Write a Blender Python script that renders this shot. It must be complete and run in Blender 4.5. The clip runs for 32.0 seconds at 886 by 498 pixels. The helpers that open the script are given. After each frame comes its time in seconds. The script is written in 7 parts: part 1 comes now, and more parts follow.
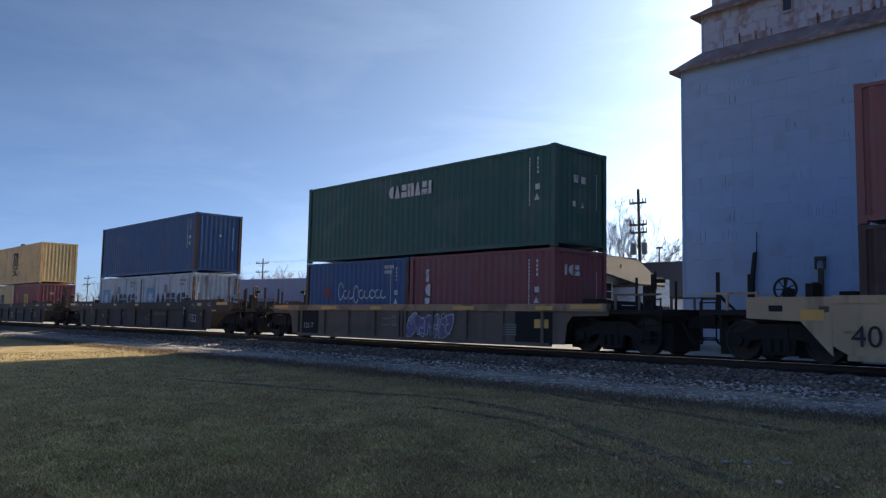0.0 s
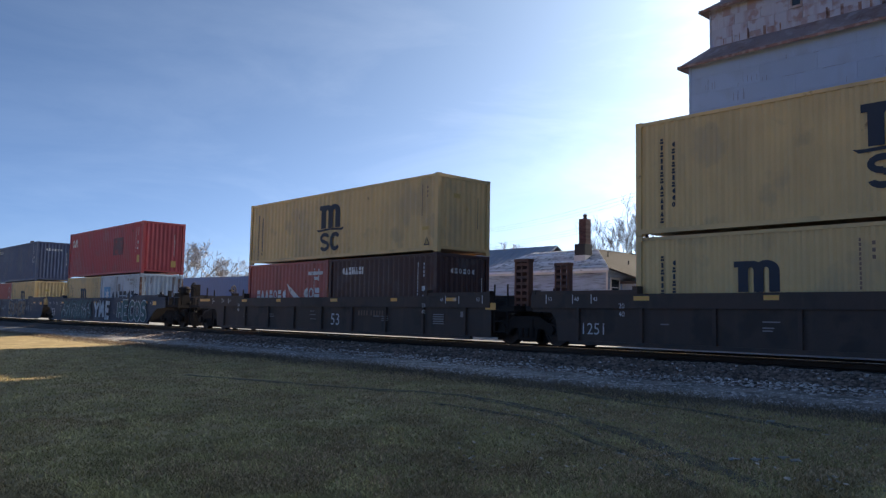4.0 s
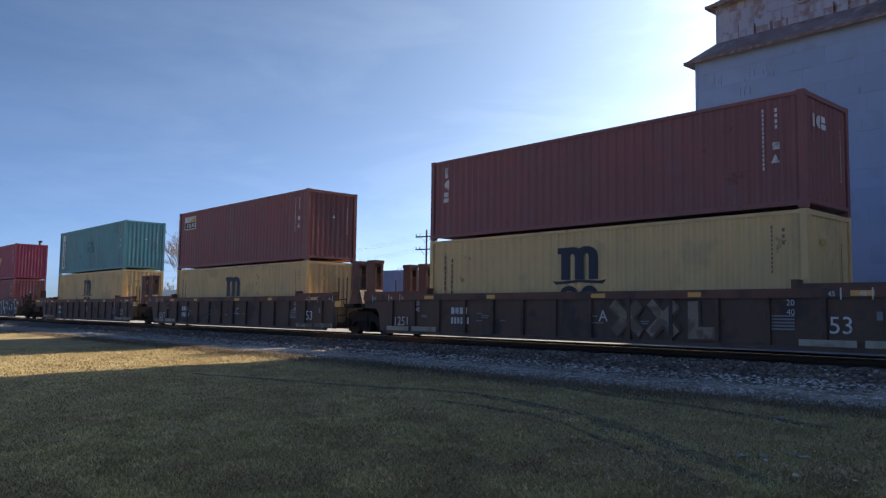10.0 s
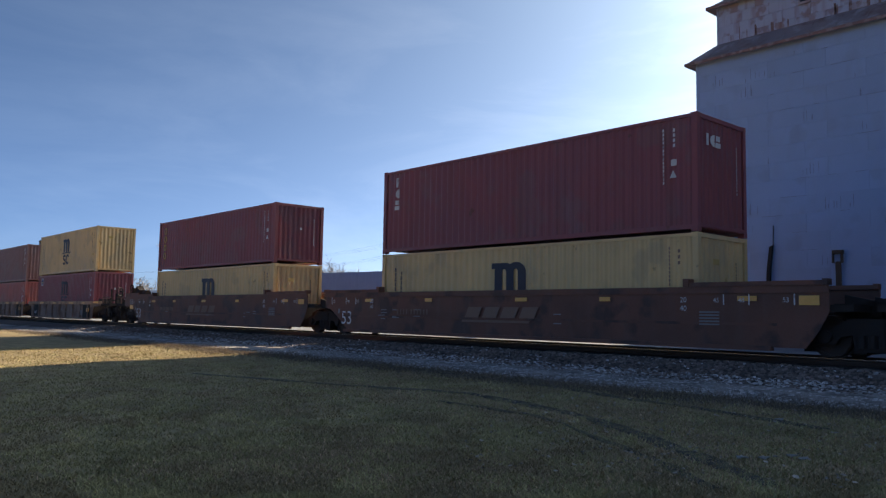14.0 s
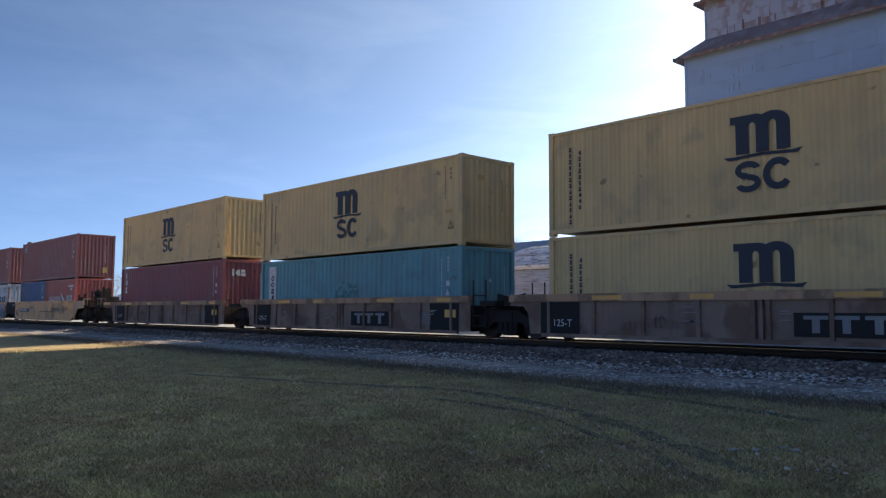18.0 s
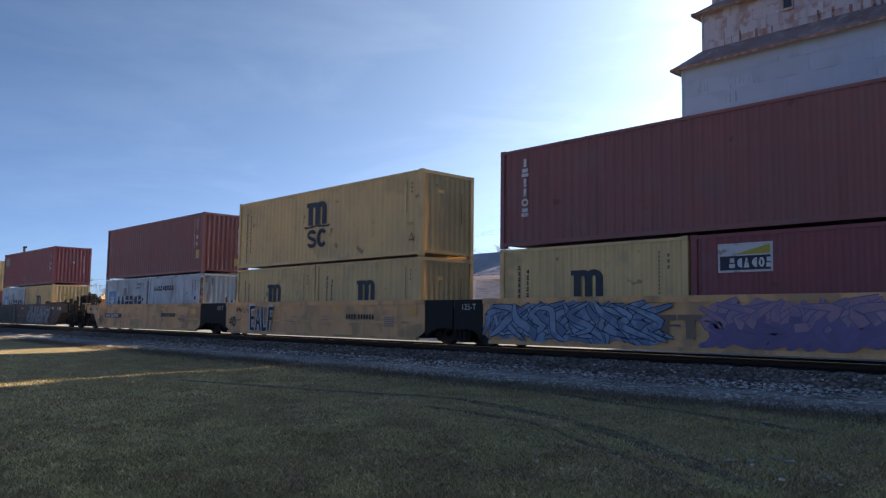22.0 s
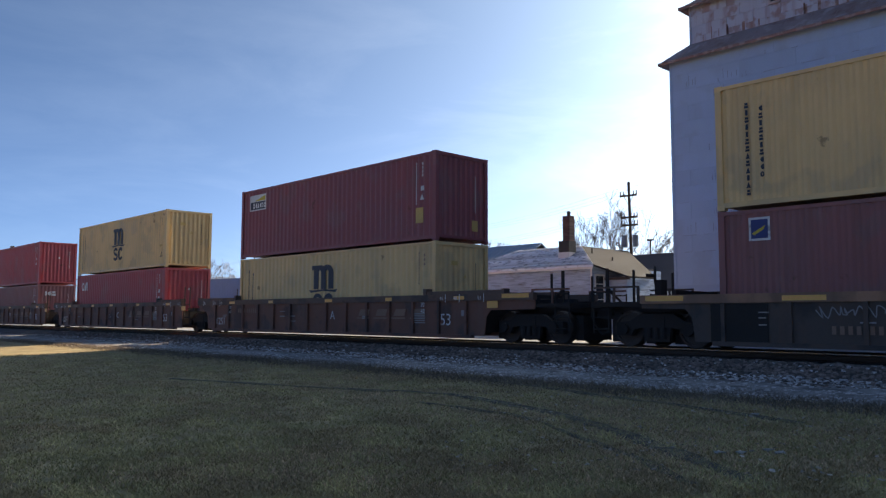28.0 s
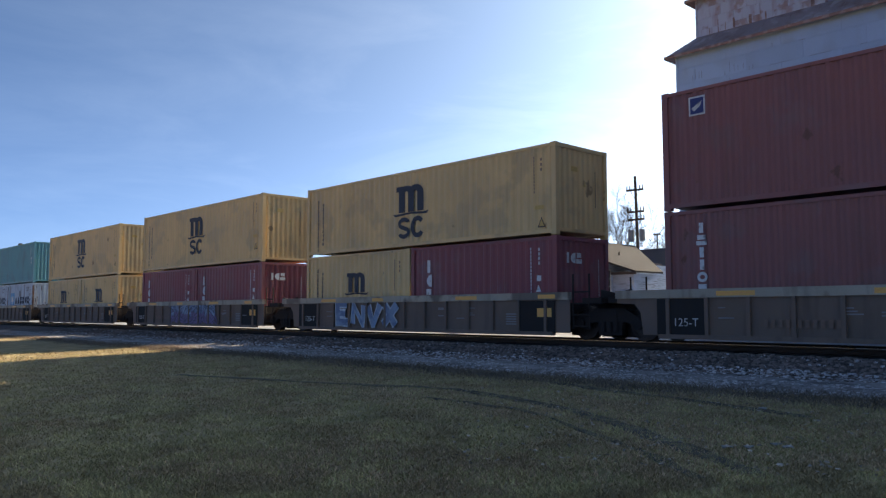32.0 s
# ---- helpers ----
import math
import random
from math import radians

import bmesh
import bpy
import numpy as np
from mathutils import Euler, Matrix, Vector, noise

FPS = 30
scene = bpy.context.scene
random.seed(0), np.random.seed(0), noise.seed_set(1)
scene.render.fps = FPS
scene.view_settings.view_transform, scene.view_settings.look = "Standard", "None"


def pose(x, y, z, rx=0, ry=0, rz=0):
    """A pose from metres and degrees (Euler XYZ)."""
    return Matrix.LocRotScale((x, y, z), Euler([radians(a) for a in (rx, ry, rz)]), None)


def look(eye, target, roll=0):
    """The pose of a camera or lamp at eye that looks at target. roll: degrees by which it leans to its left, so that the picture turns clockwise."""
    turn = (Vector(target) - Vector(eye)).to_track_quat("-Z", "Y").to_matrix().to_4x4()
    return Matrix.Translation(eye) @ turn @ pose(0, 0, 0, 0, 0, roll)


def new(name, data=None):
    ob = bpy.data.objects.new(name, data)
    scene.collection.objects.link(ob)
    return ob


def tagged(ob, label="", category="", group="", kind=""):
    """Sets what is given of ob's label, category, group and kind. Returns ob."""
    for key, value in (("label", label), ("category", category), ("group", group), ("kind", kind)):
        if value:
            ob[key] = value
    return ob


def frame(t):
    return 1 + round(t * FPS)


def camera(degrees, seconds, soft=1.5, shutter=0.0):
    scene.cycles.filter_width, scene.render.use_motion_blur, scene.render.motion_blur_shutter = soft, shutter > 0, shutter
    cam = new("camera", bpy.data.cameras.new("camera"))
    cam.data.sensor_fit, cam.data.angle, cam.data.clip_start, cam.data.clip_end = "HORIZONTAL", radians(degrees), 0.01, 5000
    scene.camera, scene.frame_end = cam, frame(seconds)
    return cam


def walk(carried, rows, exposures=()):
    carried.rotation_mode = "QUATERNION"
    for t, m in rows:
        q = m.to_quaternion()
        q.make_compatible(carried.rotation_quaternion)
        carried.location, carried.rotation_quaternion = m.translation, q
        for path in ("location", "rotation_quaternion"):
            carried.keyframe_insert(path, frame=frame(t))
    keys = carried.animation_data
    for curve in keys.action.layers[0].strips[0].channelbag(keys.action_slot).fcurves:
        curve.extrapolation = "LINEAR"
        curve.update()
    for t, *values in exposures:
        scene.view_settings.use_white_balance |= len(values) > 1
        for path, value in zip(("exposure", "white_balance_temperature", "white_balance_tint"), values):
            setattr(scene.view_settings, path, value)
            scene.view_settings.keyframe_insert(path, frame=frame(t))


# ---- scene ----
EXPOSURE, KELVIN = 1.68, 7500
# the film camera's own exposure, in stops beside the mean
LEVELS = [(0, -0.05), (1, -0.15), (2, 0.0), (3, 0.03), (6, 0.0), (8, 0.1), (9, 0.06), (10, 0.0), (12, 0.06), (13, 0.0), (14, -0.13), (15, -0.16), (18, 0.18), (19, 0.14),
          (20, 0.1), (21, 0.1), (22, 0.04), (23, 0.0), (24, -0.1), (25, 0.03), (28, 0.08), (29, 0.2), (30, 0.08), (31, 0.13), (32, 0.2)]
# The camera stands still in the hand: seconds, heading, tilt, lean
EYE_Z = 1.6
TURNS = [
    (0.0, 46.80, 5.24, 1.07),
    (0.5, 47.17, 5.56, 0.93),
    (1.0, 46.87, 5.53, 0.91),
    (1.5, 46.89, 5.13, 0.96),
    (2.0, 46.87, 5.08, 0.98),
    (2.5, 47.45, 4.71, 0.95),
    (3.0, 47.80, 4.63, 1.27),
    (3.5, 47.38, 4.89, 1.25),
    (5.5, 47.58, 5.27, 0.66),
    (6.0, 47.32, 5.56, 0.81),
    (6.5, 47.00, 5.13, 1.20),
    (7.0, 47.71, 4.91, 0.42),
    (7.5, 47.73, 5.02, 0.40),
    (8.0, 47.87, 4.89, 0.65),
    (8.5, 47.92, 4.69, 0.54),
    (9.0, 47.52, 4.71, 0.66),
    (9.5, 47.98, 4.92, 0.53),
    (10.0, 47.80, 4.80, 0.82),
    (10.5, 48.10, 4.86, 0.61),
    (11.0, 47.85, 4.45, 0.85),
    (11.5, 47.71, 4.63, 0.79),
    (12.0, 47.77, 4.44, 1.00),
    (12.5, 47.50, 4.64, 1.03),
    (13.0, 47.34, 5.06, 0.82),
    (13.5, 47.35, 4.83, 0.89),
    (14.0, 47.83, 4.84, 0.97),
    (14.5, 47.42, 4.72, 0.94),
    (15.0, 48.00, 4.39, 0.78),
    (15.5, 47.58, 4.61, 0.41),
    (17.5, 47.49, 4.19, 0.33),
    (18.0, 47.17, 4.64, 0.26),
    (18.5, 47.29, 4.80, 0.39),
    (19.0, 47.03, 4.66, 0.62),
    (19.5, 47.22, 4.37, 0.74),
    (20.0, 46.99, 4.61, 1.16),
    (20.5, 46.90, 4.83, 1.04),
    (21.0, 47.08, 4.79, 0.75),
    (21.5, 46.76, 5.18, 0.78),
    (22.0, 46.91, 5.22, 0.75),
    (22.5, 47.17, 5.23, 0.59),
    (23.0, 47.14, 4.80, 0.54),
    (23.5, 47.06, 4.74, 0.63),
    (24.0, 47.00, 4.78, 0.60),
    (24.5, 46.67, 4.94, 0.56),
    (25.0, 46.93, 4.81, 0.43),
    (25.5, 46.97, 4.65, 0.55),
    (27.5, 46.21, 5.06, 0.34),
    (28.0, 46.19, 4.91, 0.13),
    (28.5, 46.02, 5.16, 0.25),
    (29.0, 46.18, 4.94, 0.04),
    (29.5, 46.24, 4.76, -0.14),
    (30.0, 46.46, 4.86, -0.07),
    (30.5, 46.72, 4.70, -0.06),
    (31.0, 46.51, 4.51, 0.01),
    (31.5, 46.75, 4.37, -0.05),
    (32.0, 46.65, 4.57, -0.09),
]
cam = camera(59.02, 32.0, soft=1.3)
walk(cam, [(t, pose(0, 0, EYE_Z, 90 + tilt, 0, head) @ pose(0, 0, 0, 0, 0, lean)) for t, head, tilt, lean in TURNS],
     exposures=[(t, EXPOSURE + e, KELVIN, 10) for t, e in LEVELS])

# ---- light: a low winter sun straight across the track, thin high cloud ----
SUN_HEIGHT, SUN_SIDE = 27.0, 1.1
world = bpy.data.worlds.new("sky")
scene.world = world
world.use_nodes = True
wn, wl = world.node_tree.nodes, world.node_tree.links
wn.clear()
sky = wn.new("ShaderNodeTexSky")
sky.sky_type, sky.sun_disc = "NISHITA", False
sky.sun_elevation, sky.sun_rotation = radians(SUN_HEIGHT), radians(SUN_SIDE)
sky.altitude, sky.air_density, sky.dust_density, sky.ozone_density = 200, 0.23, 2.1, 7.0
coord = wn.new("ShaderNodeTexCoord")
stretch = wn.new("ShaderNodeMapping")
stretch.inputs["Scale"].default_value = (1.2, 2.2, 7.0)
stretch.inputs["Rotation"].default_value = (0.25, 0.1, 0.5)
wisps = wn.new("ShaderNodeTexNoise")
wisps.inputs["Scale"].default_value, wisps.inputs["Detail"].default_value = 1.6, 9
wisps.inputs["Roughness"].default_value, wisps.inputs["Distortion"].default_value = 0.62, 0.5
cover = wn.new("ShaderNodeMapRange")
cover.inputs["From Min"].default_value, cover.inputs["From Max"].default_value = 0.46, 0.82
cover.inputs["To Min"].default_value, cover.inputs["To Max"].default_value = 0.0, 0.40
mix = wn.new("ShaderNodeMix")
mix.data_type, mix.blend_type = "RGBA", "MIX"
veil = wn.new("ShaderNodeMix")
veil.data_type, veil.blend_type = "RGBA", "MULTIPLY"
veil.inputs["Factor"].default_value = 1.0
veil.inputs["B"].default_value = (1.9, 1.55, 1.3, 1)
back = wn.new("ShaderNodeBackground")
back.inputs["Strength"].default_value = 0.095
wout = wn.new("ShaderNodeOutputWorld")
wl.new(coord.outputs["Generated"], stretch.inputs["Vector"])
wl.new(stretch.outputs["Vector"], wisps.inputs["Vector"])
wl.new(wisps.outputs["Fac"], cover.inputs["Value"])
wl.new(cover.outputs["Result"], mix.inputs["Factor"])
wl.new(sky.outputs["Color"], mix.inputs["A"])
wl.new(sky.outputs["Color"], veil.inputs["A"])
wl.new(veil.outputs["Result"], mix.inputs["B"])
tone = wn.new("ShaderNodeMix")
tone.data_type, tone.blend_type = "RGBA", "MULTIPLY"
tone.inputs["Factor"].default_value = 1.0
tone.inputs["B"].default_value = (0.865, 1.02, 0.985, 1)
wl.new(mix.outputs["Result"], tone.inputs["A"])
wl.new(tone.outputs["Result"], back.inputs["Color"])
wl.new(back.outputs["Background"], wout.inputs["Surface"])
sun = new("sun", bpy.data.lights.new("sun", "SUN"))
sun.data.energy, sun.data.angle, sun.data.color = 3.2, radians(0.6), (1.0, 0.89, 0.74)
sun.matrix_world = look((0, 60, 31), (-math.sin(radians(SUN_SIDE)) * math.cos(radians(SUN_HEIGHT)), 60 - math.cos(radians(SUN_SIDE)) * math.cos(radians(SUN_HEIGHT)), 31 - math.sin(radians(SUN_HEIGHT))))


# ---- materials ----
RUST = (0.11, 0.045, 0.02)


def material(name, color, rough=0.6, metal=0.0, spread=0.25, grain=6.0, fine=60.0, bump=0.15, streak=None, streak_amount=0.0,
             streak_scale=(3.0, 3.0, 0.35), second=None, second_amount=0.0, second_scale=1.0, by_piece=0.0, spec=0.4, by_island=0.0, specks=0.0):
    """Base colour varied at two scales, with streaks or patches of a second colour, uneven gloss and fine relief."""
    m = bpy.data.materials.new(name)
    m.use_nodes = True
    nt = m.node_tree
    n, l = nt.nodes, nt.links
    bsdf = n["Principled BSDF"]
    bsdf.inputs["Metallic"].default_value = metal
    bsdf.inputs["Specular IOR Level"].default_value = spec
    tc = n.new("ShaderNodeTexCoord")
    oi = n.new("ShaderNodeObjectInfo")
    shift = n.new("ShaderNodeVectorMath")
    shift.operation = "MULTIPLY_ADD"
    l.new(oi.outputs["Random"], shift.inputs[0])
    shift.inputs[1].default_value = (37.0, 23.0, 11.0)
    l.new(tc.outputs["Object"], shift.inputs[2])

    def noise_node(scale, detail=4.0, scale3=None):
        t = n.new("ShaderNodeTexNoise")
        t.inputs["Scale"].default_value, t.inputs["Detail"].default_value = scale, detail
        if scale3:
            mp = n.new("ShaderNodeMapping")
            mp.inputs["Scale"].default_value = scale3
            l.new(shift.outputs[0], mp.inputs["Vector"])
            l.new(mp.outputs[0], t.inputs["Vector"])
        else:
            l.new(shift.outputs[0], t.inputs["Vector"])
        return t

    def blend(kind, a, b, f):
        x = n.new("ShaderNodeMix")
        x.data_type, x.blend_type = "RGBA", kind
        for key, v in (("A", a), ("B", b)):
            if isinstance(v, tuple):
                x.inputs[key].default_value = (*v, 1)
            else:
                l.new(v, x.inputs[key])
        if isinstance(f, float):
            x.inputs["Factor"].default_value = f
        else:
            l.new(f, x.inputs["Factor"])
        return x.outputs["Result"]

    def ramp(value, lo, hi, to_lo=0.0, to_hi=1.0):
        r = n.new("ShaderNodeMapRange")
        r.inputs["From Min"].default_value, r.inputs["From Max"].default_value = lo, hi
        r.inputs["To Min"].default_value, r.inputs["To Max"].default_value = to_lo, to_hi
        l.new(value, r.inputs["Value"])
        return r.outputs["Result"]

    big, small = noise_node(grain * 0.12, 5.0), noise_node(fine, 3.0)
    dark = tuple(c * (1 - spread) for c in color)
    light = tuple(min(1.0, c * (1 + spread) + 0.01 * spread) for c in color)
    col = blend("MIX", dark, light, ramp(big.outputs["Fac"], 0.3, 0.7))
    col = blend("MIX", col, blend("MIX", dark, light, ramp(small.outputs["Fac"], 0.3, 0.7)), 0.35)
    if second:
        patches = noise_node(second_scale, 6.0)
        col = blend("MIX", col, second, ramp(patches.outputs["Fac"], 0.62 - 0.3 * second_amount, 0.7 - 0.3 * second_amount, 0.0, 0.9))
    if streak:
        runs = noise_node(1.0, 5.0, streak_scale)
        col = blend("MIX", col, streak, ramp(runs.outputs["Fac"], 0.52, 0.78, 0.0, streak_amount))
    if specks:
        scabs = noise_node(1.7, 9.0)
        col = blend("MIX", col, RUST, ramp(scabs.outputs["Fac"], 0.685, 0.72, 0.0, specks))
    if by_piece:
        col = blend("MULTIPLY", col, (1.0, 1.0, 1.0), 0.0)
        hsv = n.new("ShaderNodeHueSaturation")
        l.new(col, hsv.inputs["Color"])
        l.new(ramp(oi.outputs["Random"], 0, 1, 1 - by_piece, 1 + by_piece), hsv.inputs["Value"])
        col = hsv.outputs["Color"]
    if by_island:
        geo = n.new("ShaderNodeNewGeometry")
        tone = n.new("ShaderNodeHueSaturation")
        l.new(col, tone.inputs["Color"])
        l.new(ramp(geo.outputs["Random Per Island"], 0, 1, 1 - by_island, 1 + 1.3 * by_island), tone.inputs["Value"])
        col = tone.outputs["Color"]
    l.new(col, bsdf.inputs["Base Color"])
    l.new(ramp(big.outputs["Fac"], 0.3, 0.7, max(0.05, rough - 0.12), min(1.0, rough + 0.12)), bsdf.inputs["Roughness"])
    if bump:
        b = n.new("ShaderNodeBump")
        b.inputs["Strength"].default_value, b.inputs["Distance"].default_value = bump, 0.02
        l.new(small.outputs["Fac"], b.inputs["Height"])
        l.new(b.outputs["Normal"], bsdf.inputs["Normal"])
    return m


PAINTS = {}


def paint(name, color, wear=0.5):
    PAINTS[name] = material(name + "_paint", color, 0.5, 0.0, 0.16, 5.0, 70.0, 0.06, RUST, wear, (2.2, 2.2, 0.3),
                            tuple(c * 0.75 + 0.04 for c in color), 0.25, 0.9, specks=0.6)


for row in (("yellow", (0.70, 0.485, 0.23), 0.18), ("maroon", (0.27, 0.075, 0.085), 0.25), ("rust", (0.265, 0.10, 0.097), 0.3),
            ("brown", (0.25, 0.125, 0.11), 0.35), ("red", (0.40, 0.07, 0.08), 0.2), ("orange", (0.44, 0.12, 0.10), 0.5),
            ("green", (0.035, 0.11, 0.09), 0.3), ("blue", (0.035, 0.10, 0.24), 0.3), ("sky_blue", (0.025, 0.155, 0.34), 0.25),
            ("navy", (0.07, 0.095, 0.17), 0.25), ("teal", (0.12, 0.32, 0.35), 0.35), ("white", (0.50, 0.56, 0.62), 0.85),
            ("magenta", (0.31, 0.05, 0.09), 0.3), ("dark_brown", (0.075, 0.035, 0.03), 0.4)):
    paint(*row)
M = {}


def mat(name, *a, **k):
    M[name] = material(name, *a, **k)


mat("car_brown", (0.29, 0.195, 0.15), 0.8, spread=0.3, streak=(0.14, 0.09, 0.07), streak_amount=0.7, second=(0.21, 0.12, 0.09), second_amount=0.4, spec=0.2)
mat("car_soot", (0.09, 0.066, 0.056), 0.75, streak=(0.15, 0.08, 0.05), streak_amount=0.5, second=(0.05, 0.042, 0.04), second_amount=0.3)
mat("car_umber", (0.195, 0.135, 0.105), 0.75, streak=(0.07, 0.05, 0.042), streak_amount=0.6, second=(0.20, 0.14, 0.105), second_amount=0.25)
mat("chord_rust", (0.36, 0.19, 0.115), 0.8, streak=(0.16, 0.09, 0.06), streak_amount=0.7, second=(0.22, 0.13, 0.09), second_amount=0.4)
mat("car_black", (0.068, 0.047, 0.04), 0.65, spread=0.35, streak=(0.12, 0.08, 0.06), streak_amount=0.5, second=(0.045, 0.035, 0.032), second_amount=0.3)
mat("chord_tan", (0.50, 0.29, 0.175), 0.8, streak=(0.13, 0.08, 0.06), streak_amount=0.7, second=(0.24, 0.15, 0.10), second_amount=0.35)
mat("rust_stain", (0.16, 0.078, 0.05), 0.9, spread=0.4, second=(0.30, 0.24, 0.21), second_amount=0.4, second_scale=7.0)
mat("chord_grey", (0.42, 0.36, 0.28), 0.8, streak=(0.14, 0.10, 0.08), streak_amount=0.7, second=(0.18, 0.14, 0.11), second_amount=0.3)
mat("car_dark", (0.125, 0.072, 0.052), 0.65, spread=0.35, streak=(0.15, 0.10, 0.08), streak_amount=0.6, second=(0.06, 0.043, 0.04), second_amount=0.3)
mat("car_oxide", (0.17, 0.073, 0.05), 0.65, spread=0.35, streak=(0.17, 0.10, 0.08), streak_amount=0.6, second=(0.075, 0.045, 0.04), second_amount=0.3)
mat("car_maroon", (0.17, 0.036, 0.034), 0.6, streak=(0.07, 0.03, 0.025), streak_amount=0.5)
mat("car_blue", (0.036, 0.047, 0.078), 0.55, streak=(0.05, 0.045, 0.05), streak_amount=0.5)
mat("car_yellow", (0.80, 0.425, 0.195), 0.6, streak=(0.22, 0.12, 0.06), streak_amount=0.45, second=(0.52, 0.30, 0.15), second_amount=0.3)
mat("car_tan", (0.58, 0.39, 0.24), 0.75, streak=(0.1, 0.06, 0.04), streak_amount=0.7)
mat("end_black", (0.032, 0.029, 0.028), 0.85, spec=0.2)
mat("mark_stain", (0.12, 0.085, 0.075), 0.8)
mat("mark_faded", (0.24, 0.15, 0.11), 0.7)
mat("underframe", (0.036, 0.029, 0.027), 0.9, bump=0.4, spec=0.2)
mat("wheel_steel", (0.06, 0.045, 0.04), 0.6, 0.6)
mat("rail_rust", (0.06, 0.035, 0.025), 0.75, 0.2)
mat("rail_bright", (0.55, 0.54, 0.53), 0.17, 0.95, spread=0.06, bump=0.01)
mat("tie_wood", (0.045, 0.036, 0.03), 0.9, by_piece=0.3, bump=0.5)
mat("gasket_black", (0.015, 0.015, 0.016), 0.7)
mat("mark_white", (0.62, 0.62, 0.62), 0.6, second=(0.3, 0.28, 0.27), second_amount=0.15, second_scale=6.0)
mat("mark_maroon", (0.13, 0.055, 0.065), 0.6, second=(0.30, 0.05, 0.05), second_amount=0.25, second_scale=3.0)
mat("mark_teal", (0.04, 0.17, 0.18), 0.6, second=(0.10, 0.31, 0.33), second_amount=0.6, second_scale=5.0)
mat("mark_dark", (0.02, 0.022, 0.035), 0.6)
mat("mark_blue", (0.028, 0.036, 0.055), 0.6)
mat("mark_navy", (0.03, 0.045, 0.16), 0.6)
mat("mark_yellow", (0.56, 0.37, 0.12), 0.55)
mat("mark_gold", (0.55, 0.42, 0.05), 0.55)
mat("mark_sky", (0.10, 0.30, 0.50), 0.55)
mat("mark_grey", (0.26, 0.25, 0.25), 0.7)
mat("mark_red", (0.34, 0.05, 0.04), 0.6)
mat("reflector_yellow", (0.85, 0.42, 0.11), 0.4)
mat("spray_silver", (0.40, 0.43, 0.46), 0.55, second=(0.22, 0.25, 0.28), second_amount=0.3, second_scale=3.0)
mat("spray_teal", (0.05, 0.12, 0.13), 0.6)
mat("spray_pink", (0.40, 0.24, 0.30), 0.6, second=(0.28, 0.2, 0.3), second_amount=0.4, second_scale=2.0)
mat("spray_violet", (0.20, 0.14, 0.26), 0.6)
mat("spray_pale", (0.50, 0.55, 0.58), 0.6, second=(0.30, 0.36, 0.42), second_amount=0.4, second_scale=2.0)
mat("spray_black", (0.02, 0.02, 0.03), 0.6)
mat("spray_green", (0.085, 0.12, 0.105), 0.75, second=(0.06, 0.07, 0.065), second_amount=0.5, second_scale=2.0)
mat("soil", (0.055, 0.047, 0.034), 0.95, spread=0.5, second=(0.13, 0.12, 0.065), second_amount=0.45, second_scale=5.0, fine=30.0, bump=0.8)
mat("stone_dark", (0.185, 0.135, 0.112), 0.9, by_island=0.6, spread=0.4, bump=0.3)
mat("stone_pale", (0.48, 0.44, 0.415), 0.9, by_island=0.45, spread=0.3, bump=0.3)
mat("clapboard", (0.36, 0.44, 0.575), 0.75, streak=(0.12, 0.105, 0.10), streak_amount=1.0, streak_scale=(1.3, 1.3, 15.0))
mat("spray_tan", (0.30, 0.22, 0.16), 0.7, second=(0.18, 0.12, 0.09), second_amount=0.4, second_scale=2.0)
mat("spray_blue", (0.25, 0.33, 0.45), 0.6, second=(0.14, 0.19, 0.30), second_amount=0.5, second_scale=2.0)
mat("house_wall_white", (0.66, 0.64, 0.62), 0.75)
mat("shingle_grey", (0.27, 0.30, 0.345), 0.9, second=(0.58, 0.62, 0.68), second_amount=0.75, second_scale=2.5, by_piece=0.3)
mat("shingle_tan", (0.034, 0.032, 0.034), 0.95, spread=0.3, fine=12.0, spec=0.1)
mat("roof_slate", (0.21, 0.28, 0.37), 0.55, spread=0.18, second=(0.34, 0.37, 0.41), second_amount=0.3, second_scale=0.8)
mat("roof_dark", (0.075, 0.06, 0.064), 0.9)
mat("shed_blue", (0.15, 0.21, 0.36), 0.5, spread=0.12)
mat("shed_white", (0.6, 0.6, 0.62), 0.6)
mat("chimney_brick", (0.10, 0.05, 0.048), 0.85, by_piece=0.25)
mat("chimney_tar", (0.05, 0.045, 0.045), 0.9)
mat("can_grey", (0.2, 0.21, 0.22), 0.6)
mat("timber_pole", (0.075, 0.055, 0.042), 0.9)
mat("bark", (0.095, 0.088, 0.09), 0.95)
# bark of distant trees, lightened so that the haze is in its colour
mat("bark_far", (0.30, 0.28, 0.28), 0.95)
mat("siding_metal", (0.255, 0.375, 0.575), 0.55, 0.0, 0.10, 3.0, 30.0, 0.10, (0.21, 0.27, 0.38), 0.4, (1.3, 1.3, 0.4), second=(0.24, 0.345, 0.52), second_amount=0.15, second_scale=0.8, by_piece=0.035)
mat("siding_worn", (0.33, 0.375, 0.49), 0.55, 0.0, 0.16, 4.0, 40.0, 0.12, (0.20, 0.11, 0.10), 0.95, (2.4, 2.4, 0.25), second=(0.25, 0.20, 0.22), second_amount=0.3, second_scale=1.6, by_piece=0.02)
mat("roof_rusty", (0.25, 0.205, 0.215), 0.65, spread=0.3, streak=(0.15, 0.075, 0.06), streak_amount=0.9, streak_scale=(1.6, 1.6, 1.6), second=(0.34, 0.31, 0.33), second_amount=0.2, second_scale=1.5)
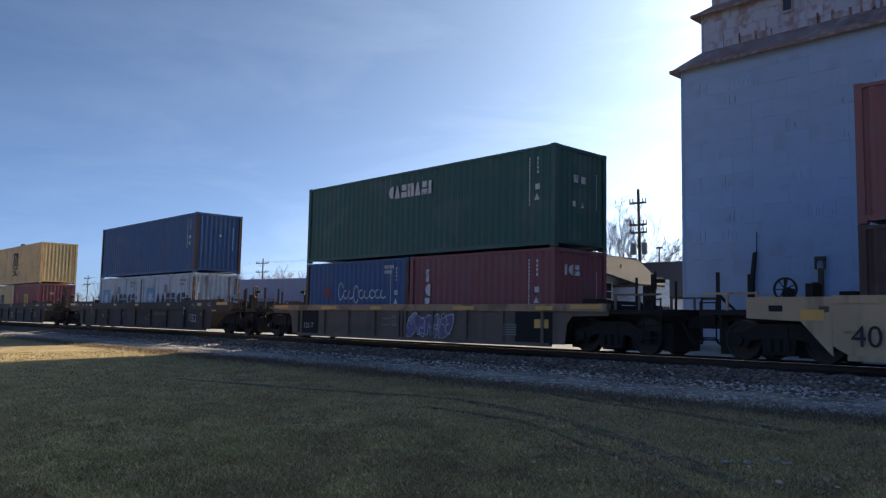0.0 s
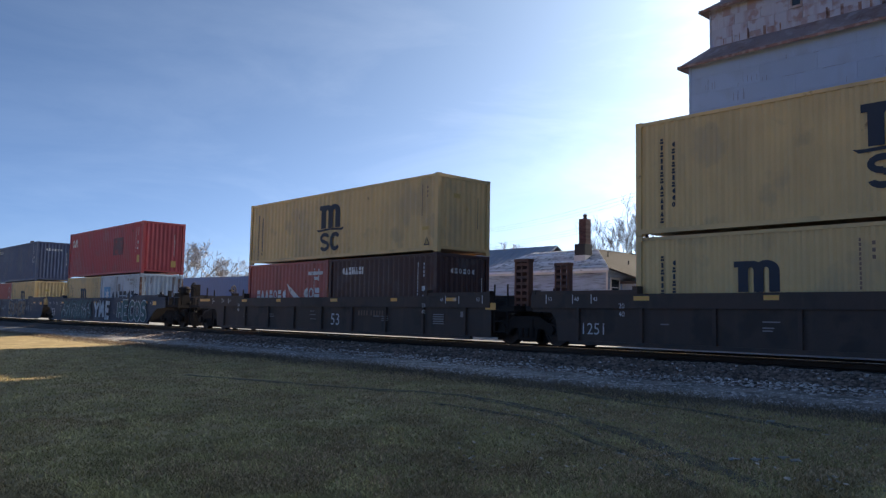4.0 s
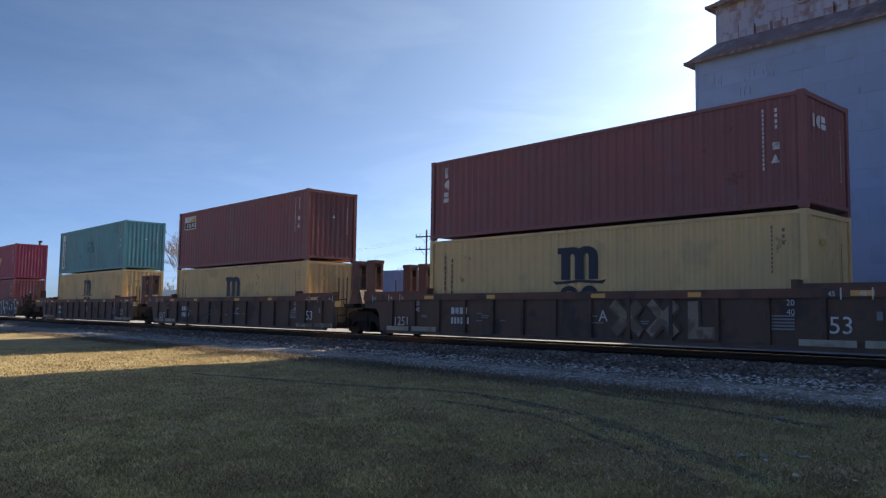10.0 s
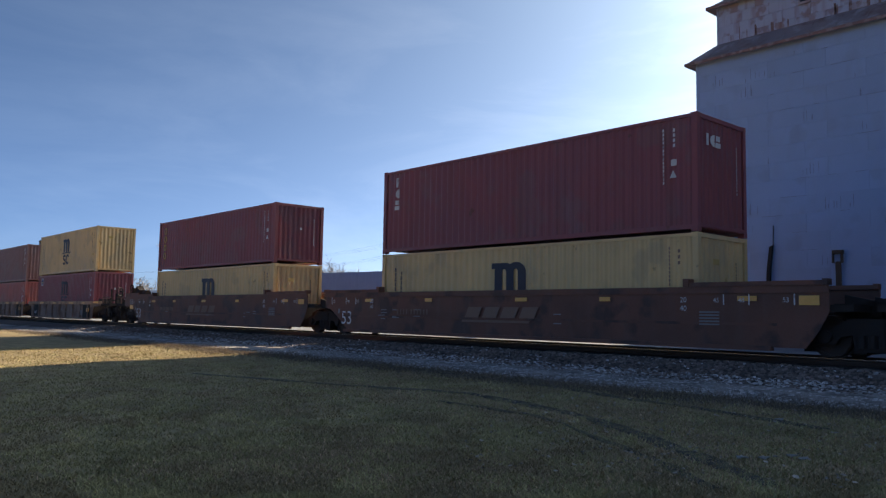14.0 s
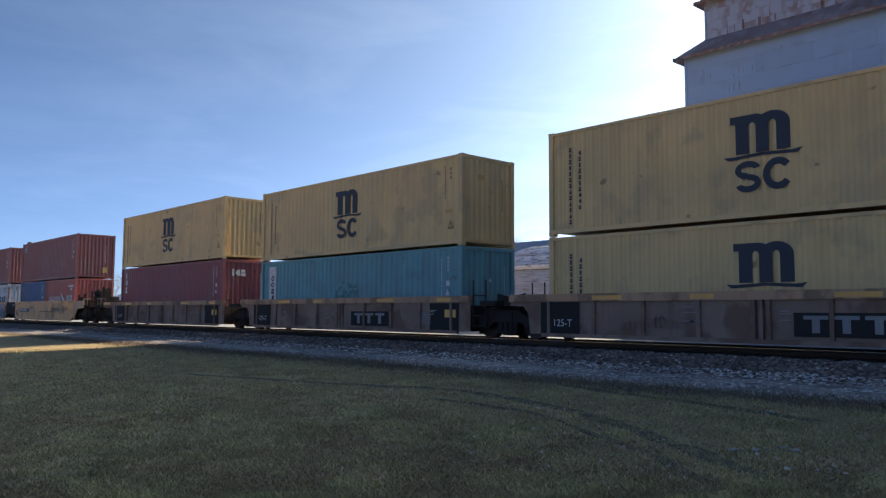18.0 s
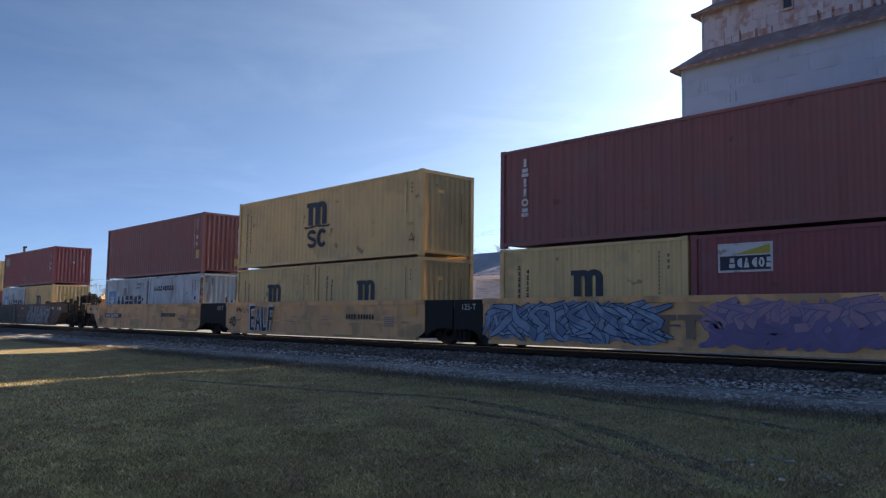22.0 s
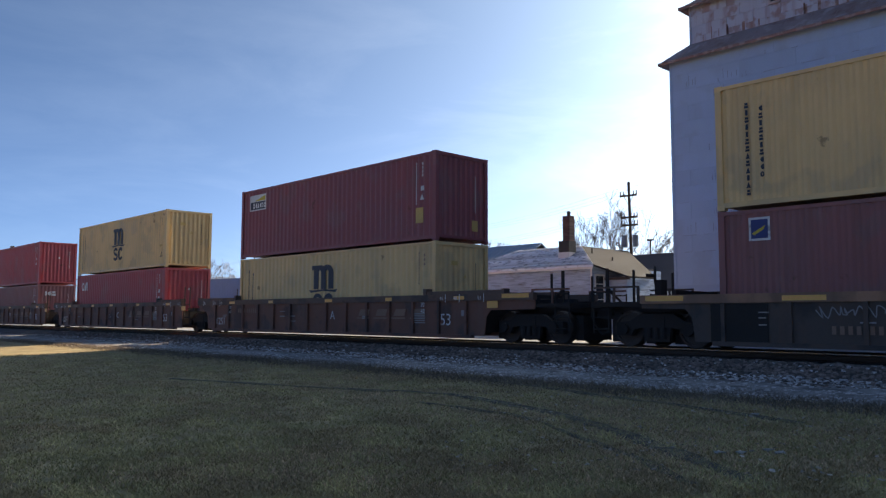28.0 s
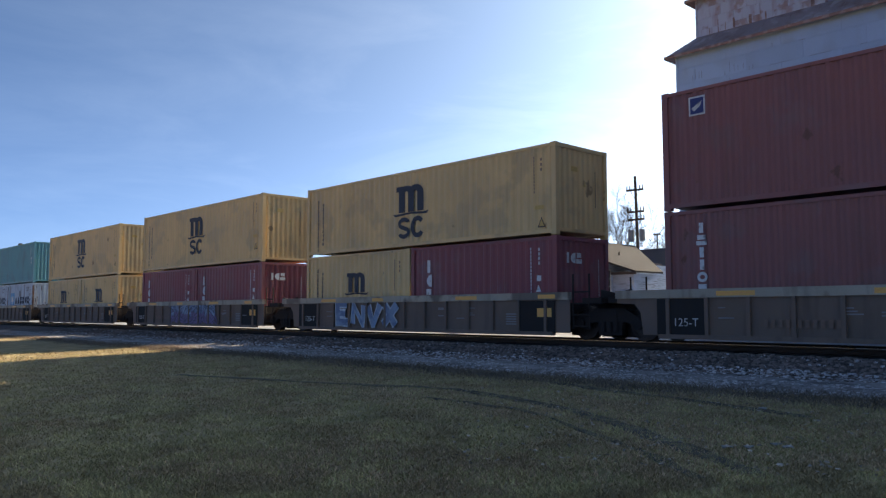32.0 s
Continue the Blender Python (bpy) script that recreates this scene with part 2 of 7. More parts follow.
mat("rust_scale", (0.19, 0.125, 0.12), 0.9, spread=0.4, second=(0.27, 0.22, 0.23), second_amount=0.4, second_scale=4.0)
mat("glass_dark", (0.02, 0.025, 0.03), 0.12, spec=0.6, bump=0)
mat("leaf_dry", (0.34, 0.29, 0.24), 0.8, by_island=0.4)
mat("paper_litter", (0.25, 0.245, 0.235), 0.8)
mat("weed_dry", (0.20, 0.155, 0.115), 0.9, by_island=0.4, spread=0.35)
mat("joint_shadow", (0.15, 0.16, 0.21), 0.8)


def lawn_material():
    m = material("winter_grass", (0.32, 0.25, 0.14), 0.95, 0.0, 0.5, 22.0, 14.0, 0.8, second=(0.265, 0.205, 0.118), second_amount=0.45,
                 second_scale=1.1, spec=0.1)
    return m


M["lawn"] = lawn_material()
mat("grass_blade", (0.43, 0.36, 0.17), 0.9, by_island=0.3, spread=0.45, grain=9.0, second=(0.33, 0.245, 0.13), second_amount=0.42, second_scale=1.1, spec=0.1)
mat("grass_dead", (0.47, 0.325, 0.20), 0.9, by_island=0.4, spread=0.35, spec=0.1)
mat("gravel_dark", (0.12, 0.096, 0.084), 0.95, spread=0.5, fine=22.0, bump=1.0)
mat("lot_gravel", (0.23, 0.24, 0.25), 0.95, spread=0.2, fine=18.0, bump=0.6, second=(0.30, 0.28, 0.26), second_amount=0.3, second_scale=0.5)
mat("gravel_pale", (0.315, 0.285, 0.265), 0.95, spread=0.7, second=(0.17, 0.155, 0.14), second_amount=0.35, second_scale=1.3, fine=25.0, bump=1.0)


# ---- building blocks ----
def box(bm, x0, x1, y0, y1, z0, z1):
    v = [bm.verts.new((x, y, z)) for x in (x0, x1) for y in (y0, y1) for z in (z0, z1)]
    for f in ((0, 1, 3, 2), (4, 6, 7, 5), (0, 4, 5, 1), (2, 3, 7, 6), (0, 2, 6, 4), (1, 5, 7, 3)):
        bm.faces.new([v[i] for i in f])
    return bm


def boxes(*rows):
    bm = bmesh.new()
    for r in rows:
        box(bm, *r)
    return bm


def prism(bm, outline, axis, a, b):
    """Extrude a flat outline of (u, v) along an axis from a to b: axis y takes (x, z), axis x takes (y, z), axis z takes (x, y)."""
    def place(u, v, w):
        return {"y": (u, w, v), "x": (w, u, v), "z": (u, v, w)}[axis]
    lo = [bm.verts.new(place(u, v, a)) for u, v in outline]
    hi = [bm.verts.new(place(u, v, b)) for u, v in outline]
    k = len(outline)
    bm.faces.new(lo)
    bm.faces.new(hi[::-1])
    for i in range(k):
        bm.faces.new((lo[i], hi[i], hi[(i + 1) % k], lo[(i + 1) % k]))
    return bm


def tube(bm, p, q, r0, r1=None, sides=8, caps=True):
    p, q = Vector(p), Vector(q)
    r1 = r0 if r1 is None else r1
    d = (q - p).normalized()
    a = d.orthogonal().normalized()
    b = d.cross(a)
    rings = []
    for c, r in ((p, r0), (q, r1)):
        rings.append([bm.verts.new(c + a * (r * math.cos(2 * math.pi * i / sides)) + b * (r * math.sin(2 * math.pi * i / sides))) for i in range(sides)])
    for i in range(sides):
        bm.faces.new((rings[0][i], rings[0][(i + 1) % sides], rings[1][(i + 1) % sides], rings[1][i]))
    if caps:
        bm.faces.new(rings[0][::-1])
        bm.faces.new(rings[1])
    return bm


def ring(bm, centre, axis, radius, thick, steps=20):
    """A hoop of square section, as for a hand wheel."""
    ax = Vector(axis).normalized()
    a = ax.orthogonal().normalized()
    b = ax.cross(a)
    loops = []
    for i in range(steps):
        w = 2 * math.pi * i / steps
        out = a * math.cos(w) + b * math.sin(w)
        loops.append([bm.verts.new(Vector(centre) + out * (radius + dr) + ax * dz) for dr, dz in ((-thick, -thick), (thick, -thick), (thick, thick), (-thick, thick))])
    for i in range(steps):
        for j in range(4):
            bm.faces.new((loops[i][j], loops[i][(j + 1) % 4], loops[(i + 1) % steps][(j + 1) % 4], loops[(i + 1) % steps][j]))
    return bm


def mesh_of(name, bm, m):
    bmesh.ops.recalc_face_normals(bm, faces=bm.faces)
    me = bpy.data.meshes.new(name)
    bm.to_mesh(me)
    bm.free()
    me.materials.append(m)
    return me


def part(name, bm, m, parent, label="", at=None):
    me = bm if isinstance(bm, bpy.types.Mesh) else mesh_of(name, bm, m)
    ob = new(name, me)
    ob.parent = parent
    if at is not None:
        ob.matrix_basis = at
    if label:
        tagged(ob, label)
    return ob


def thing(name, label, category, at=None, group="", kind=""):
    ob = new(name)
    ob.empty_display_size = 0.3
    if at is not None:
        ob.matrix_basis = at
    return tagged(ob, label, category, group, kind)


def solid(name, bm, m, label, category, kind="", at=None):
    ob = new(name, mesh_of(name, bm, m))
    if at is not None:
        ob.matrix_basis = at
    return tagged(ob, label, category, "", kind)


def grid_mesh(name, xs, ys, height, m):
    xs, ys = list(xs), list(ys)
    verts = [(x, y, height(x, y)) for y in ys for x in xs]
    k = len(xs)
    faces = [(j * k + i, j * k + i + 1, (j + 1) * k + i + 1, (j + 1) * k + i) for j in range(len(ys) - 1) for i in range(k - 1)]
    me = bpy.data.meshes.new(name)
    me.from_pydata(verts, [], faces)
    me.materials.append(m)
    me.shade_smooth()
    return me


# ---- the ground, the track bed, the rails ----
TRACK_Y, RAIL_Z = 18.12, 0.83
rng = random.Random(5)


def ground_z(x, y):
    z = 0.33 * min(1.0, max(0.0, (y - 1.0) / 12.5))
    if y > 22:
        z = 0.45 + 0.25 * min(1.0, (y - 22) / 20)
    elif y > 13.5:
        z = 0.33 - 0.05 * (y - 13.5) / 8.5
    near = max(0.0, 1 - (abs(x + 12) + abs(y - 8)) / 60)
    return z + near * 0.035 * noise.noise((x * 0.45, y * 0.45, 0)) + near * 0.02 * noise.noise((x * 1.7, y * 1.7, 3))


def spaced(lo, a, b, hi, fine, far):
    out = [lo + (a - lo) * (1 - (1 - i / far) ** 0.35) for i in range(far)]
    out += [a + (b - a) * i / fine for i in range(fine)]
    out += [b + (hi - b) * (i / far) ** 2.8 for i in range(far + 1)]
    return out


ground = new("ground", grid_mesh("ground", spaced(-3000, -60, 12, 2500, 180, 14), spaced(-1500, -4, 30, 3200, 110, 14), ground_z, M["lawn"]))
tagged(ground, "mown winter lawn, dull green and brown, mostly in shade", "lawn", kind="structure")

# dry verge and gravel under the track: dark stone by the ties, paler chips at the foot
def bed_z(x, y):
    d = abs(y - TRACK_Y)
    z = 0.64 if d < 1.75 else 0.64 - 0.30 * min(1.0, (d - 1.75) / 1.9)
    if d > 3.65:
        z = 0.34 - 0.10 * (d - 3.65) / 1.4
    return z + 0.03 * noise.noise((x * 2.3, y * 2.3, 1)) + 0.02 * noise.noise((x * 6, y * 6, 2))


bed_xs = [-420 + 4 * i for i in range(80)] + [-100 + 1.0 * i for i in range(45)] + [-55 + 0.25 * i for i in range(240)] + [5 + 4 * i for i in range(20)]
bed = new("track_bed", grid_mesh("track_bed", bed_xs, [TRACK_Y - 3.3 + 0.22 * i for i in range(31)], bed_z, M["gravel_dark"]))
tagged(bed, "dark rust-stained crushed stone ballast bed under the rails", "ballast", kind="structure")


def pale_edge(x):
    return 0.35 * noise.noise((x * 0.3, 0, 7)) + 0.2 * noise.noise((x * 1.1, 2, 7))


pale = bpy.data.meshes.new("gravel_verge")
pv, pf = [], []
for x in bed_xs:
    o = pale_edge(x)
    for k in range(6):
        y = TRACK_Y - 5.55 - o + k * (2.6 + o) / 5
        pv.append((x, y, max(bed_z(x, y), ground_z(x, y) + 0.012) + (0.012 if 0 < k < 5 else -0.015)))
for i in range(len(bed_xs) - 1):
    for k in range(5):
        pf.append((6 * i + k, 6 * i + 6 + k, 6 * i + 7 + k, 6 * i + 1 + k))
pale.from_pydata(pv, [], pf)
pale.materials.append(M["gravel_pale"])
pale.shade_smooth()
tagged(new("gravel_verge", pale), "pale grey limestone chips along the foot of the ballast", "gravel", kind="structure")


lot = new("gravel_lot", grid_mesh("gravel_lot", [-170 + 2 * i for i in range(95)], [21.3 + 0.8 * i for i in range(34)],
                                    lambda x, y: ground_z(x, y) + (0.03 if 21.5 < y < 47.5 else -0.03), M["lot_gravel"]))
tagged(lot, "pale crushed stone lot between the track and the buildings", "gravel", kind="structure")


def scatter(name, count, place, sizes, m, label, category, flat=0.7, rnd=None):
    """Many small irregular stones in one mesh."""
    rnd = rnd or random.Random(len(name))
    verts, faces = [], []
    base = [(-1, -0.8, -0.6), (1, -0.7, -0.6), (0.9, 0.9, -0.6), (-0.8, 0.8, -0.6), (-0.6, -0.5, 0.6), (0.6, -0.4, 0.7), (0.5, 0.6, 0.5), (-0.5, 0.5, 0.65)]
    quad = [(0, 1, 5, 4), (1, 2, 6, 5), (2, 3, 7, 6), (3, 0, 4, 7), (4, 5, 6, 7)]
    for _ in range(count):
        x, y, z = place(rnd)
        s = rnd.uniform(*sizes)
        a = rnd.uniform(0, 6.28)
        ca, sa = math.cos(a), math.sin(a)
        o = len(verts)
        for bx, by, bz in base:
            bx, by, bz = (c * s * rnd.uniform(0.65, 1.2) for c in (bx, by, bz * flat))
            verts.append((x + bx * ca - by * sa, y + bx * sa + by * ca, z + bz))
        faces += [tuple(o + i for i in q) for q in quad]
    me = bpy.data.meshes.new(name)
    me.from_pydata(verts, [], faces)
    me.materials.append(m)
    return tagged(new(name, me), label, category, kind="stuff")


def along(rnd):
    return -52 + 54 * rnd.random() ** 0.6


def on_bed(lo, hi):
    def place(rnd):
        x, y = along(rnd), TRACK_Y - rnd.uniform(lo, hi)
        return x, y, max(bed_z(x, y), ground_z(x, y)) + 0.01
    return place


scatter("ballast_stones", 15000, on_bed(1.3, 3.7), (0.025, 0.06), M["stone_dark"], "loose dark crushed ballast stones", "ballast")
scatter("ballast_stones", 900, on_bed(1.2, 3.6), (0.02, 0.05), M["stone_pale"], "pale stones among the dark ballast", "ballast", rnd=random.Random(44))
scatter("gravel_chips", 21000, on_bed(2.9, 5.65), (0.018, 0.05), M["stone_pale"], "loose pale limestone chips", "gravel")

tie_mesh = mesh_of("tie", boxes((-0.115, 0.115, -1.3, 1.3, -0.17, 0.0)), M["tie_wood"])
track = thing("railway_track", "single railway track, rusty rails with bright worn tops", "track", pose(0, TRACK_Y, 0), kind="structure")
for i in range(150):
    part("tie", tie_mesh, None, track, at=pose(-72 + 0.52 * i, rng.uniform(-0.03, 0.03), 0.672 + rng.uniform(-0.012, 0.012), 0, 0, rng.uniform(-1, 1)))
far_ties = bmesh.new()
for i in range(560):
    x = -72.5 - 0.52 * i
    box(far_ties, x - 0.115, x + 0.115, -1.3, 1.3, 0.5, 0.67)
tagged(part("far_ties", far_ties, M["tie_wood"], track), kind="stuff")
rail_side = [(-0.075, 0), (0.075, 0), (0.075, 0.015), (0.012, 0.035), (0.012, 0.125), (0.037, 0.14), (0.037, 0.165), (-0.037, 0.165), (-0.037, 0.14), (-0.012, 0.125), (-0.012, 0.035), (-0.075, 0.015)]
for s in (-1, 1):
    c = s * 0.7555
    bm = bmesh.new()
    prism(bm, [(c + u, RAIL_Z - 0.17 + v) for u, v in rail_side], "x", -420, 120)
    rail = part("rail", bm, M["rail_rust"], track)
    part("worn_top", boxes((-420, 120, c - 0.034, c + 0.034, RAIL_Z - 0.006, RAIL_Z)), M["rail_bright"], rail, "bright polished running surface")


# ---- grass, ruts, litter ----
def blades(name, count, region, height, m, label, category, rnd):
    verts, faces = [], []
    for _ in range(count):
        x, y = region(rnd)
        z = ground_z(x, y)
        a = rnd.uniform(0, 6.28)
        h = height * rnd.uniform(0.5, 1.4)
        w = 0.005 + 0.007 * rnd.random()
        lx, ly = rnd.gauss(0, 0.85) * h, rnd.gauss(0, 0.85) * h
        o = len(verts)
        verts += [(x - w * math.cos(a), y - w * math.sin(a), z - 0.005), (x + w * math.cos(a), y + w * math.sin(a), z - 0.005), (x + lx, y + ly, z + h)]
        faces.append((o, o + 1, o + 2))
    me = bpy.data.meshes.new(name)
    me.from_pydata(verts, [], faces)
    me.materials.append(m)
    return tagged(new(name, me), label, category, kind="stuff")


RUTS = ([(-17.2, 8.0), (-15.29, 8.3), (-12.95, 8.85), (-11.03, 9.39), (-9.84, 9.6), (-8.58, 9.4), (-7.57, 9.2), (-6.62, 8.85), (-5.68, 8.4), (-5.14, 8.08), (-4.5, 7.65), (-3.97, 7.33), (-3.2, 6.8)],
        [(-9.6, 8.64), (-8.4, 8.62), (-7.51, 8.51), (-6.72, 8.25), (-5.85, 7.8), (-5.08, 7.42), (-4.28, 6.9), (-3.47, 6.34)],
        [(-13.4, 12.1), (-10.87, 11.95), (-8.82, 11.5), (-7.49, 11.1), (-6.67, 10.98), (-5.61, 10.78), (-4.82, 10.53), (-4.1, 10.24)])
rut_line = [(*Vector(a).lerp(Vector(b), k / 5), 0.62 if n == 1 else 0.3) for n, line in enumerate(RUTS) for a, b in zip(line, line[1:]) for k in range(5)]
worn = {}
for u, v, keep in rut_line:
    for i in range(-6, 7):
        for j in range(-6, 7):
            cell = (round(u * 10) + i, round(v * 10) + j)
            worn[cell] = min(worn.get(cell, 1.0), keep + (1 - keep) * min(1.0, math.hypot(cell[0] / 10 - u, cell[1] / 10 - v) / 0.5))


def untrodden(x, y, rnd):
    """Grass thins out smoothly towards the middle of a wheel rut."""
    return rnd.random() < worn.get((round(x * 10), round(y * 10)), 1.0)


def lawn_region(rnd):
    """Ground in view of the path's side, thick in tufts and thin between them."""
    while True:
        d = 6 + 26 * rnd.random() ** 1.7
        a = radians(rnd.uniform(14, 80))
        x, y = -d * math.sin(a), d * math.cos(a)
        if y > 12.6:
            continue
        tuft = 0.66 + 0.55 * noise.noise((x * 3.4, y * 3.4, 9)) + 0.3 * noise.noise((x * 0.7, y * 0.7, 4))
        if rnd.random() > tuft:
            continue
        if untrodden(x, y, rnd):
            return x, y


def thatch_region(rnd):
    """Patches of dead grass, commoner towards the gravel."""
    while True:
        d = 6 + 22 * rnd.random() ** 1.5
        a = radians(rnd.uniform(14, 78))
        x, y = -d * math.sin(a), d * math.cos(a)
        dry = 0.25 + 0.8 * noise.noise((x * 0.5, y * 0.5, 21)) + 0.05 * (y - 7) + 0.03 * (x + 9)
        if y < 12.6 and rnd.random() < dry and untrodden(x, y, rnd):
            return x, y


blades("grass", 190000, lawn_region, 0.034, M["grass_blade"], "short trampled winter grass", "grass", random.Random(3))
blades("dead_grass", 70000, thatch_region, 0.03, M["grass_dead"], "matted patches of dead tan grass", "grass", random.Random(6))


def verge_region(rnd):
    x = along(rnd)
    return x, 12.45 - 0.9 * pale_edge(x) + rnd.gauss(-0.3, 0.42)


blades("verge_weeds", 34000, verge_region, 0.08, M["weed_dry"], "dry brown weeds at the edge of the gravel", "weeds", random.Random(4))


def rut(points, width):
    """A shallow wheel rut of bare soil along a curve."""
    bm = bmesh.new()
    rows = []
    n_seg = 60
    for i in range(n_seg + 1):
        u = i / n_seg * (len(points) - 1)
        k = min(int(u), len(points) - 2)
        f = u - k
        p = Vector(points[k]).lerp(Vector(points[k + 1]), f * f * (3 - 2 * f) if len(points) == 2 else f)
        d = (Vector(points[k + 1]) - Vector(points[k])).normalized()
        side = Vector((-d.y, d.x))
        w = width * (0.7 + 0.5 * noise.noise((p.x * 1.3, p.y * 1.3, 5)))
        row = []
        for s in (-1, -0.4, 0.4, 1):
            q = p + side * (s * w)
            row.append(bm.verts.new((q.x, q.y, ground_z(q.x, q.y) + (0.014 if abs(s) < 1 else -0.02))))
        rows.append(row)
    for a, b in zip(rows, rows[1:]):
        for k in range(3):
            bm.faces.new((a[k], b[k], b[k + 1], a[k + 1]))
    return solid("wheel_rut", bm, M["soil"], "shallow curved wheel rut of dark bare soil in the lawn", "rut", "structure")


rut(RUTS[0], 0.3)
rut(RUTS[1], 0.16)
rut(RUTS[2], 0.26)


def litter_region(rnd):
    a = radians(rnd.uniform(16, 46))
    d = rnd.uniform(7.5, 14)
    return -d * math.sin(a), d * math.cos(a)


lv, lf = [], []
lr = random.Random(9)
for _ in range(420):
    x, y = litter_region(lr)
    z = ground_z(x, y) + 0.02
    s, a = lr.uniform(0.012, 0.036), lr.uniform(0, 6.28)
    o = len(lv)
    for k in range(5):
        w = a + k * 1.2566
        lv.append((x + s * math.cos(w), y + s * 0.7 * math.sin(w), z + lr.uniform(0, 0.025)))
    lf.append(tuple(range(o, o + 5)))
leaf_mesh = bpy.data.meshes.new("fallen_leaves")
leaf_mesh.from_pydata(lv, [], lf)
leaf_mesh.materials.append(M["leaf_dry"])
tagged(new("fallen_leaves", leaf_mesh), "scattered dry pale leaves on the lawn", "leaves", kind="stuff")
for x, y, a in ((-3.95, 7.76, 10), (-3.66, 8.25, 50), (-4.88, 10.6, 100), (-3.8, 7.9, 70), (-3.5, 8.15, 140)):
    bm = bmesh.new()
    vs = [bm.verts.new((0.06 * math.cos(k * 1.05) * (1 + 0.3 * math.sin(5 * k)), 0.06 * math.sin(k * 1.05), 0.02 + 0.02 * math.sin(3 * k))) for k in range(6)]
    bm.faces.new(vs)
    lo = bmesh.ops.extrude_face_region(bm, geom=bm.faces[:])
    for v in lo["geom"]:
        if isinstance(v, bmesh.types.BMVert):
            v.co.z += 0.008
    solid("paper_scrap", bm, M["paper_litter"], "crumpled pale scrap lying on the lawn", "litter", at=pose(x, y, ground_z(x, y), 0, 0, a))


# ---- the grain elevator ----
EL_X, EL_Y = -18.22, 32.0
elevator = thing("grain_elevator", "tall old grain elevator clad in pale blue-grey metal siding, rust-stained roofs", "grain elevator", pose(0, 0, 0))
part("lower_wall", boxes((EL_X, 9.0, EL_Y, EL_Y + 14, 0.2, 13.35)), M["siding_metal"], elevator)
part("upper_wall", boxes((EL_X + 0.68, 8.4, EL_Y + 0.68, EL_Y + 13.3, 13.9, 15.95)), M["siding_worn"], elevator, "rust-streaked metal upper wall")
part("top_wall", boxes((EL_X + 1.0, 8.0, EL_Y + 1.0, EL_Y + 13.0, 16.0, 21.5)), M["siding_worn"], elevator, "rust-streaked metal top wall")
part("foundation", boxes((EL_X - 0.06, 9.06, EL_Y - 0.06, EL_Y + 14, 0.1, 0.75)), M["gravel_pale"], elevator, "rough concrete footing")


def skirt_roof(name, x0, y0, rise, z, deep, over):
    """A narrow sloping roof along the front and the left of a wall."""
    bm = bmesh.new()
    outer = [(x0 - over, y0 + 14), (x0 - over, y0 - over), (9.4, y0 - over)]
    inner = [(x0 + deep, y0 + 14), (x0 + deep, y0 + deep), (9.4, y0 + deep)]
    for dz in (0.0, -0.06):
        o = [bm.verts.new((x, y, z + dz)) for x, y in outer]
        i = [bm.verts.new((x, y, z + rise + dz)) for x, y in inner]
        for k in range(2):
            bm.faces.new((o[k], o[k + 1], i[k + 1], i[k]))
    bm.verts.ensure_lookup_table()
    for k in range(2):
        bm.faces.new((bm.verts[k], bm.verts[k + 1], bm.verts[k + 7], bm.verts[k + 6]))
    roof = part(name, bm, M["roof_rusty"], elevator, "rusty sheet metal skirt roof")
    part("rusty_edge", boxes((x0 - over - 0.02, 9.4, y0 - over - 0.03, y0 - over - 0.002, z - 0.1, z + 0.03), (x0 - over - 0.03, x0 - over - 0.002, y0 - over, y0 + 14, z - 0.1, z + 0.03)), M["rust_scale"], roof, "rusted eave edge")
    x = x0 + deep
    while x < -6:
        seam = bmesh.new()
        prism(seam, [(x, 0.0), (x + 0.02, 0.0), (x + 0.02, 0.014), (x, 0.014)], "y", 0, 1)
        for v in seam.verts:
            f = v.co.y
            v.co.y = (y0 - over) * (1 - f) + (y0 + deep) * f
            v.co.z += z + rise * f
        part("seam", seam, M["roof_rusty"], roof)
        x += 1.1
    return roof


skirt_roof("skirt_roof", EL_X, EL_Y, 0.95, 13.22, 0.68, 0.38)
skirt_roof("upper_skirt_roof", EL_X + 0.68, EL_Y + 0.68, 0.5, 15.87, 0.32, 0.36)
bm = bmesh.new()
prism(bm, [(EL_Y + 0.6, 21.5), (EL_Y + 13.4, 21.5), (EL_Y + 7, 24.5)], "x", EL_X + 0.6, 8.4)
part("gable_roof", bm, M["roof_rusty"], elevator)
window = part("window_frame", boxes((-13.85, -13.35, EL_Y + 0.60, EL_Y + 0.67, 14.95, 15.05), (-13.85, -13.35, EL_Y + 0.60, EL_Y + 0.67, 15.6, 15.68),
                                    (-13.85, -13.78, EL_Y + 0.60, EL_Y + 0.67, 15.05, 15.6), (-13.42, -13.35, EL_Y + 0.60, EL_Y + 0.67, 15.05, 15.6)), M["roof_rusty"], elevator)
part("pane", boxes((-13.78, -13.42, EL_Y + 0.655, EL_Y + 0.672, 15.05, 15.6)), M["glass_dark"], window)
er = random.Random(12)
row = 0
z = 0.78
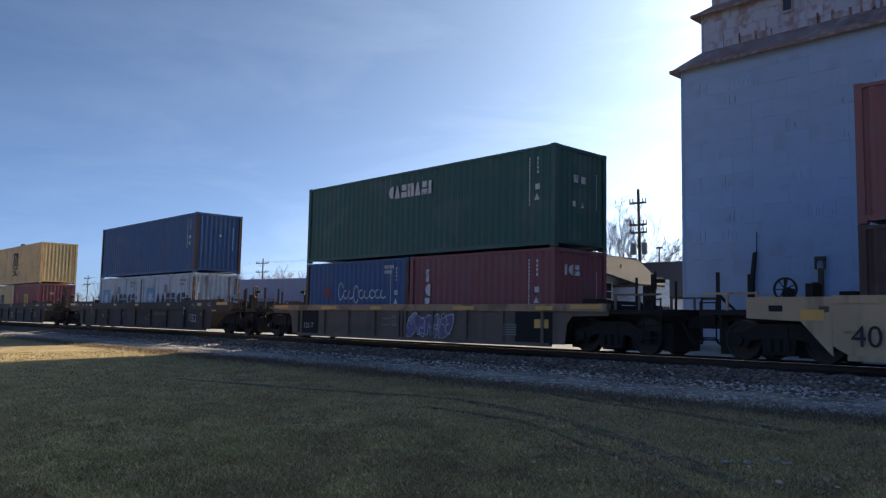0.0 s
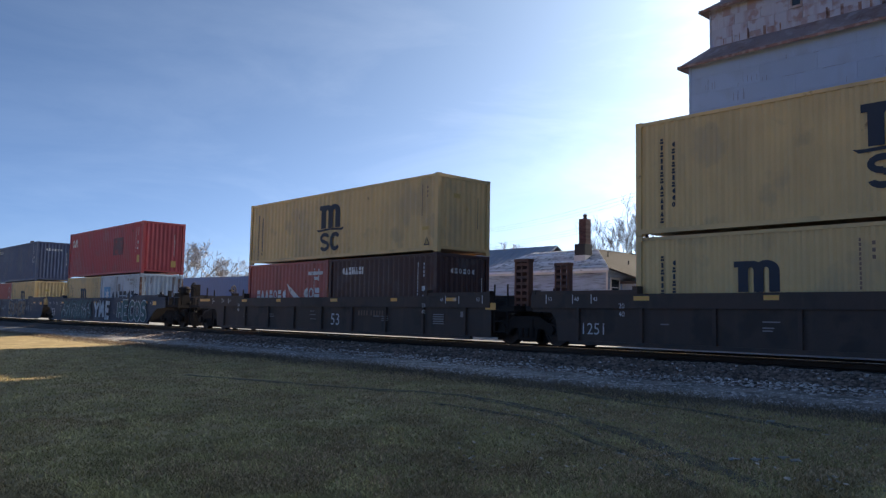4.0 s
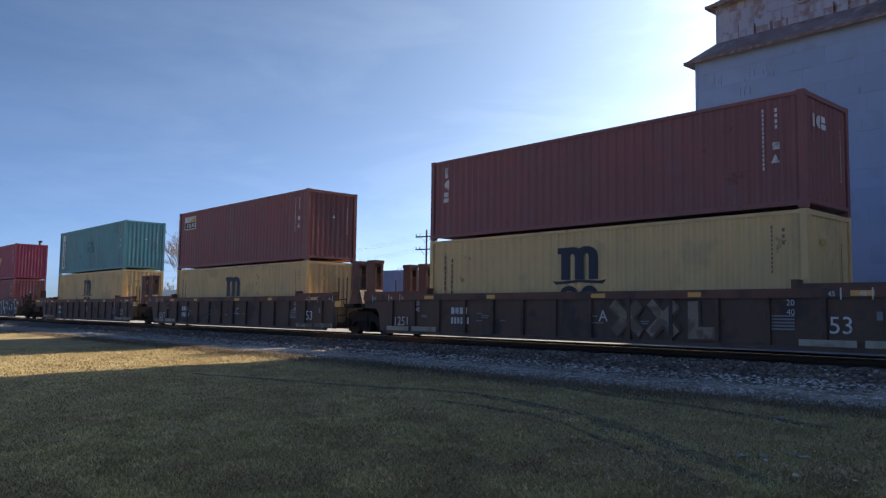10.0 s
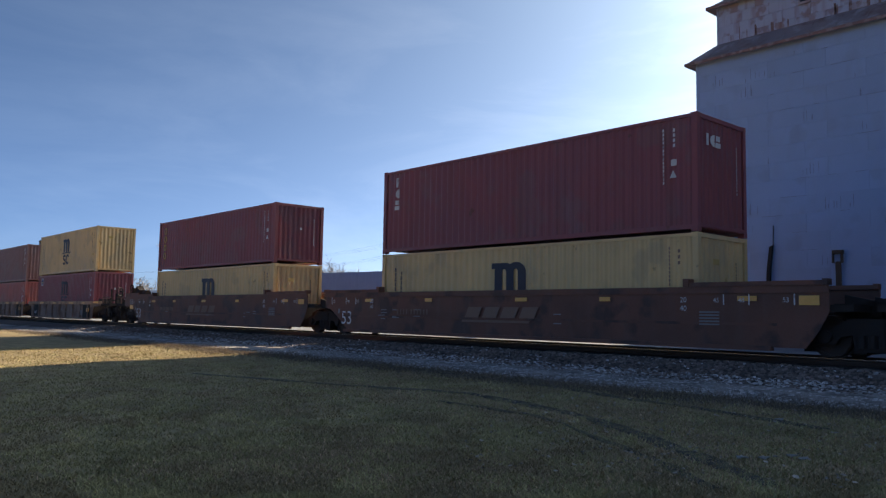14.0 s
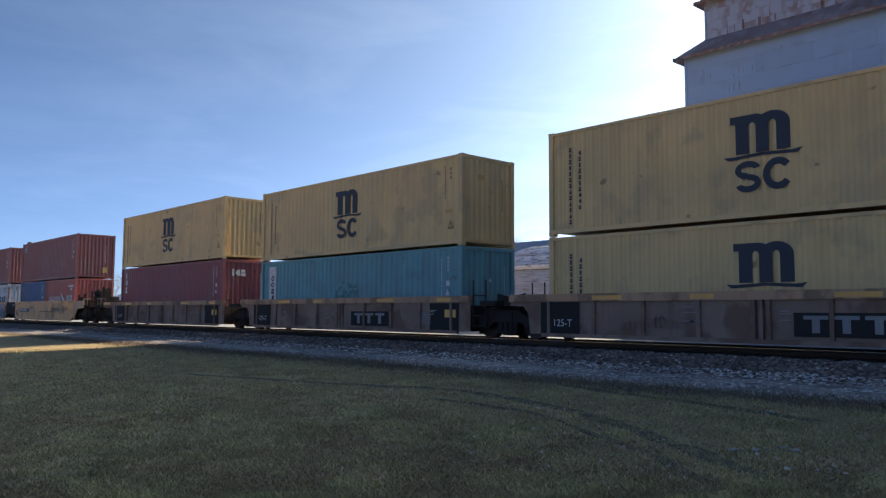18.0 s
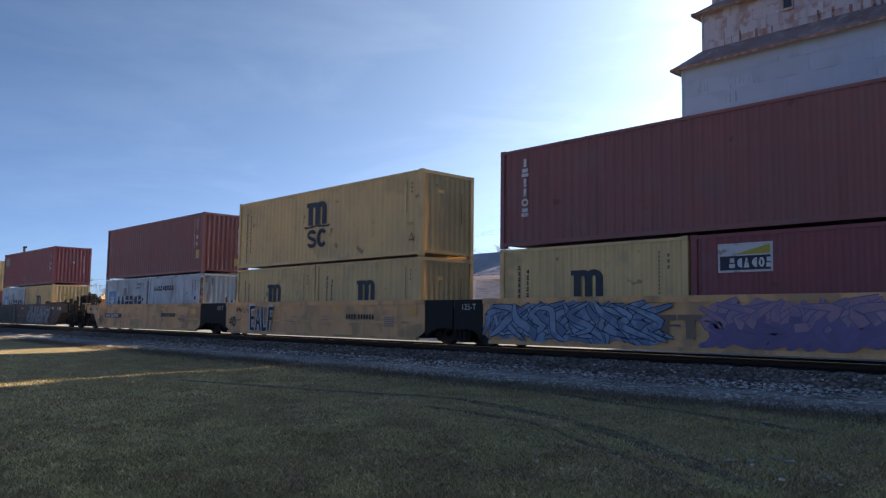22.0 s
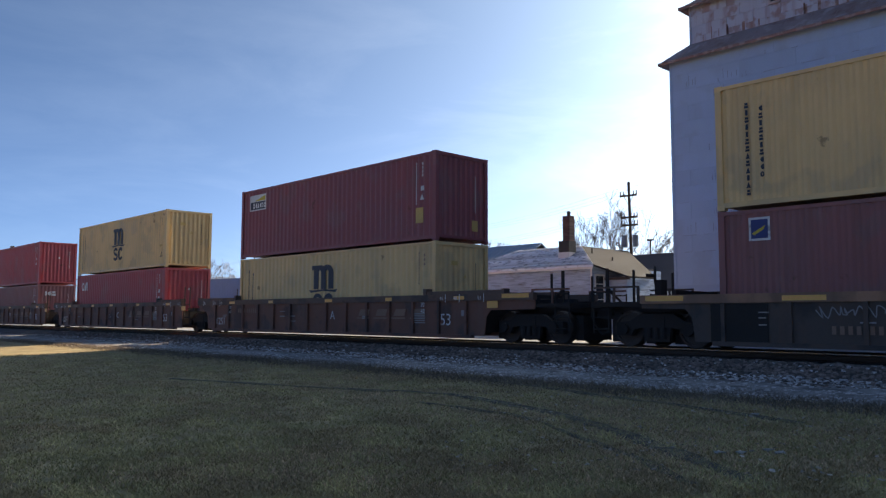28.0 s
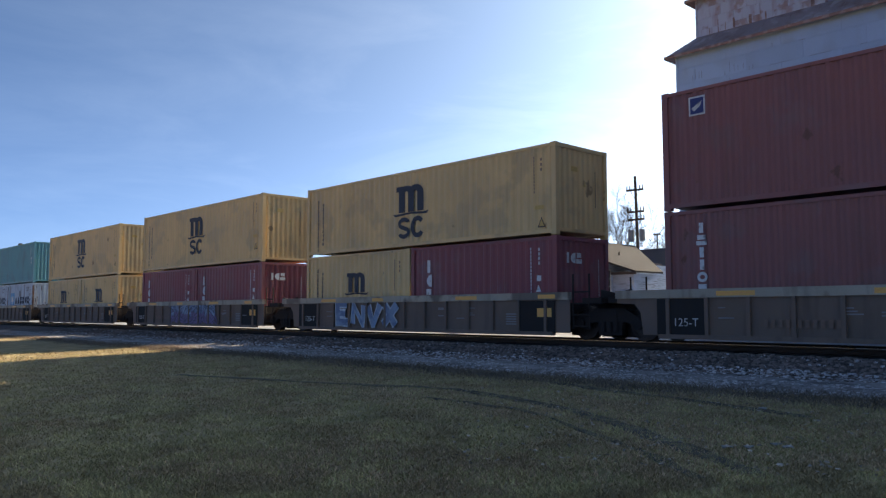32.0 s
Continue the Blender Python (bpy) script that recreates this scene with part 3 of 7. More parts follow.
while z < 13.1:
    h = 0.74
    top = min(z + h, 13.16)
    x = EL_X - 0.012 + (0.9 if row % 2 else 0.0)
    if row % 2:
        part("siding_sheet", boxes((EL_X - 0.012, x - 0.004, EL_Y - 0.017, EL_Y - 0.001, z, top - 0.004)), M["siding_metal"], elevator)
    while x < -8.6:
        w = 2.4
        bm = bmesh.new()
        lean = er.uniform(0.0, 0.004)
        prism(bm, [(EL_Y - 0.001, z), (EL_Y - 0.015 - lean, z), (EL_Y - 0.014, top - 0.004), (EL_Y - 0.001, top - 0.004)], "x", x, x + w - 0.004)
        part("siding_sheet", bm, M["siding_metal"], elevator)
        x += w
    z += h
    row += 1
for k in range(4):
    zz = 13.95 + 0.5 * k
    x = EL_X + 0.66 + (0.6 if k % 2 else 0)
    while x < -9:
        part("siding_sheet", boxes((x, x + 1.19, EL_Y + 0.66, EL_Y + 0.679, zz, min(zz + 0.493, 15.84))), M["siding_worn"], elevator)
        x += 1.2
for k in range(46):
    zz = 0.78 + 0.74 * er.randint(1, 16)
    x = er.uniform(EL_X + 0.3, -9.5)
    long = er.uniform(0.15, 0.9)
    if k % 4:
        part("open_joint", boxes((x, x + long, EL_Y - 0.024, EL_Y - 0.012, zz - 0.006, zz + er.uniform(0.0, 0.006))), M["joint_shadow"], elevator)
    else:
        part("open_joint", boxes((x, x + 0.012, EL_Y - 0.024, EL_Y - 0.012, zz, zz + 0.4 * long)), M["joint_shadow"], elevator)
for k in range(16):
    zz, xx = 0.9 + 0.74 * er.randint(2, 15), er.uniform(EL_X + 0.6, -10)
    for j in range(er.randint(2, 5)):
        x = xx + j * er.uniform(0.1, 0.22)
        part("dent_line", boxes((x, x + er.uniform(0.006, 0.014), EL_Y - 0.022, EL_Y - 0.012, zz, zz + er.uniform(0.15, 0.5))), M["joint_shadow"], elevator)
for k in range(34):
    x = er.uniform(EL_X + 0.8, -10)
    low = 13.95 if k % 2 else 16.4
    y = EL_Y + (0.656 if k % 2 else 0.985)
    part("rust_run", boxes((x, x + er.uniform(0.03, 0.14), y, y + 0.012, low, low + er.uniform(0.2, 0.8))), M["rust_scale"], elevator)
part("corner_trim", boxes((EL_X - 0.03, EL_X + 0.10, EL_Y - 0.036, EL_Y - 0.02, 0.75, 13.2)), M["siding_metal"], elevator)
part("corner_trim", boxes((EL_X + 0.65, EL_X + 0.74, EL_Y + 0.645, EL_Y + 0.662, 13.95, 15.85)), M["siding_worn"], elevator)
bm = bmesh.new()
tube(bm, (-14.78, EL_Y - 0.08, 5.55), (-14.8, EL_Y - 0.08, 4.7), 0.02)
prism(bm, [(-14.92, 4.66), (-14.79, 4.72), (-14.9, 3.7), (-14.98, 2.0), (-15.12, 2.0), (-15.04, 3.7)], "y", EL_Y - 0.2, EL_Y - 0.05)
part("loose_plank", bm, M["end_black"], elevator, "dark leaning plank on the wall")
bm = boxes((-12.42, -12.02, EL_Y - 0.2, EL_Y - 0.03, 4.25, 4.4), (-12.42, -12.36, EL_Y - 0.2, EL_Y - 0.1, 3.9, 4.3), (-12.1, -12.02, EL_Y - 0.2, EL_Y - 0.1, 3.9, 4.3),
           (-12.30, -12.12, EL_Y - 0.18, EL_Y - 0.06, 0.5, 3.95))
part("drain_pipe", bm, M["timber_pole"], elevator, "dark drain pipe with a bracket")


# ---- houses and sheds beyond the track ----
def gable_house(name, label, x0, x1, y0, y1, z0, eave, ridge, wall, roof, ridge_axis="x", over=0.35, hip=0.0):
    h = thing(name, label, "building", pose(0, 0, 0))
    part("wall", boxes((x0, x1, y0, y1, z0, eave)), wall, h)
    bm = bmesh.new()
    a, b, c, d = x0 - over, x1 + over, y0 - over, y1 + over
    ym = (c + d) / 2
    for dz in (0.0, 0.12):
        vs = [bm.verts.new(p) for p in ((a, c, eave - 0.1 + dz), (b, c, eave - 0.1 + dz), (b, d, eave - 0.1 + dz), (a, d, eave - 0.1 + dz), (a + hip, ym, ridge + dz), (b - hip, ym, ridge + dz))]
        for f in ((0, 1, 5, 4), (2, 3, 4, 5), (1, 2, 5), (3, 0, 4)):
            bm.faces.new([vs[i] for i in f])
    bm.verts.ensure_lookup_table()
    for i, j in ((0, 1), (1, 2), (2, 3), (3, 0)):
        bm.faces.new((bm.verts[i], bm.verts[j], bm.verts[j + 6], bm.verts[i + 6]))
    roof_part = part("roof", bm, roof, h)
    return h, roof_part


def roof_courses(roof_part, x0, x1, y_low, z_low, y_high, z_high, inset, m, rows=9):
    """Shingle courses on the near slope."""
    for k in range(rows):
        f0, f1 = k / rows, (k + 1.12) / rows
        bm = bmesh.new()
        vs = []
        for f, lift in ((f0, 0.035), (f1, 0.008)):
            y, zz = y_low + (y_high - y_low) * f, z_low + (z_high - z_low) * f
            vs.append([bm.verts.new((x0 + inset * f, y, zz + lift)), bm.verts.new((x1 - inset * f, y, zz + lift)),
                       bm.verts.new((x1 - inset * f, y, zz + lift - 0.03)), bm.verts.new((x0 + inset * f, y, zz + lift - 0.03))])
        lo, hi = vs
        bm.faces.new((lo[0], lo[1], hi[1], hi[0]))
        bm.faces.new((lo[3], lo[2], lo[1], lo[0]))
        bm.faces.new((lo[0], hi[0], hi[3], lo[3]))
        bm.faces.new((lo[1], lo[2], hi[2], hi[1]))
        part("shingle_course", bm, m, roof_part)


HY = 34.95
HX0, HX1 = -34.3, -24.85
house = thing("clapboard_house", "low white clapboard house with peeling paint and a frosted hip roof", "building", pose(0, 0, 0))
part("wall", boxes((HX0, HX1, HY, 42.0, 0.4, 4.3)), M["clapboard"], house)
part("side_room", boxes((HX1 + 0.001, -23.5, 36.25, 38.6, 0.4, 3.62)), M["clapboard"], house, "low clapboard side room")
part("roof_core", boxes((HX0 + 0.4, HX1 - 0.4, HY + 0.1, 42.0, 4.3, 4.45), (-32.2, -27.4, 36.95, 41.5, 4.45, 5.58)), M["roof_dark"], house)


def roof_plane(name, corners, m, thick=0.1, label=""):
    """A flat roof slope with a thin edge."""
    bm = bmesh.new()
    up = [bm.verts.new(p) for p in corners]
    down = [bm.verts.new((x, y, z - thick)) for x, y, z in corners]
    bm.faces.new(up)
    bm.faces.new(down[::-1])
    for k in range(len(up)):
        n = (k + 1) % len(up)
        bm.faces.new((up[n], up[k], down[k], down[n]))
    bmesh.ops.recalc_face_normals(bm, faces=bm.faces[:])
    return part(name, bm, m, house, label)


def east_slope(x, y):
    return x, y, 5.7 - 0.48 * (x + 27.25)


front = roof_plane("roof", [(-34.65, 34.6, 4.36), (-24.5, 34.6, 4.36), (-27.2, 37.2, 5.7), (-32.0, 37.2, 5.7)], M["shingle_grey"], 0.1, "frosted grey shingle slope")
roof_courses(front, -34.65, -24.5, 34.6, 4.36, 37.2, 5.7, 2.65, M["shingle_grey"], 13)
tan = roof_plane("roof", [east_slope(*p) for p in ((-27.25, 37.2), (-24.5, 34.6), (-23.2, 36.0), (-23.25, 38.8), (-27.25, 42.2))], M["shingle_tan"], 0.1, "tan shingled east slope")
roof_plane("roof", [(-32.0, 37.2, 5.7), (-27.25, 37.2, 5.7), (-27.25, 42.2, 5.7), (-32.0, 42.2, 5.7)], M["roof_dark"], 0.05)
for k, (x, y) in enumerate(((-26.2, 36.9), (-25.3, 37.6))):
    vent = bmesh.new()
    px, py, pz = east_slope(x, y)
    tube(vent, (px, py, pz - 0.05), (px, py, pz + 0.3 - 0.1 * k), 0.04, None, 8)
    part("vent_pipe", vent, M["chimney_tar"], house)
for k in range(14):
    part("clapboard", boxes((HX0, HX1 + 0.02, HY - 0.03, HY - 0.002, 0.75 + 0.255 * k, 0.75 + 0.255 * k + 0.247)), M["clapboard"], house)
    part("clapboard", boxes((HX1 + 0.002, HX1 + 0.03, HY, 36.2, 0.75 + 0.255 * k, 0.75 + 0.255 * k + 0.247)), M["clapboard"], house)
part("corner_board", boxes((HX1 - 0.06, HX1 + 0.05, HY - 0.05, HY - 0.031, 0.7, 4.3)), M["house_wall_white"], house)
part("fascia", boxes((-34.6, -24.55, 34.6, 34.64, 4.14, 4.26)), M["house_wall_white"], house)
part("eave_board", boxes((-24.8, -23.2, 36.02, 36.06, 3.58, 3.72)), M["roof_dark"], house, "dark eave board of the side room")
wf = part("window_frame", boxes((HX1 + 0.031, HX1 + 0.06, 35.15, 35.25, 2.0, 3.9), (HX1 + 0.031, HX1 + 0.06, 35.95, 36.05, 2.0, 3.9), (HX1 + 0.031, HX1 + 0.06, 35.25, 35.95, 3.8, 3.9), (HX1 + 0.031, HX1 + 0.06, 35.25, 35.95, 2.0, 2.1)), M["house_wall_white"], house)
part("pane", boxes((HX1 + 0.032, HX1 + 0.045, 35.25, 35.95, 2.1, 3.8)), M["glass_dark"], wf)
for k in range(3):
    part("muntin", boxes((HX1 + 0.046, HX1 + 0.056, 35.25, 35.95, 2.5 + 0.42 * k, 2.54 + 0.42 * k)), M["house_wall_white"], wf)
chimney = thing("chimney", "square red brick chimney on a dark tarred base", "chimney", pose(-0.757 * 36.0, 36.0, -0.06))
part("curb", boxes((-0.38, 0.38, -0.36, 0.36, 4.6, 5.3)), M["house_wall_white"], chimney, "pale flashing curb")
part("base", boxes((-0.36, 0.36, -0.34, 0.34, 5.3, 5.95)), M["chimney_tar"], chimney, "dark tarred base")
for k in range(20):
    for s in range(2):
        off = 0.06 if k % 2 else -0.06
        x0, x1 = (-0.14, off + 0.1) if s == 0 else (off + 0.108, 0.34)
        part("brick", boxes((x0, x1, -0.24, 0.24, 5.95 + 0.072 * k, 5.95 + 0.072 * k + 0.066)), M["chimney_brick"], chimney)
bm = bmesh.new()
tube(bm, (0.12, 0, 7.36), (0.12, 0, 7.58), 0.09, 0.11)
tube(bm, (0.12, 0, 7.58), (0.12, 0, 7.68), 0.15, 0.05)
part("flue_pot", bm, M["chimney_tar"], chimney)

blue_house, blue_roof = gable_house("long_house", "white house with a dark blue-grey metal gable roof", -46.7, -35.6, 40.3, 46.7, 0.5, 4.66, 6.70, M["house_wall_white"], M["roof_slate"], over=0.4)
for k in range(26):
    x = -46.9 + 0.46 * k
    bm = bmesh.new()
    prism(bm, [(x, 0.0), (x + 0.03, 0.0), (x + 0.03, 0.04), (x, 0.04)], "y", 0, 1)
    for v in bm.verts:
        f = v.co.y
        v.co.y, v.co.z = 39.9 + 3.6 * f, v.co.z + 4.68 + 2.13 * f
    part("roof_seam", bm, M["roof_slate"], blue_roof)
shed, shed_roof = gable_house("metal_shed", "long low blue-grey metal shed with a white lower wall", -20, 20, -5, 5, 0.0, 3.1, 3.2, M["shed_white"], M["roof_slate"], over=0.0)
shed.matrix_basis = pose(-78, 52, 0.4, 0, 0, 9)
for k in range(80):
    part("wall_sheet", boxes((-20 + 0.5 * k, -20 + 0.5 * k + 0.485, -5.06, -5.005, 2.2, 5.55)), M["shed_blue"], shed)
part("upper_wall", boxes((-20, 20, -5.0, 5.0, 3.0, 5.6)), M["shed_blue"], shed)
for k in range(5):
    part("shed_door", boxes((-17 + 8 * k, -14 + 8 * k, -5.05, -5.01, 0.0, 2.15)), M["shed_white"], shed)
dark, dark_roof = gable_house("dark_roofed_building", "building with a dark shingled roof behind the houses", -36, -20, 51, 60, 0.5, 3.6, 6.5, M["shed_white"], M["roof_dark"], over=0.5)
"""far sheds along the street"""
far_a, _r = gable_house("far_shed", "far pale shed beyond the track", -175, -150, 62, 72, 0.5, 3.8, 5.8, M["shed_white"], M["roof_slate"])


# ---- poles, lamp, wires ----
def utility_pole(x, y, top, arms, lean=0.0, box_at=None):
    p = thing("utility_pole", "weathered timber utility pole with crossarms and insulators", "utility pole", pose(x, y, 0, 0, lean, 12), group="pole line along the street")
    bm = bmesh.new()
    tube(bm, (0, 0, 0.3), (0, 0, top), 0.13, 0.085, 10)
    part("shaft", bm, M["timber_pole"], p)
    for z, w in arms:
        arm = part("crossarm", boxes((-w, w, -0.16, -0.06, z - 0.06, z + 0.06)), M["timber_pole"], p)
        for k in (-0.95, -0.6, 0.6, 0.95):
            bm = bmesh.new()
            tube(bm, (k * w, -0.11, z + 0.06), (k * w, -0.11, z + 0.3), 0.045, 0.03, 6)
            part("insulator", bm, M["chimney_tar"], arm)
        bm = bmesh.new()
        for s in (-1, 1):
            tube(bm, (s * w * 0.55, -0.1, z - 0.05), (0, -0.12, z - 0.65), 0.02, None, 4)
        part("brace", bm, M["timber_pole"], arm)
    if box_at:
        for s in (-1, 1):
            bm = bmesh.new()
            tube(bm, (s * 0.36, -0.1, box_at), (s * 0.36, -0.1, box_at + 0.75), 0.19, None, 10)
            part("transformer", bm, M["can_grey"], p, "grey transformer can")
    return p


POLES = [(-0.637, 0.2003), (-1.151, 0.1653), (-1.715, 0.1453), (-2.93, 0.139)]
tops = []
for k, (r, e) in enumerate(POLES):
    y = 8.6 / e
    utility_pole(r * y, y, 10.2, ((9.3, 0.55), (7.9, 0.55), (7.4, 0.55)) if k == 0 else ((9.5, 1.3), (8.2, 1.3)), -1.2 if k == 0 else 0.0, 6.0 if k == 0 else None)
    tops.append((r * y, y))
far_pole = thing("pole", "plain dark pole with a short arm at its top", "pole", pose(-3.765 * 30, 30, 0))
bm = bmesh.new()
tube(bm, (0, 0, 0.3), (0, 0, 10.55), 0.2, 0.16, 8)
part("mast", bm, M["timber_pole"], far_pole)
part("arm", boxes((-0.25, 0.55, -0.15, 0.15, 10.4, 10.62)), M["timber_pole"], far_pole)
utility_pole(22, 33, 10.2, ((9.5, 0.95), (8.1, 0.95)))
tops.insert(0, (22, 33))
wires = thing("overhead_wires", "thin sagging overhead wires between the poles", "wires", pose(0, 0, 0))
for (xa, ya), (xb, yb) in zip(tops, tops[1:]):
    for z in (9.75, 8.4):
        for o in (-0.85, 0.0, 0.85):
            bm = bmesh.new()
            last = None
            for i in range(13):
                f = i / 12
                q = Vector((xa + (xb - xa) * f, ya + (yb - ya) * f + o, z - 4 * 0.7 * f * (1 - f)))
                if last is not None:
                    tube(bm, last, q, 0.0055, None, 3, False)
                last = q
            bmesh.ops.remove_doubles(bm, verts=bm.verts[:], dist=0.004)
            part("wire", bm, M["gasket_black"], wires)
lamp = thing("street_lamp", "dark street lamp with a flat box head", "street lamp", pose(-0.6076 * 62, 62, 0))
bm = bmesh.new()
tube(bm, (0, 0, 0.4), (0, 0, 8.4), 0.07, 0.06)
part("mast", bm, M["gasket_black"], lamp)
part("lamp_head", boxes((-0.3, 0.3, -0.14, 0.14, 8.4, 8.55)), M["gasket_black"], lamp)


# ---- bare trees ----
def bare_tree(name, x, y, height, spread, seed, m, depth=6, trunk=0.16, label="", start=0.25, thin=0.022):
    r = random.Random(seed)
    t = thing(name, label, "tree", pose(x, y, 0.4))
    stem, crown = bmesh.new(), bmesh.new()

    def grow(p, d, length, rad, level):
        q = p + d * length
        bend = Vector((r.gauss(0, 0.12), r.gauss(0, 0.12), 0.05)) * length
        mid = (p + q) / 2 + bend
        bm = stem if level == 0 else crown
        rad = max(rad, thin)
        tube(bm, p, mid, rad, rad * 0.85, 6 if level < 2 else 4 if level < 3 else 3, False)
        tube(bm, mid, q, rad * 0.85, rad * 0.7, 6 if level < 2 else 4 if level < 3 else 3, False)
        if level >= depth:
            return
        for k in range(r.choice((2, 3, 3)) if level else 5):
            nd = (d + Vector((r.gauss(0, spread), r.gauss(0, spread), r.uniform(0.0, 0.35)))).normalized()
            grow(q if k < 2 else mid.lerp(q, r.random()), nd, length * r.uniform(0.62, 0.9), rad * 0.62, level + 1)

    grow(Vector((0, 0, 0)), Vector((0, 0, 1)), height * start, trunk, 0)
    part("trunk", stem, m, t)
    part("crown", crown, m, t)
    return t


def fan_tree(x, y, height, seed):
    """Many upright limbs that fan out from a short trunk and fork into straight twigs."""
    r = random.Random(seed)
    t = thing("bare_tree", "bare spreading winter tree behind the house", "tree", pose(x, y, 0.4))
    part("trunk", tube(bmesh.new(), (0, 0, 0), (0, 0, height * 0.38), 0.2, 0.15, 8), M["bark"], t)
    crown = bmesh.new()

    def grow(p, d, length, rad, level):
        steps = 3
        for k in range(steps):
            q = p + d * (length / steps)
            tube(crown, p, q, rad, rad * 0.86, 4 if level < 2 else 3, False)
            rad *= 0.86
            p = q
            d = (d + Vector((r.gauss(0, 0.08), r.gauss(0, 0.08), 0.05))).normalized()
            if level < 4 and (k or level):
                for _ in range(1 if r.random() < 0.45 else 2):
                    side = (d + Vector((r.gauss(0, 0.38), r.gauss(0, 0.38), r.uniform(0.0, 0.2)))).normalized()
                    grow(p, side, length * r.uniform(0.42, 0.66), max(0.0085, rad * 0.55), level + 1)

    for k in range(18):
        a = radians(-68 + 136 * k / 17 + r.uniform(-5, 5))
        lean = Vector((math.sin(a), r.uniform(-0.5, 0.5), math.cos(a) + 0.12)).normalized()
        grow(Vector((0, 0, height * r.uniform(0.3, 0.38))), lean, height * 0.36 * r.uniform(0.8, 1.05), 0.042, 0)
    part("crown", crown, M["bark"], t)


fan_tree(-37.6, 56, 10.6, 11)
# these farther trees take the paler bark with distance haze painted in
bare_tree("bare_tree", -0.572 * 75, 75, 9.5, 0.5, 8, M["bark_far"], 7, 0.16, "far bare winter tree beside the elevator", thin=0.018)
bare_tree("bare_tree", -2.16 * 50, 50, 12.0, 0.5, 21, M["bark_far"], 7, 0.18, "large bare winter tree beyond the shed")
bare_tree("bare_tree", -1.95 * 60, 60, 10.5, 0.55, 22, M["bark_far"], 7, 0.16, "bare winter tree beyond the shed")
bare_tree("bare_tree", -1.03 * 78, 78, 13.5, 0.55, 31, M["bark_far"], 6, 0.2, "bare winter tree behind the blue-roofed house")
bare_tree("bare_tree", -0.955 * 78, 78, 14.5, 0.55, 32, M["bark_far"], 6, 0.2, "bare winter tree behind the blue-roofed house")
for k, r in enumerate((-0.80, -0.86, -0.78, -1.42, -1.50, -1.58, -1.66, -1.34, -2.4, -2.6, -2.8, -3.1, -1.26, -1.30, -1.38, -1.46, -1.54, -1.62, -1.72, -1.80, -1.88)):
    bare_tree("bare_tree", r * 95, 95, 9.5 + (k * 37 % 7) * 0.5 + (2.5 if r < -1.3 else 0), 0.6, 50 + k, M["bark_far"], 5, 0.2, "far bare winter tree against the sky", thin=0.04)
fv, ff = [], []
fr = random.Random(77)
for _ in range(5000):
    x = fr.uniform(-900, 300)
    y = 330 + fr.uniform(-30, 30)
    h = 7 * (0.55 + 0.5 * noise.noise((x * 0.012, 0, 3))) * fr.uniform(0.4, 1.2)
    w = fr.uniform(0.3, 1.6)
    o = len(fv)
    b = fr.uniform(0, h * 0.7)
    fv += [(x - w, y, b), (x + w, y + 0.3, b + fr.uniform(-0.5, 0.5)), (x + w * fr.uniform(-0.6, 0.6), y + 0.2, b + h * 0.5)]
    ff.append((o, o + 1, o + 2))
woods = bpy.data.meshes.new("far_woods")
woods.from_pydata(fv, [], ff)
# the woods share the bark tone that is paled to stand for haze
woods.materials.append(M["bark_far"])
tagged(new("far_woods", woods), "distant grey band of bare woods on the horizon", "woods", kind="stuff")


# ---- containers ----
def corrugated(bm, length, z0, z1, y_in, y_out, pitch):
    """A trapezoidal corrugated sheet along x, its ridges at y_out."""
    count = max(2, round(length / pitch))
    step = length / count
    rows = []
    for i in range(count):
        x = -length / 2 + i * step
        for f, y in ((0.0, y_in), (0.26, y_in), (0.5, y_out), (0.76, y_out)):
            rows.append((x + f * step, y))
    rows.append((length / 2, y_in))
    lo = [bm.verts.new((x, y, z0)) for x, y in rows]
    hi = [bm.verts.new((x, y, z1)) for x, y in rows]
    for i in range(len(rows) - 1):
        bm.faces.new((lo[i], lo[i + 1], hi[i + 1], hi[i]))


HI, STD = 2.896, 2.591
LONG, SHORT = 12.192, 6.058
WIDE = 2.438
shapes = {}


def shape(key, make, m):
    if key not in shapes:
        shapes[key] = mesh_of(key[0], make(), m)
    return shapes[key]


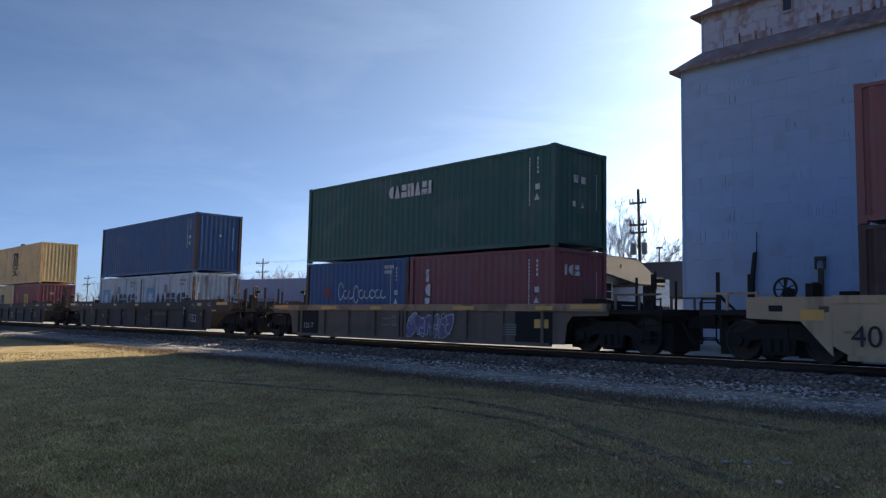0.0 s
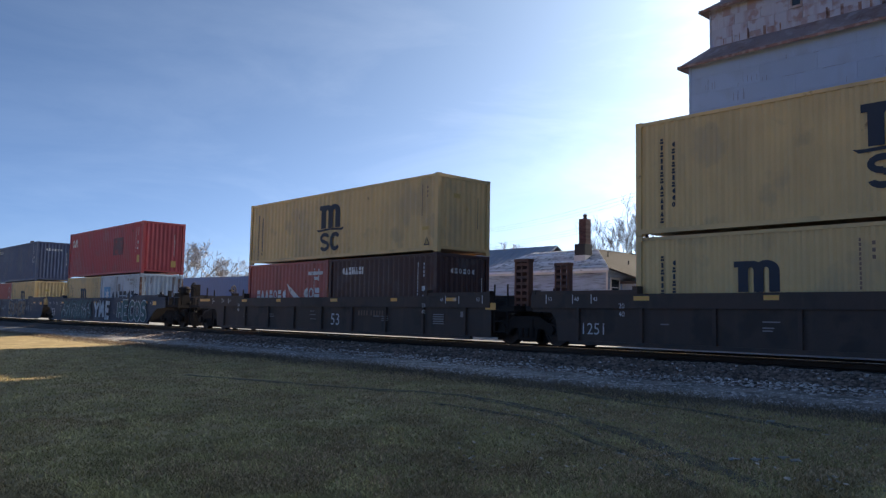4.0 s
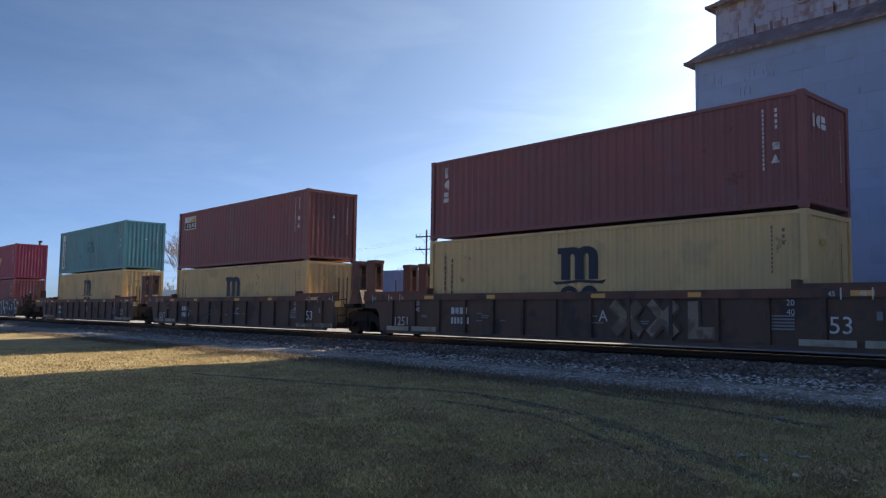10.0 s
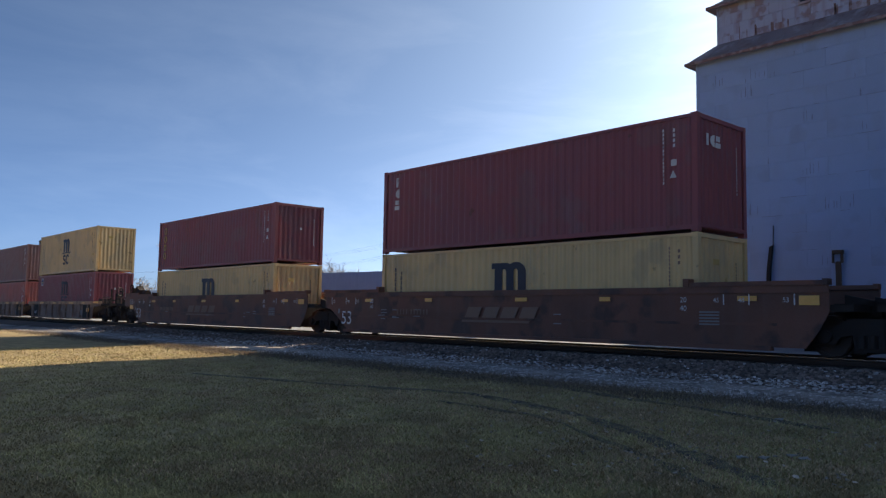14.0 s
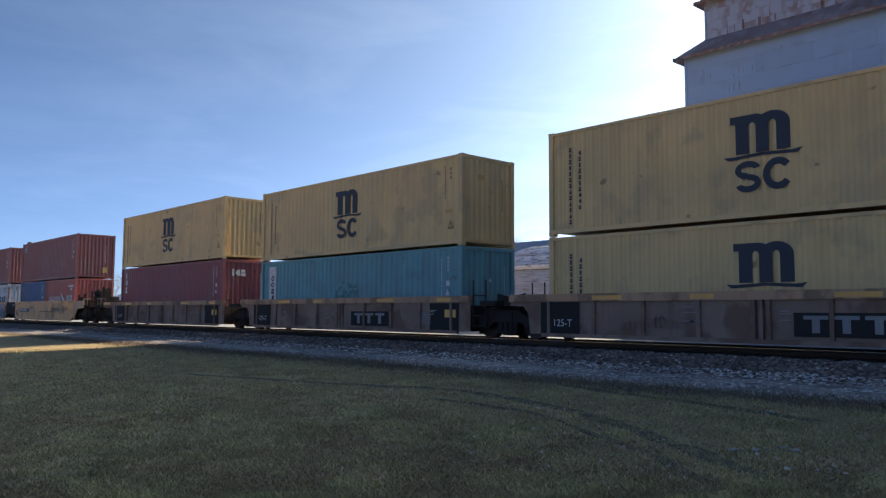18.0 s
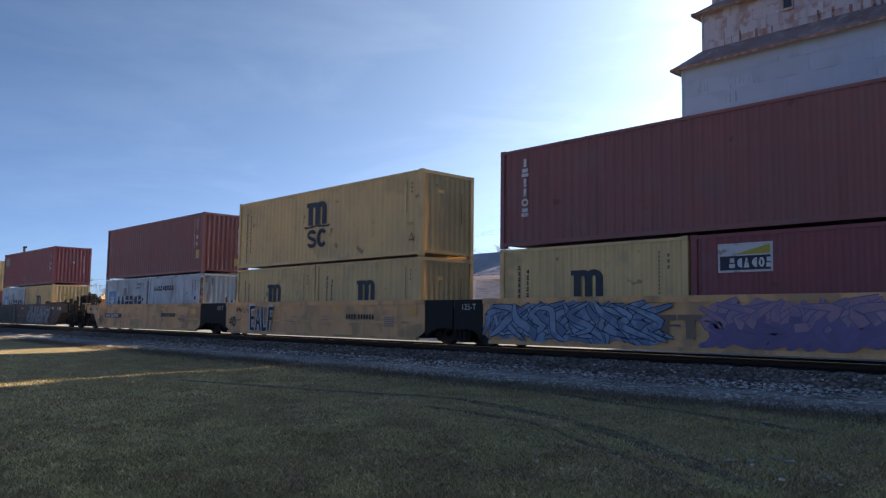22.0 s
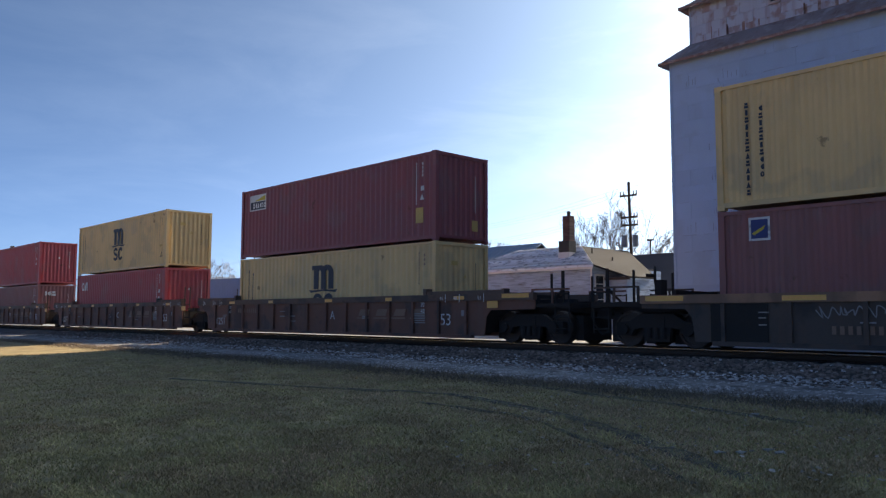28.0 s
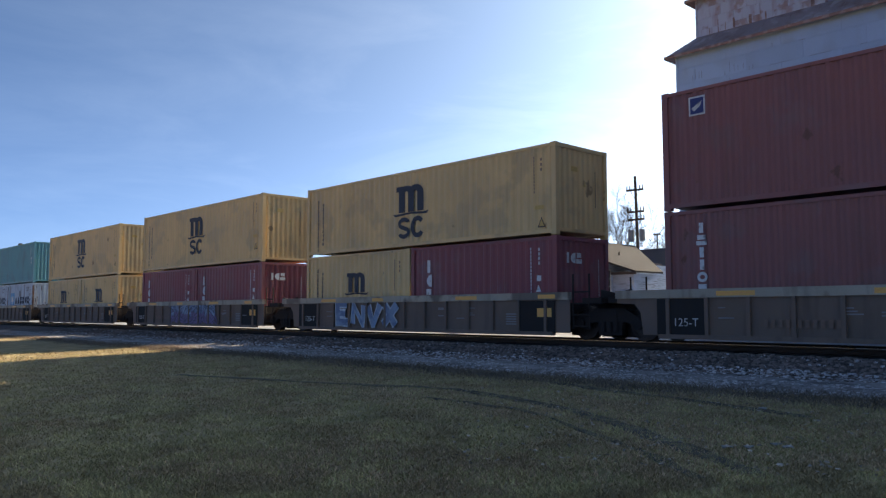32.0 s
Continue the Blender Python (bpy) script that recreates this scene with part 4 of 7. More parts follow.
def plain_container(length, high, color, label):
    """A steel box: posts, rails, corrugated walls, roof, floor, castings; its origin at the middle of the base."""
    m = PAINTS[color]
    c = thing("shipping_container", label, "container", group="containers on the train")
    L, w = length / 2, WIDE / 2
    ident = (length, high, color)

    def side():
        bm = bmesh.new()
        corrugated(bm, length - 0.3, 0.16, high - 0.10, 0.036, 0.0, 0.278)
        return bm

    def end():
        bm = bmesh.new()
        corrugated(bm, WIDE - 0.3, 0.19, high - 0.12, 0.045, 0.0, 0.25)
        return bm

    for s in (-1, 1):
        part("side_wall", shape(("side_wall", *ident), side, m), m, c, at=pose(0, s * (w - 0.02), 0, 0, 0, 0 if s < 0 else 180))
        part("end_wall", shape(("end_wall", *ident), end, m), m, c, at=pose(s * (L - 0.03), 0, 0, 0, 0, 90 if s > 0 else -90))
        part("bottom_rail", shape(("bottom_rail", *ident), lambda: boxes((-L + 0.1, L - 0.1, -0.03, 0.03, 0.055, 0.17)), m), m, c, at=pose(0, s * (w - 0.034), 0))
        part("top_rail", shape(("top_rail", *ident), lambda: boxes((-L + 0.1, L - 0.1, -0.03, 0.03, high - 0.10, high - 0.02)), m), m, c, at=pose(0, s * (w - 0.034), 0))
        part("end_sill", shape(("end_sill", *ident), lambda: boxes((-0.03, 0.03, -w + 0.1, w - 0.1, 0.115, 0.2)), m), m, c, at=pose(s * (L - 0.036), 0, 0))
        part("end_header", shape(("end_header", *ident), lambda: boxes((-0.03, 0.03, -w + 0.1, w - 0.1, high - 0.12, high - 0.01)), m), m, c, at=pose(s * (L - 0.036), 0, 0))
        for q in (-1, 1):
            part("corner_post", shape(("corner_post", *ident), lambda: boxes((-0.075, 0.075, -0.07, 0.07, 0.118, high - 0.118)), PAINTS["dark_brown"] if color == "blue" else m), None, c, at=pose(s * (L - 0.078), q * (w - 0.073), 0))
            for z in (0.0, high - 0.118):
                part("corner_casting", shape(("corner_casting", *ident), casting, m), m, c, at=pose(s * (L - 0.089), q * (w - 0.081), z))
    part("roof", shape(("roof", *ident), lambda: boxes((-L + 0.06, L - 0.06, -w + 0.06, w - 0.06, high - 0.05, high - 0.025)), m), m, c)
    if color == "white":
        # rust that has run down from the top rail and the corner posts
        def runs():
            r = random.Random(17)
            bm = bmesh.new()
            for k in range(16):
                y, long = (r.choice((-1, 1)) * (w - 0.2 - 0.5 * r.random() ** 2) if k < 8 else r.uniform(-w + 0.2, w - 0.2)), r.uniform(0.15, 1.1)
                low = r.choice((high - 0.2 - long, r.uniform(0.3, 1.0)))
                prism(bm, [(y, low), (y + r.uniform(0.015, 0.05), low + 0.05), (y + r.uniform(0.03, 0.07), low + long), (y - 0.01, low + long)], "x", L - 0.031, L - 0.026)
            return bm
        tagged(part("rust_run", shape(("rust_run", *ident), runs, M["rust_stain"]), None, c), kind="stuff")
        for q in (-1, 1):
            part("post_rust", shape(("post_rust", *ident), lambda: boxes((-0.03, 0.078, -0.074, 0.03, 0.35, high - 0.2)), M["rust_stain"]), None, c, at=pose(L - 0.076, q * (w - 0.073), 0, 0, 0, 0 if q < 0 else 90))
    part("floor", shape(("floor", *ident), lambda: boxes((-L + 0.06, L - 0.06, -w + 0.06, w - 0.06, 0.1, 0.15)), m), m, c)
    return c


def casting():
    bm = boxes((-0.089, 0.089, -0.081, 0.081, 0.0, 0.118))
    box(bm, -0.03, 0.03, -0.0835, -0.081, 0.035, 0.085)
    return bm


def flat(shapes_uv):
    """Flat marks on a wall that faces -y: outlines in (x, z)."""
    bm = bmesh.new()
    corners = {}
    for outline in shapes_uv:
        vs = []
        for x, z in outline:
            key = (round(x, 4), round(z, 4))
            if key not in corners:
                corners[key] = bm.verts.new((x, 0, z))
            if corners[key] not in vs:
                vs.append(corners[key])
        if len(vs) > 2 and not bm.faces.get(vs):
            bm.faces.new(vs)
    return bm


def rect(x, z, w, h):
    return [(x, z), (x + w, z), (x + w, z + h), (x, z + h)]


def arc(cx, cz, rx, rz, a0, a1, steps=10):
    return [(cx + rx * math.cos(radians(a0 + (a1 - a0) * i / steps)), cz + rz * math.sin(radians(a0 + (a1 - a0) * i / steps))) for i in range(steps + 1)]


def band(cx, cz, rx, rz, thick, a0, a1, steps=10):
    """Quads along a curved band."""
    o, i = arc(cx, cz, rx, rz, a0, a1, steps), arc(cx, cz, rx - thick, rz - thick, a0, a1, steps)
    return [[o[k], o[k + 1], i[k + 1], i[k]] for k in range(steps)]


def word(x, z, h, widths, gap=0.22, slant=0.0):
    """A row of plain bars as tall as lettering."""
    out, k = [], x
    for w in widths:
        out.append([(k, z), (k + w * h, z), (k + w * h + slant * h, z + h), (k + slant * h, z + h)])
        k += w * h + gap * h
    return out


def column(x, z_top, h, count, w=0.6, gap=0.35):
    """Plain bars one under another."""
    return [rect(x, z_top - (k + 1) * h - k * gap * h, w * h, h) for k in range(count)]


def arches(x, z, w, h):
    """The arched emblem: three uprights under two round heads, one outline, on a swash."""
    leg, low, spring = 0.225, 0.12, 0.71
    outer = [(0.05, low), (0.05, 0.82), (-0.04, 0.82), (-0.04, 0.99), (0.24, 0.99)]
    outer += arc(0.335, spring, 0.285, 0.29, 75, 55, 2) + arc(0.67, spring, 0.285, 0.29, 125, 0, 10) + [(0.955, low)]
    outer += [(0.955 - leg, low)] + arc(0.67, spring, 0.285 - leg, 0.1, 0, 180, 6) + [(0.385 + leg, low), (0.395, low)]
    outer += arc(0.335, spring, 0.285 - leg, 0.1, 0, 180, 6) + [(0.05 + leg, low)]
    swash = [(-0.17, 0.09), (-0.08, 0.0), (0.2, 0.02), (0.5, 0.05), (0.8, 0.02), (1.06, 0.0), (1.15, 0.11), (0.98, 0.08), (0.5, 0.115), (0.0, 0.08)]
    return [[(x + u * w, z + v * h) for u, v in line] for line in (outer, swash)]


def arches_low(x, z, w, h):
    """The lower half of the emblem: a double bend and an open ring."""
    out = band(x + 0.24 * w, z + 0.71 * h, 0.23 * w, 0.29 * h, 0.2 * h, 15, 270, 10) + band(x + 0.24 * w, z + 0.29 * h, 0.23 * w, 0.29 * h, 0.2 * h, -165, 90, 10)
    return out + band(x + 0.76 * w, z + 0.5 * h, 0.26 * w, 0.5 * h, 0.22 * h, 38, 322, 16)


def plain_sign(code, x, z, w, h, pen):
    """One plain figure of a wordmark: O ring, C half disc, A peak, B stacked blocks, I bar."""
    if code == "O":
        return band(x + w / 2, z + h / 2, w / 2, h / 2, pen, 0, 360, 12)
    if code == "C":
        return [arc(x + w, z + h / 2, w * 0.85, h / 2, 90, 270, 10)]
    if code == "A":
        return [[(x, z), (x + w, z), (x + 0.6 * w, z + h), (x + 0.4 * w, z + h)]]
    if code == "B":
        return [rect(x, z, w, 0.42 * h), rect(x + 0.1 * w, z + 0.54 * h, 0.8 * w, 0.46 * h)]
    return [rect(x + w / 2 - 0.8 * pen, z, 1.6 * pen, h)]


def sign_row(x, z, h, codes, wide=0.7, gap=0.16, pen=0.2):
    out = []
    for c in codes:
        w = (0.4 if c == "I" else 1.0) * wide * h
        out += plain_sign(c, x, z, w, h, pen * h)
        x += w + gap * h
    return out


def sign_column(x, z_top, h, codes, wide=0.8, gap=0.25, pen=0.2):
    out = []
    for k, c in enumerate(codes):
        out += plain_sign(c, x, z_top - (k + 1) * h - k * gap * h, wide * h, h, pen * h)
    return out


def star(x, z, r):
    pts = []
    for k in range(14):
        a = math.pi / 2 + k * math.pi / 7
        q = r if k % 2 == 0 else r * 0.42
        pts.append((x + q * math.cos(a), z + q * math.sin(a)))
    return [[(x, z), pts[k], pts[(k + 1) % 14]] for k in range(14)]


def triangle(x, z, s):
    return [[(x, z), (x + s, z), (x + s / 2, z + s)]]


def triangle_edge(x, z, s, t):
    """A thin border round a triangle."""
    inner = [(x, z), (x + s, z), (x + s / 2, z + s)]
    outer = [(x - 1.4 * t, z - t), (x + s + 1.4 * t, z - t), (x + s / 2, z + s + 1.8 * t)]
    return [[outer[k], outer[(k + 1) % 3], inner[(k + 1) % 3], inner[k]] for k in range(3)]


def marks_for(style, length, high, color):
    """Lists of (part name, material, outlines) for a side; x from the middle, z from the base."""
    L = length / 2
    pale = "mark_white" if color not in ("white", "yellow") else "mark_dark"
    out = []
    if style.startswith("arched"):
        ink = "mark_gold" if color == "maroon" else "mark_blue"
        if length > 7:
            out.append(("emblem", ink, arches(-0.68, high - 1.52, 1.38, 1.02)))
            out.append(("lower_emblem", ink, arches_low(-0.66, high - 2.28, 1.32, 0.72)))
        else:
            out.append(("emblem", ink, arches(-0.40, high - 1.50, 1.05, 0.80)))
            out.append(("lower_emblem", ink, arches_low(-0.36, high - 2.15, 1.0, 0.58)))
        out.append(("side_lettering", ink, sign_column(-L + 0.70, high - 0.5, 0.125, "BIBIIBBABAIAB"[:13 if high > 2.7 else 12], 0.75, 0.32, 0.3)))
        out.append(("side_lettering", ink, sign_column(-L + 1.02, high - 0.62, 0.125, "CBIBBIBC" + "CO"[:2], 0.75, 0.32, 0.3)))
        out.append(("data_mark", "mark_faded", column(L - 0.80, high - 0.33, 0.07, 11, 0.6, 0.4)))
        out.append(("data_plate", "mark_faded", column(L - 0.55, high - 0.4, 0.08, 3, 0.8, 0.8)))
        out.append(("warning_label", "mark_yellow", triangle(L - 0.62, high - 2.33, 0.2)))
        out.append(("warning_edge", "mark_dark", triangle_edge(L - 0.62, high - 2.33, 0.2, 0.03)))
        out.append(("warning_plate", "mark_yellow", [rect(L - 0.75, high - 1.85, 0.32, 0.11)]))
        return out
    out.append(("data_mark", pale, column(L - 0.95, high - 0.3, 0.075, 14, 0.55, 0.35) + column(L - 0.66, high - 0.32, 0.085, 4, 0.7, 0.5)))
    out.append(("data_label", pale, [rect(L - 0.72, high - 1.25, 0.16, 0.16)] + triangle(L - 0.76, high - 1.55, 0.2)))
    if style == "word_long":
        x0, h = (-1.22, 0.44) if length > 7 else (-2.2, 0.26)
        out.append(("lettering", "mark_white", sign_row(x0, high - 0.89 if length > 7 else high - 0.6, h, "CABIIABI", 0.66, 0.13, 0.2)))
    elif style == "vertical3":
        out.append(("lettering", "mark_white", sign_column(-L + 0.62, high - 0.27, 0.33, "ICB", 0.75, 0.2, 0.22)))
    elif style == "vertical6":
        out.append(("lettering", "mark_white", sign_column(-L + 0.82, high - 0.33, 0.24, "IBIIOB", 1.1, 0.2, 0.28)))
    elif style == "vertical4":
        for k in range(4):
            out.append(("lettering", "mark_gold", band(-L + 0.82, high - 0.50 - 0.44 * k, 0.17, 0.18, 0.05, 0, 360, 8)))
    elif style == "three_blocks":
        out.append(("lettering", "mark_white", band(-L + 0.98, high - 0.70, 0.22, 0.25, 0.10, 0, 360, 14) + word(-L + 1.22, high - 0.95, 0.5, (0.42,), 0.1, 0.3) + [rect(-L + 1.58, high - 0.95, 0.11, 0.5)]))
    elif style == "tall3":
        if length > 7:
            out.append(("lettering", "mark_white", [[(x + 0.0, z), (x + 0.38, z), (x + 0.46, z + 0.42), (x + 0.08, z + 0.42)] for x, z in ((-L + 0.78, high - 0.87 - 0.72 * k) for k in range(3))]))
        else:
            out.append(("lettering", "mark_white", sign_column(-L + 0.72, high - 0.45, 0.4, "ICB", 0.7, 0.15, 0.22)))
    elif style == "script":
        for k in range(9):
            out.append(("lettering", "mark_white", band(-0.75 + 0.31 * k, 1.38 + (0.12 if k == 0 else 0), 0.17, 0.34 if k in (0, 3) else 0.17, 0.045, 20 + 50 * (k % 3), 330, 8)))
        out.append(("flag_mark", "mark_red", [rect(-1.75, 1.3, 0.35, 0.3)]))
        out.append(("data_row", "mark_white", word(L - 1.25, high - 0.35, 0.11, (0.7,) * 5) + word(L - 1.25, high - 0.52, 0.11, (0.7,) * 4)))
    elif style == "star_word":
        out.append(("emblem_square", "mark_sky", [rect(-L + 0.62, 0.9, 1.02, 1.02)]))
        out.append(("star_emblem", "mark_white", [[(x, z) for x, z in tri] for tri in star(-L + 1.13, 1.41, 0.42)]))
        out.append(("lettering", "mark_blue", sign_row(-L + 1.85, 1.13, 0.5, "AABBCB", 0.95, 0.22, 0.19)))
        out.append(("data_row", "mark_grey", word(L - 1.5, high - 0.4, 0.12, (0.7,) * 6) + word(L - 1.5, high - 0.6, 0.12, (0.7,) * 4)))
        out.append(("faded_patch", "mark_grey", [rect(-0.25, high - 0.95, 0.35, 0.42), rect(0.9, high - 0.9, 0.85, 0.4)][:1]))
    elif style == "small_word":
        out.append(("lettering", "mark_blue", sign_row(-L + 0.7, high - 0.75, 0.24, "AABBCBIIBB", 0.85, 0.25, 0.2)))
    elif style == "wave_word":
        out.append(("lettering", "mark_white", sign_row(-2.26, 1.12, 0.36, "BAABOBC", 0.8, 0.14, 0.18)))
        out.append(("lettering", "mark_white", sign_row(1.35, 1.12, 0.42, "COB", 0.8, 0.14, 0.18)))
        out.append(("swoosh", "mark_white", [[(0.1, 1.75), (0.55, 1.5), (1.3, 1.05), (0.75, 1.12), (0.4, 1.35)]]))
        out.append(("data_plate", "mark_white", [rect(L - 1.35, high - 0.55, 1.0, 0.13)]))
        out.append(("data_plate", "mark_white", [rect(L - 0.9, high - 0.75, 0.3, 0.12)]))
    elif style.startswith("sign"):
        out.append(("sign_plate", "mark_white", [rect(-L + 0.68, high - 0.92, 1.28, 0.66)]))
        out.append(("sign_field", "mark_blue", [rect(-L + 0.73, high - 0.87, 1.18, 0.32)]))
        out.append(("sign_ray_field", "mark_gold", [[(-L + 1.05, high - 0.52), (-L + 1.9, high - 0.31), (-L + 1.9, high - 0.52)]]))
        if style == "sign_tag":
            out.append(("warning_plate", "mark_yellow", [rect(L - 0.95, high - 2.3, 0.36, 0.5)]))
        out.append(("sign_lettering", "mark_white", sign_row(-L + 0.95, high - 0.82, 0.22, "BCACOB", 0.62, 0.16, 0.22)))
    elif style == "plate":
        out.append(("sign_plate", "mark_grey", [rect(-L + 0.5, high - 0.95, 0.95, 0.62)]))
    elif style == "small_logo":
        out.append(("logo_plate", "mark_white", [rect(-L + 0.72, high - 0.68, 0.42, 0.46)]))
        out.append(("logo_field", "mark_navy", [rect(-L + 0.76, high - 0.64, 0.34, 0.38)]))
        out.append(("logo_swash", "mark_white", [[(-L + 0.79, high - 0.5), (-L + 1.06, high - 0.34), (-L + 1.02, high - 0.46), (-L + 0.86, high - 0.58)]]))
    elif style == "globe":
        out.append(("lettering", "mark_gold", sign_row(-1.61, high - 1.52, 0.42, "CABB", 1.0, 0.12, 0.24)))
        out.append(("emblem", "mark_gold", [[(1.1 + u * 0.87 - v * 0.30, high - 1.42 + u * 0.45 + v * 0.35) for u, v in arc(0, 0, 0.75, 0.62, 0, 360, 22)]]))
        out.append(("emblem_box", "mark_gold", [rect(0.78, high - 1.75, 0.7, 0.72)]))
        out.append(("emblem_line", "mark_red", [rect(0.78, high - 1.42, 0.7, 0.05)]))
        out.append(("emblem_line", "mark_red", [rect(1.1, high - 1.75, 0.05, 0.72)]))
    elif style == "banner":
        out.append(("banner_plate", "mark_white", [rect(-L + 0.66, high - 2.53, 0.56, 2.29)]))
        out.append(("banner_lettering", "mark_dark", sign_column(-L + 0.82, high - 0.62, 0.21, "OOBCABC", 1.15, 0.24, 0.26)))
        out.append(("faded_patch", "mark_teal", [rect(-0.65, high - 1.6, 1.35, 0.3), rect(-0.5, high - 1.22, 0.5, 0.24), rect(0.1, high - 1.22, 0.55, 0.24)]))
    elif style == "beast":
        out.append(("emblem", "mark_white", [arc(-5.35, high - 0.55, 0.3, 0.17, 0, 360, 12)]))
        out.append(("emblem", "mark_white", [[(-5.74, high - 0.62), (-5.5, high - 0.45), (-5.5, high - 0.68)]]))
        out.append(("emblem", "mark_white", [[(-5.25, high - 0.42), (-5.0, high - 0.25), (-5.02, high - 0.52)]]))
        out.append(("lettering", "mark_white", sign_row(-4.75, high - 0.57, 0.24, "CBOBOC", 0.85, 0.3, 0.22)))
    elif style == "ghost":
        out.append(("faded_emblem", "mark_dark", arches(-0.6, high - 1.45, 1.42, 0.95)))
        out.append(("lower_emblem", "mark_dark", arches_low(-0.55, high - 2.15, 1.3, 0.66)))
        out.append(("logo_plate", "mark_white", [rect(-L + 0.72, high - 0.72, 0.48, 0.52)]))
        out.append(("logo_field", "mark_navy", [rect(-L + 0.77, high - 0.67, 0.38, 0.42)]))
        out.append(("logo_swash", "mark_gold", [[(-L + 0.79, high - 0.55), (-L + 1.1, high - 0.38), (-L + 1.05, high - 0.48), (-L + 0.84, high - 0.6)]]))
    elif style == "patched":
        out.append(("lettering", "mark_white", band(-L + 0.78, high - 0.70, 0.22, 0.25, 0.10, 0, 360, 14) + word(-L + 1.02, high - 0.95, 0.5, (0.42,), 0.1, 0.3) + [rect(-L + 1.38, high - 0.95, 0.11, 0.5)]))
        out.append(("repair_patch", "mark_maroon", [rect(1.75, high - 1.75, 1.5, 1.0)]))
        out.append(("warning_plate", "mark_yellow", [rect(L - 0.72, high - 2.3, 0.36, 0.42)]))
    elif style == "tagged":
        out.append(("warning_plate", "mark_yellow", [rect(L - 0.72, high - 2.2, 0.36, 0.42)]))
    return out


END_MARKS = {
    "tex": [("end_lettering", "mark_white", sign_row(-0.75, 0, 0.3, "ICB", 0.85, 0.12, 0.22)), ("end_data", "mark_white", column(0.72, 0.15, 0.06, 14, 0.6, 0.5))],
    "plain": [("end_data", "mark_white", column(0.72, 0.15, 0.06, 13, 0.6, 0.5)), ("end_label", "mark_white", triangle(0.0, -0.35, 0.14))],
    "squares": [("end_label", "mark_white", [rect(-0.35, -0.25, 0.2, 0.22), rect(0.0, -0.25, 0.2, 0.2), rect(-0.4, -0.95, 0.13, 0.16)] + triangle(-0.02, -0.95, 0.16)),
                ("end_data", "mark_white", column(0.72, 0.1, 0.06, 12, 0.6, 0.5))],
    "wordy": [("end_lettering", "mark_white", sign_row(-0.6, 0.1, 0.17, "CBOBOC", 0.8, 0.35, 0.22)), ("end_data", "mark_white", column(0.85, 0.0, 0.06, 12, 0.6, 0.5))],
    "none": [],
    "yellow_tag": [("end_label", "mark_yellow", [rect(0.45, -1.75, 0.28, 0.36)]), ("end_data", "mark_white", column(0.6, 0.1, 0.06, 14, 0.6, 0.5))],
}
COLOUR_WORDS = {"sky_blue": "bright blue", "white": "pale blue-white", "dark_brown": "dark brown", "rust": "rust-red", "brown": "brown-red", "orange": "orange-red"}
prototypes = {}


def container(length, high, color, style, end_style="plain"):
    key = (length, high, color, style, end_style)
    words = COLOUR_WORDS.get(color, color)
    label = "%s corrugated steel %s container %s" % (words, "forty-foot" if length > 7 else "twenty-foot", "with an arched emblem" if style.startswith("arched") else "with faded marks")
    base_key = (length, high, color)
    if base_key not in prototypes:
        prototypes[base_key] = plain_container(length, high, color, label)
        c = prototypes[base_key]
        bare = [c, *c.children]
        prototypes[base_key] = (c, bare)
        fresh = c
    else:
        first, bare = prototypes[base_key]
        fresh = first.copy()
        scene.collection.objects.link(fresh)
        for o in bare[1:]:
            k = o.copy()
            scene.collection.objects.link(k)
            k.parent = fresh
    tagged(fresh, label)
    layer = 0
    for name, ink, outlines in marks_for(style, length, high, color):
        key = (*key[:5], len(fresh.children))
        mark = part(name, shape((name, *key), lambda: flat(outlines), M[ink]), None, fresh, at=pose(0, -WIDE / 2 + 0.012 - 0.0012 * layer, 0))
        layer += 1
        if name in ("data_mark", "side_lettering", "data_row", "data_plate", "data_label", "lettering"):
            tagged(mark, kind="stuff")
    if style.startswith("arched"):
        rows = [("end_data", "mark_dark", column(0.62, 0.1, 0.06, 12, 0.6, 0.5)), ("end_label", "mark_yellow", [rect(-0.5, 0.0, 0.3, 0.14)] + triangle(0.05, -0.4, 0.14))]
    else:
        rows = END_MARKS[end_style]
    for name, ink, outlines in rows:
        mark = part(name, shape((name, *key), lambda: flat(outlines), M[ink]), None, fresh, at=pose(length / 2 - 0.018, 0, high - 0.75, 0, 0, 90))
        if name in ("end_data", "end_label", "end_lettering"):
            tagged(mark, kind="stuff")
    return fresh


# ---- well cars ----
letter_meshes = {}


def lettering(text, size):
    if (text, size) not in letter_meshes:
        cu = bpy.data.curves.new("lettering", "FONT")
        cu.body, cu.size = text, size
        holder = bpy.data.objects.new("lettering", cu)
        letter_meshes[(text, size)] = bpy.data.meshes.new_from_object(holder)
        letter_meshes[(text, size)].materials.append(M["mark_white"])
        bpy.data.objects.remove(holder)
    return letter_meshes[(text, size)]


wheelsets = []


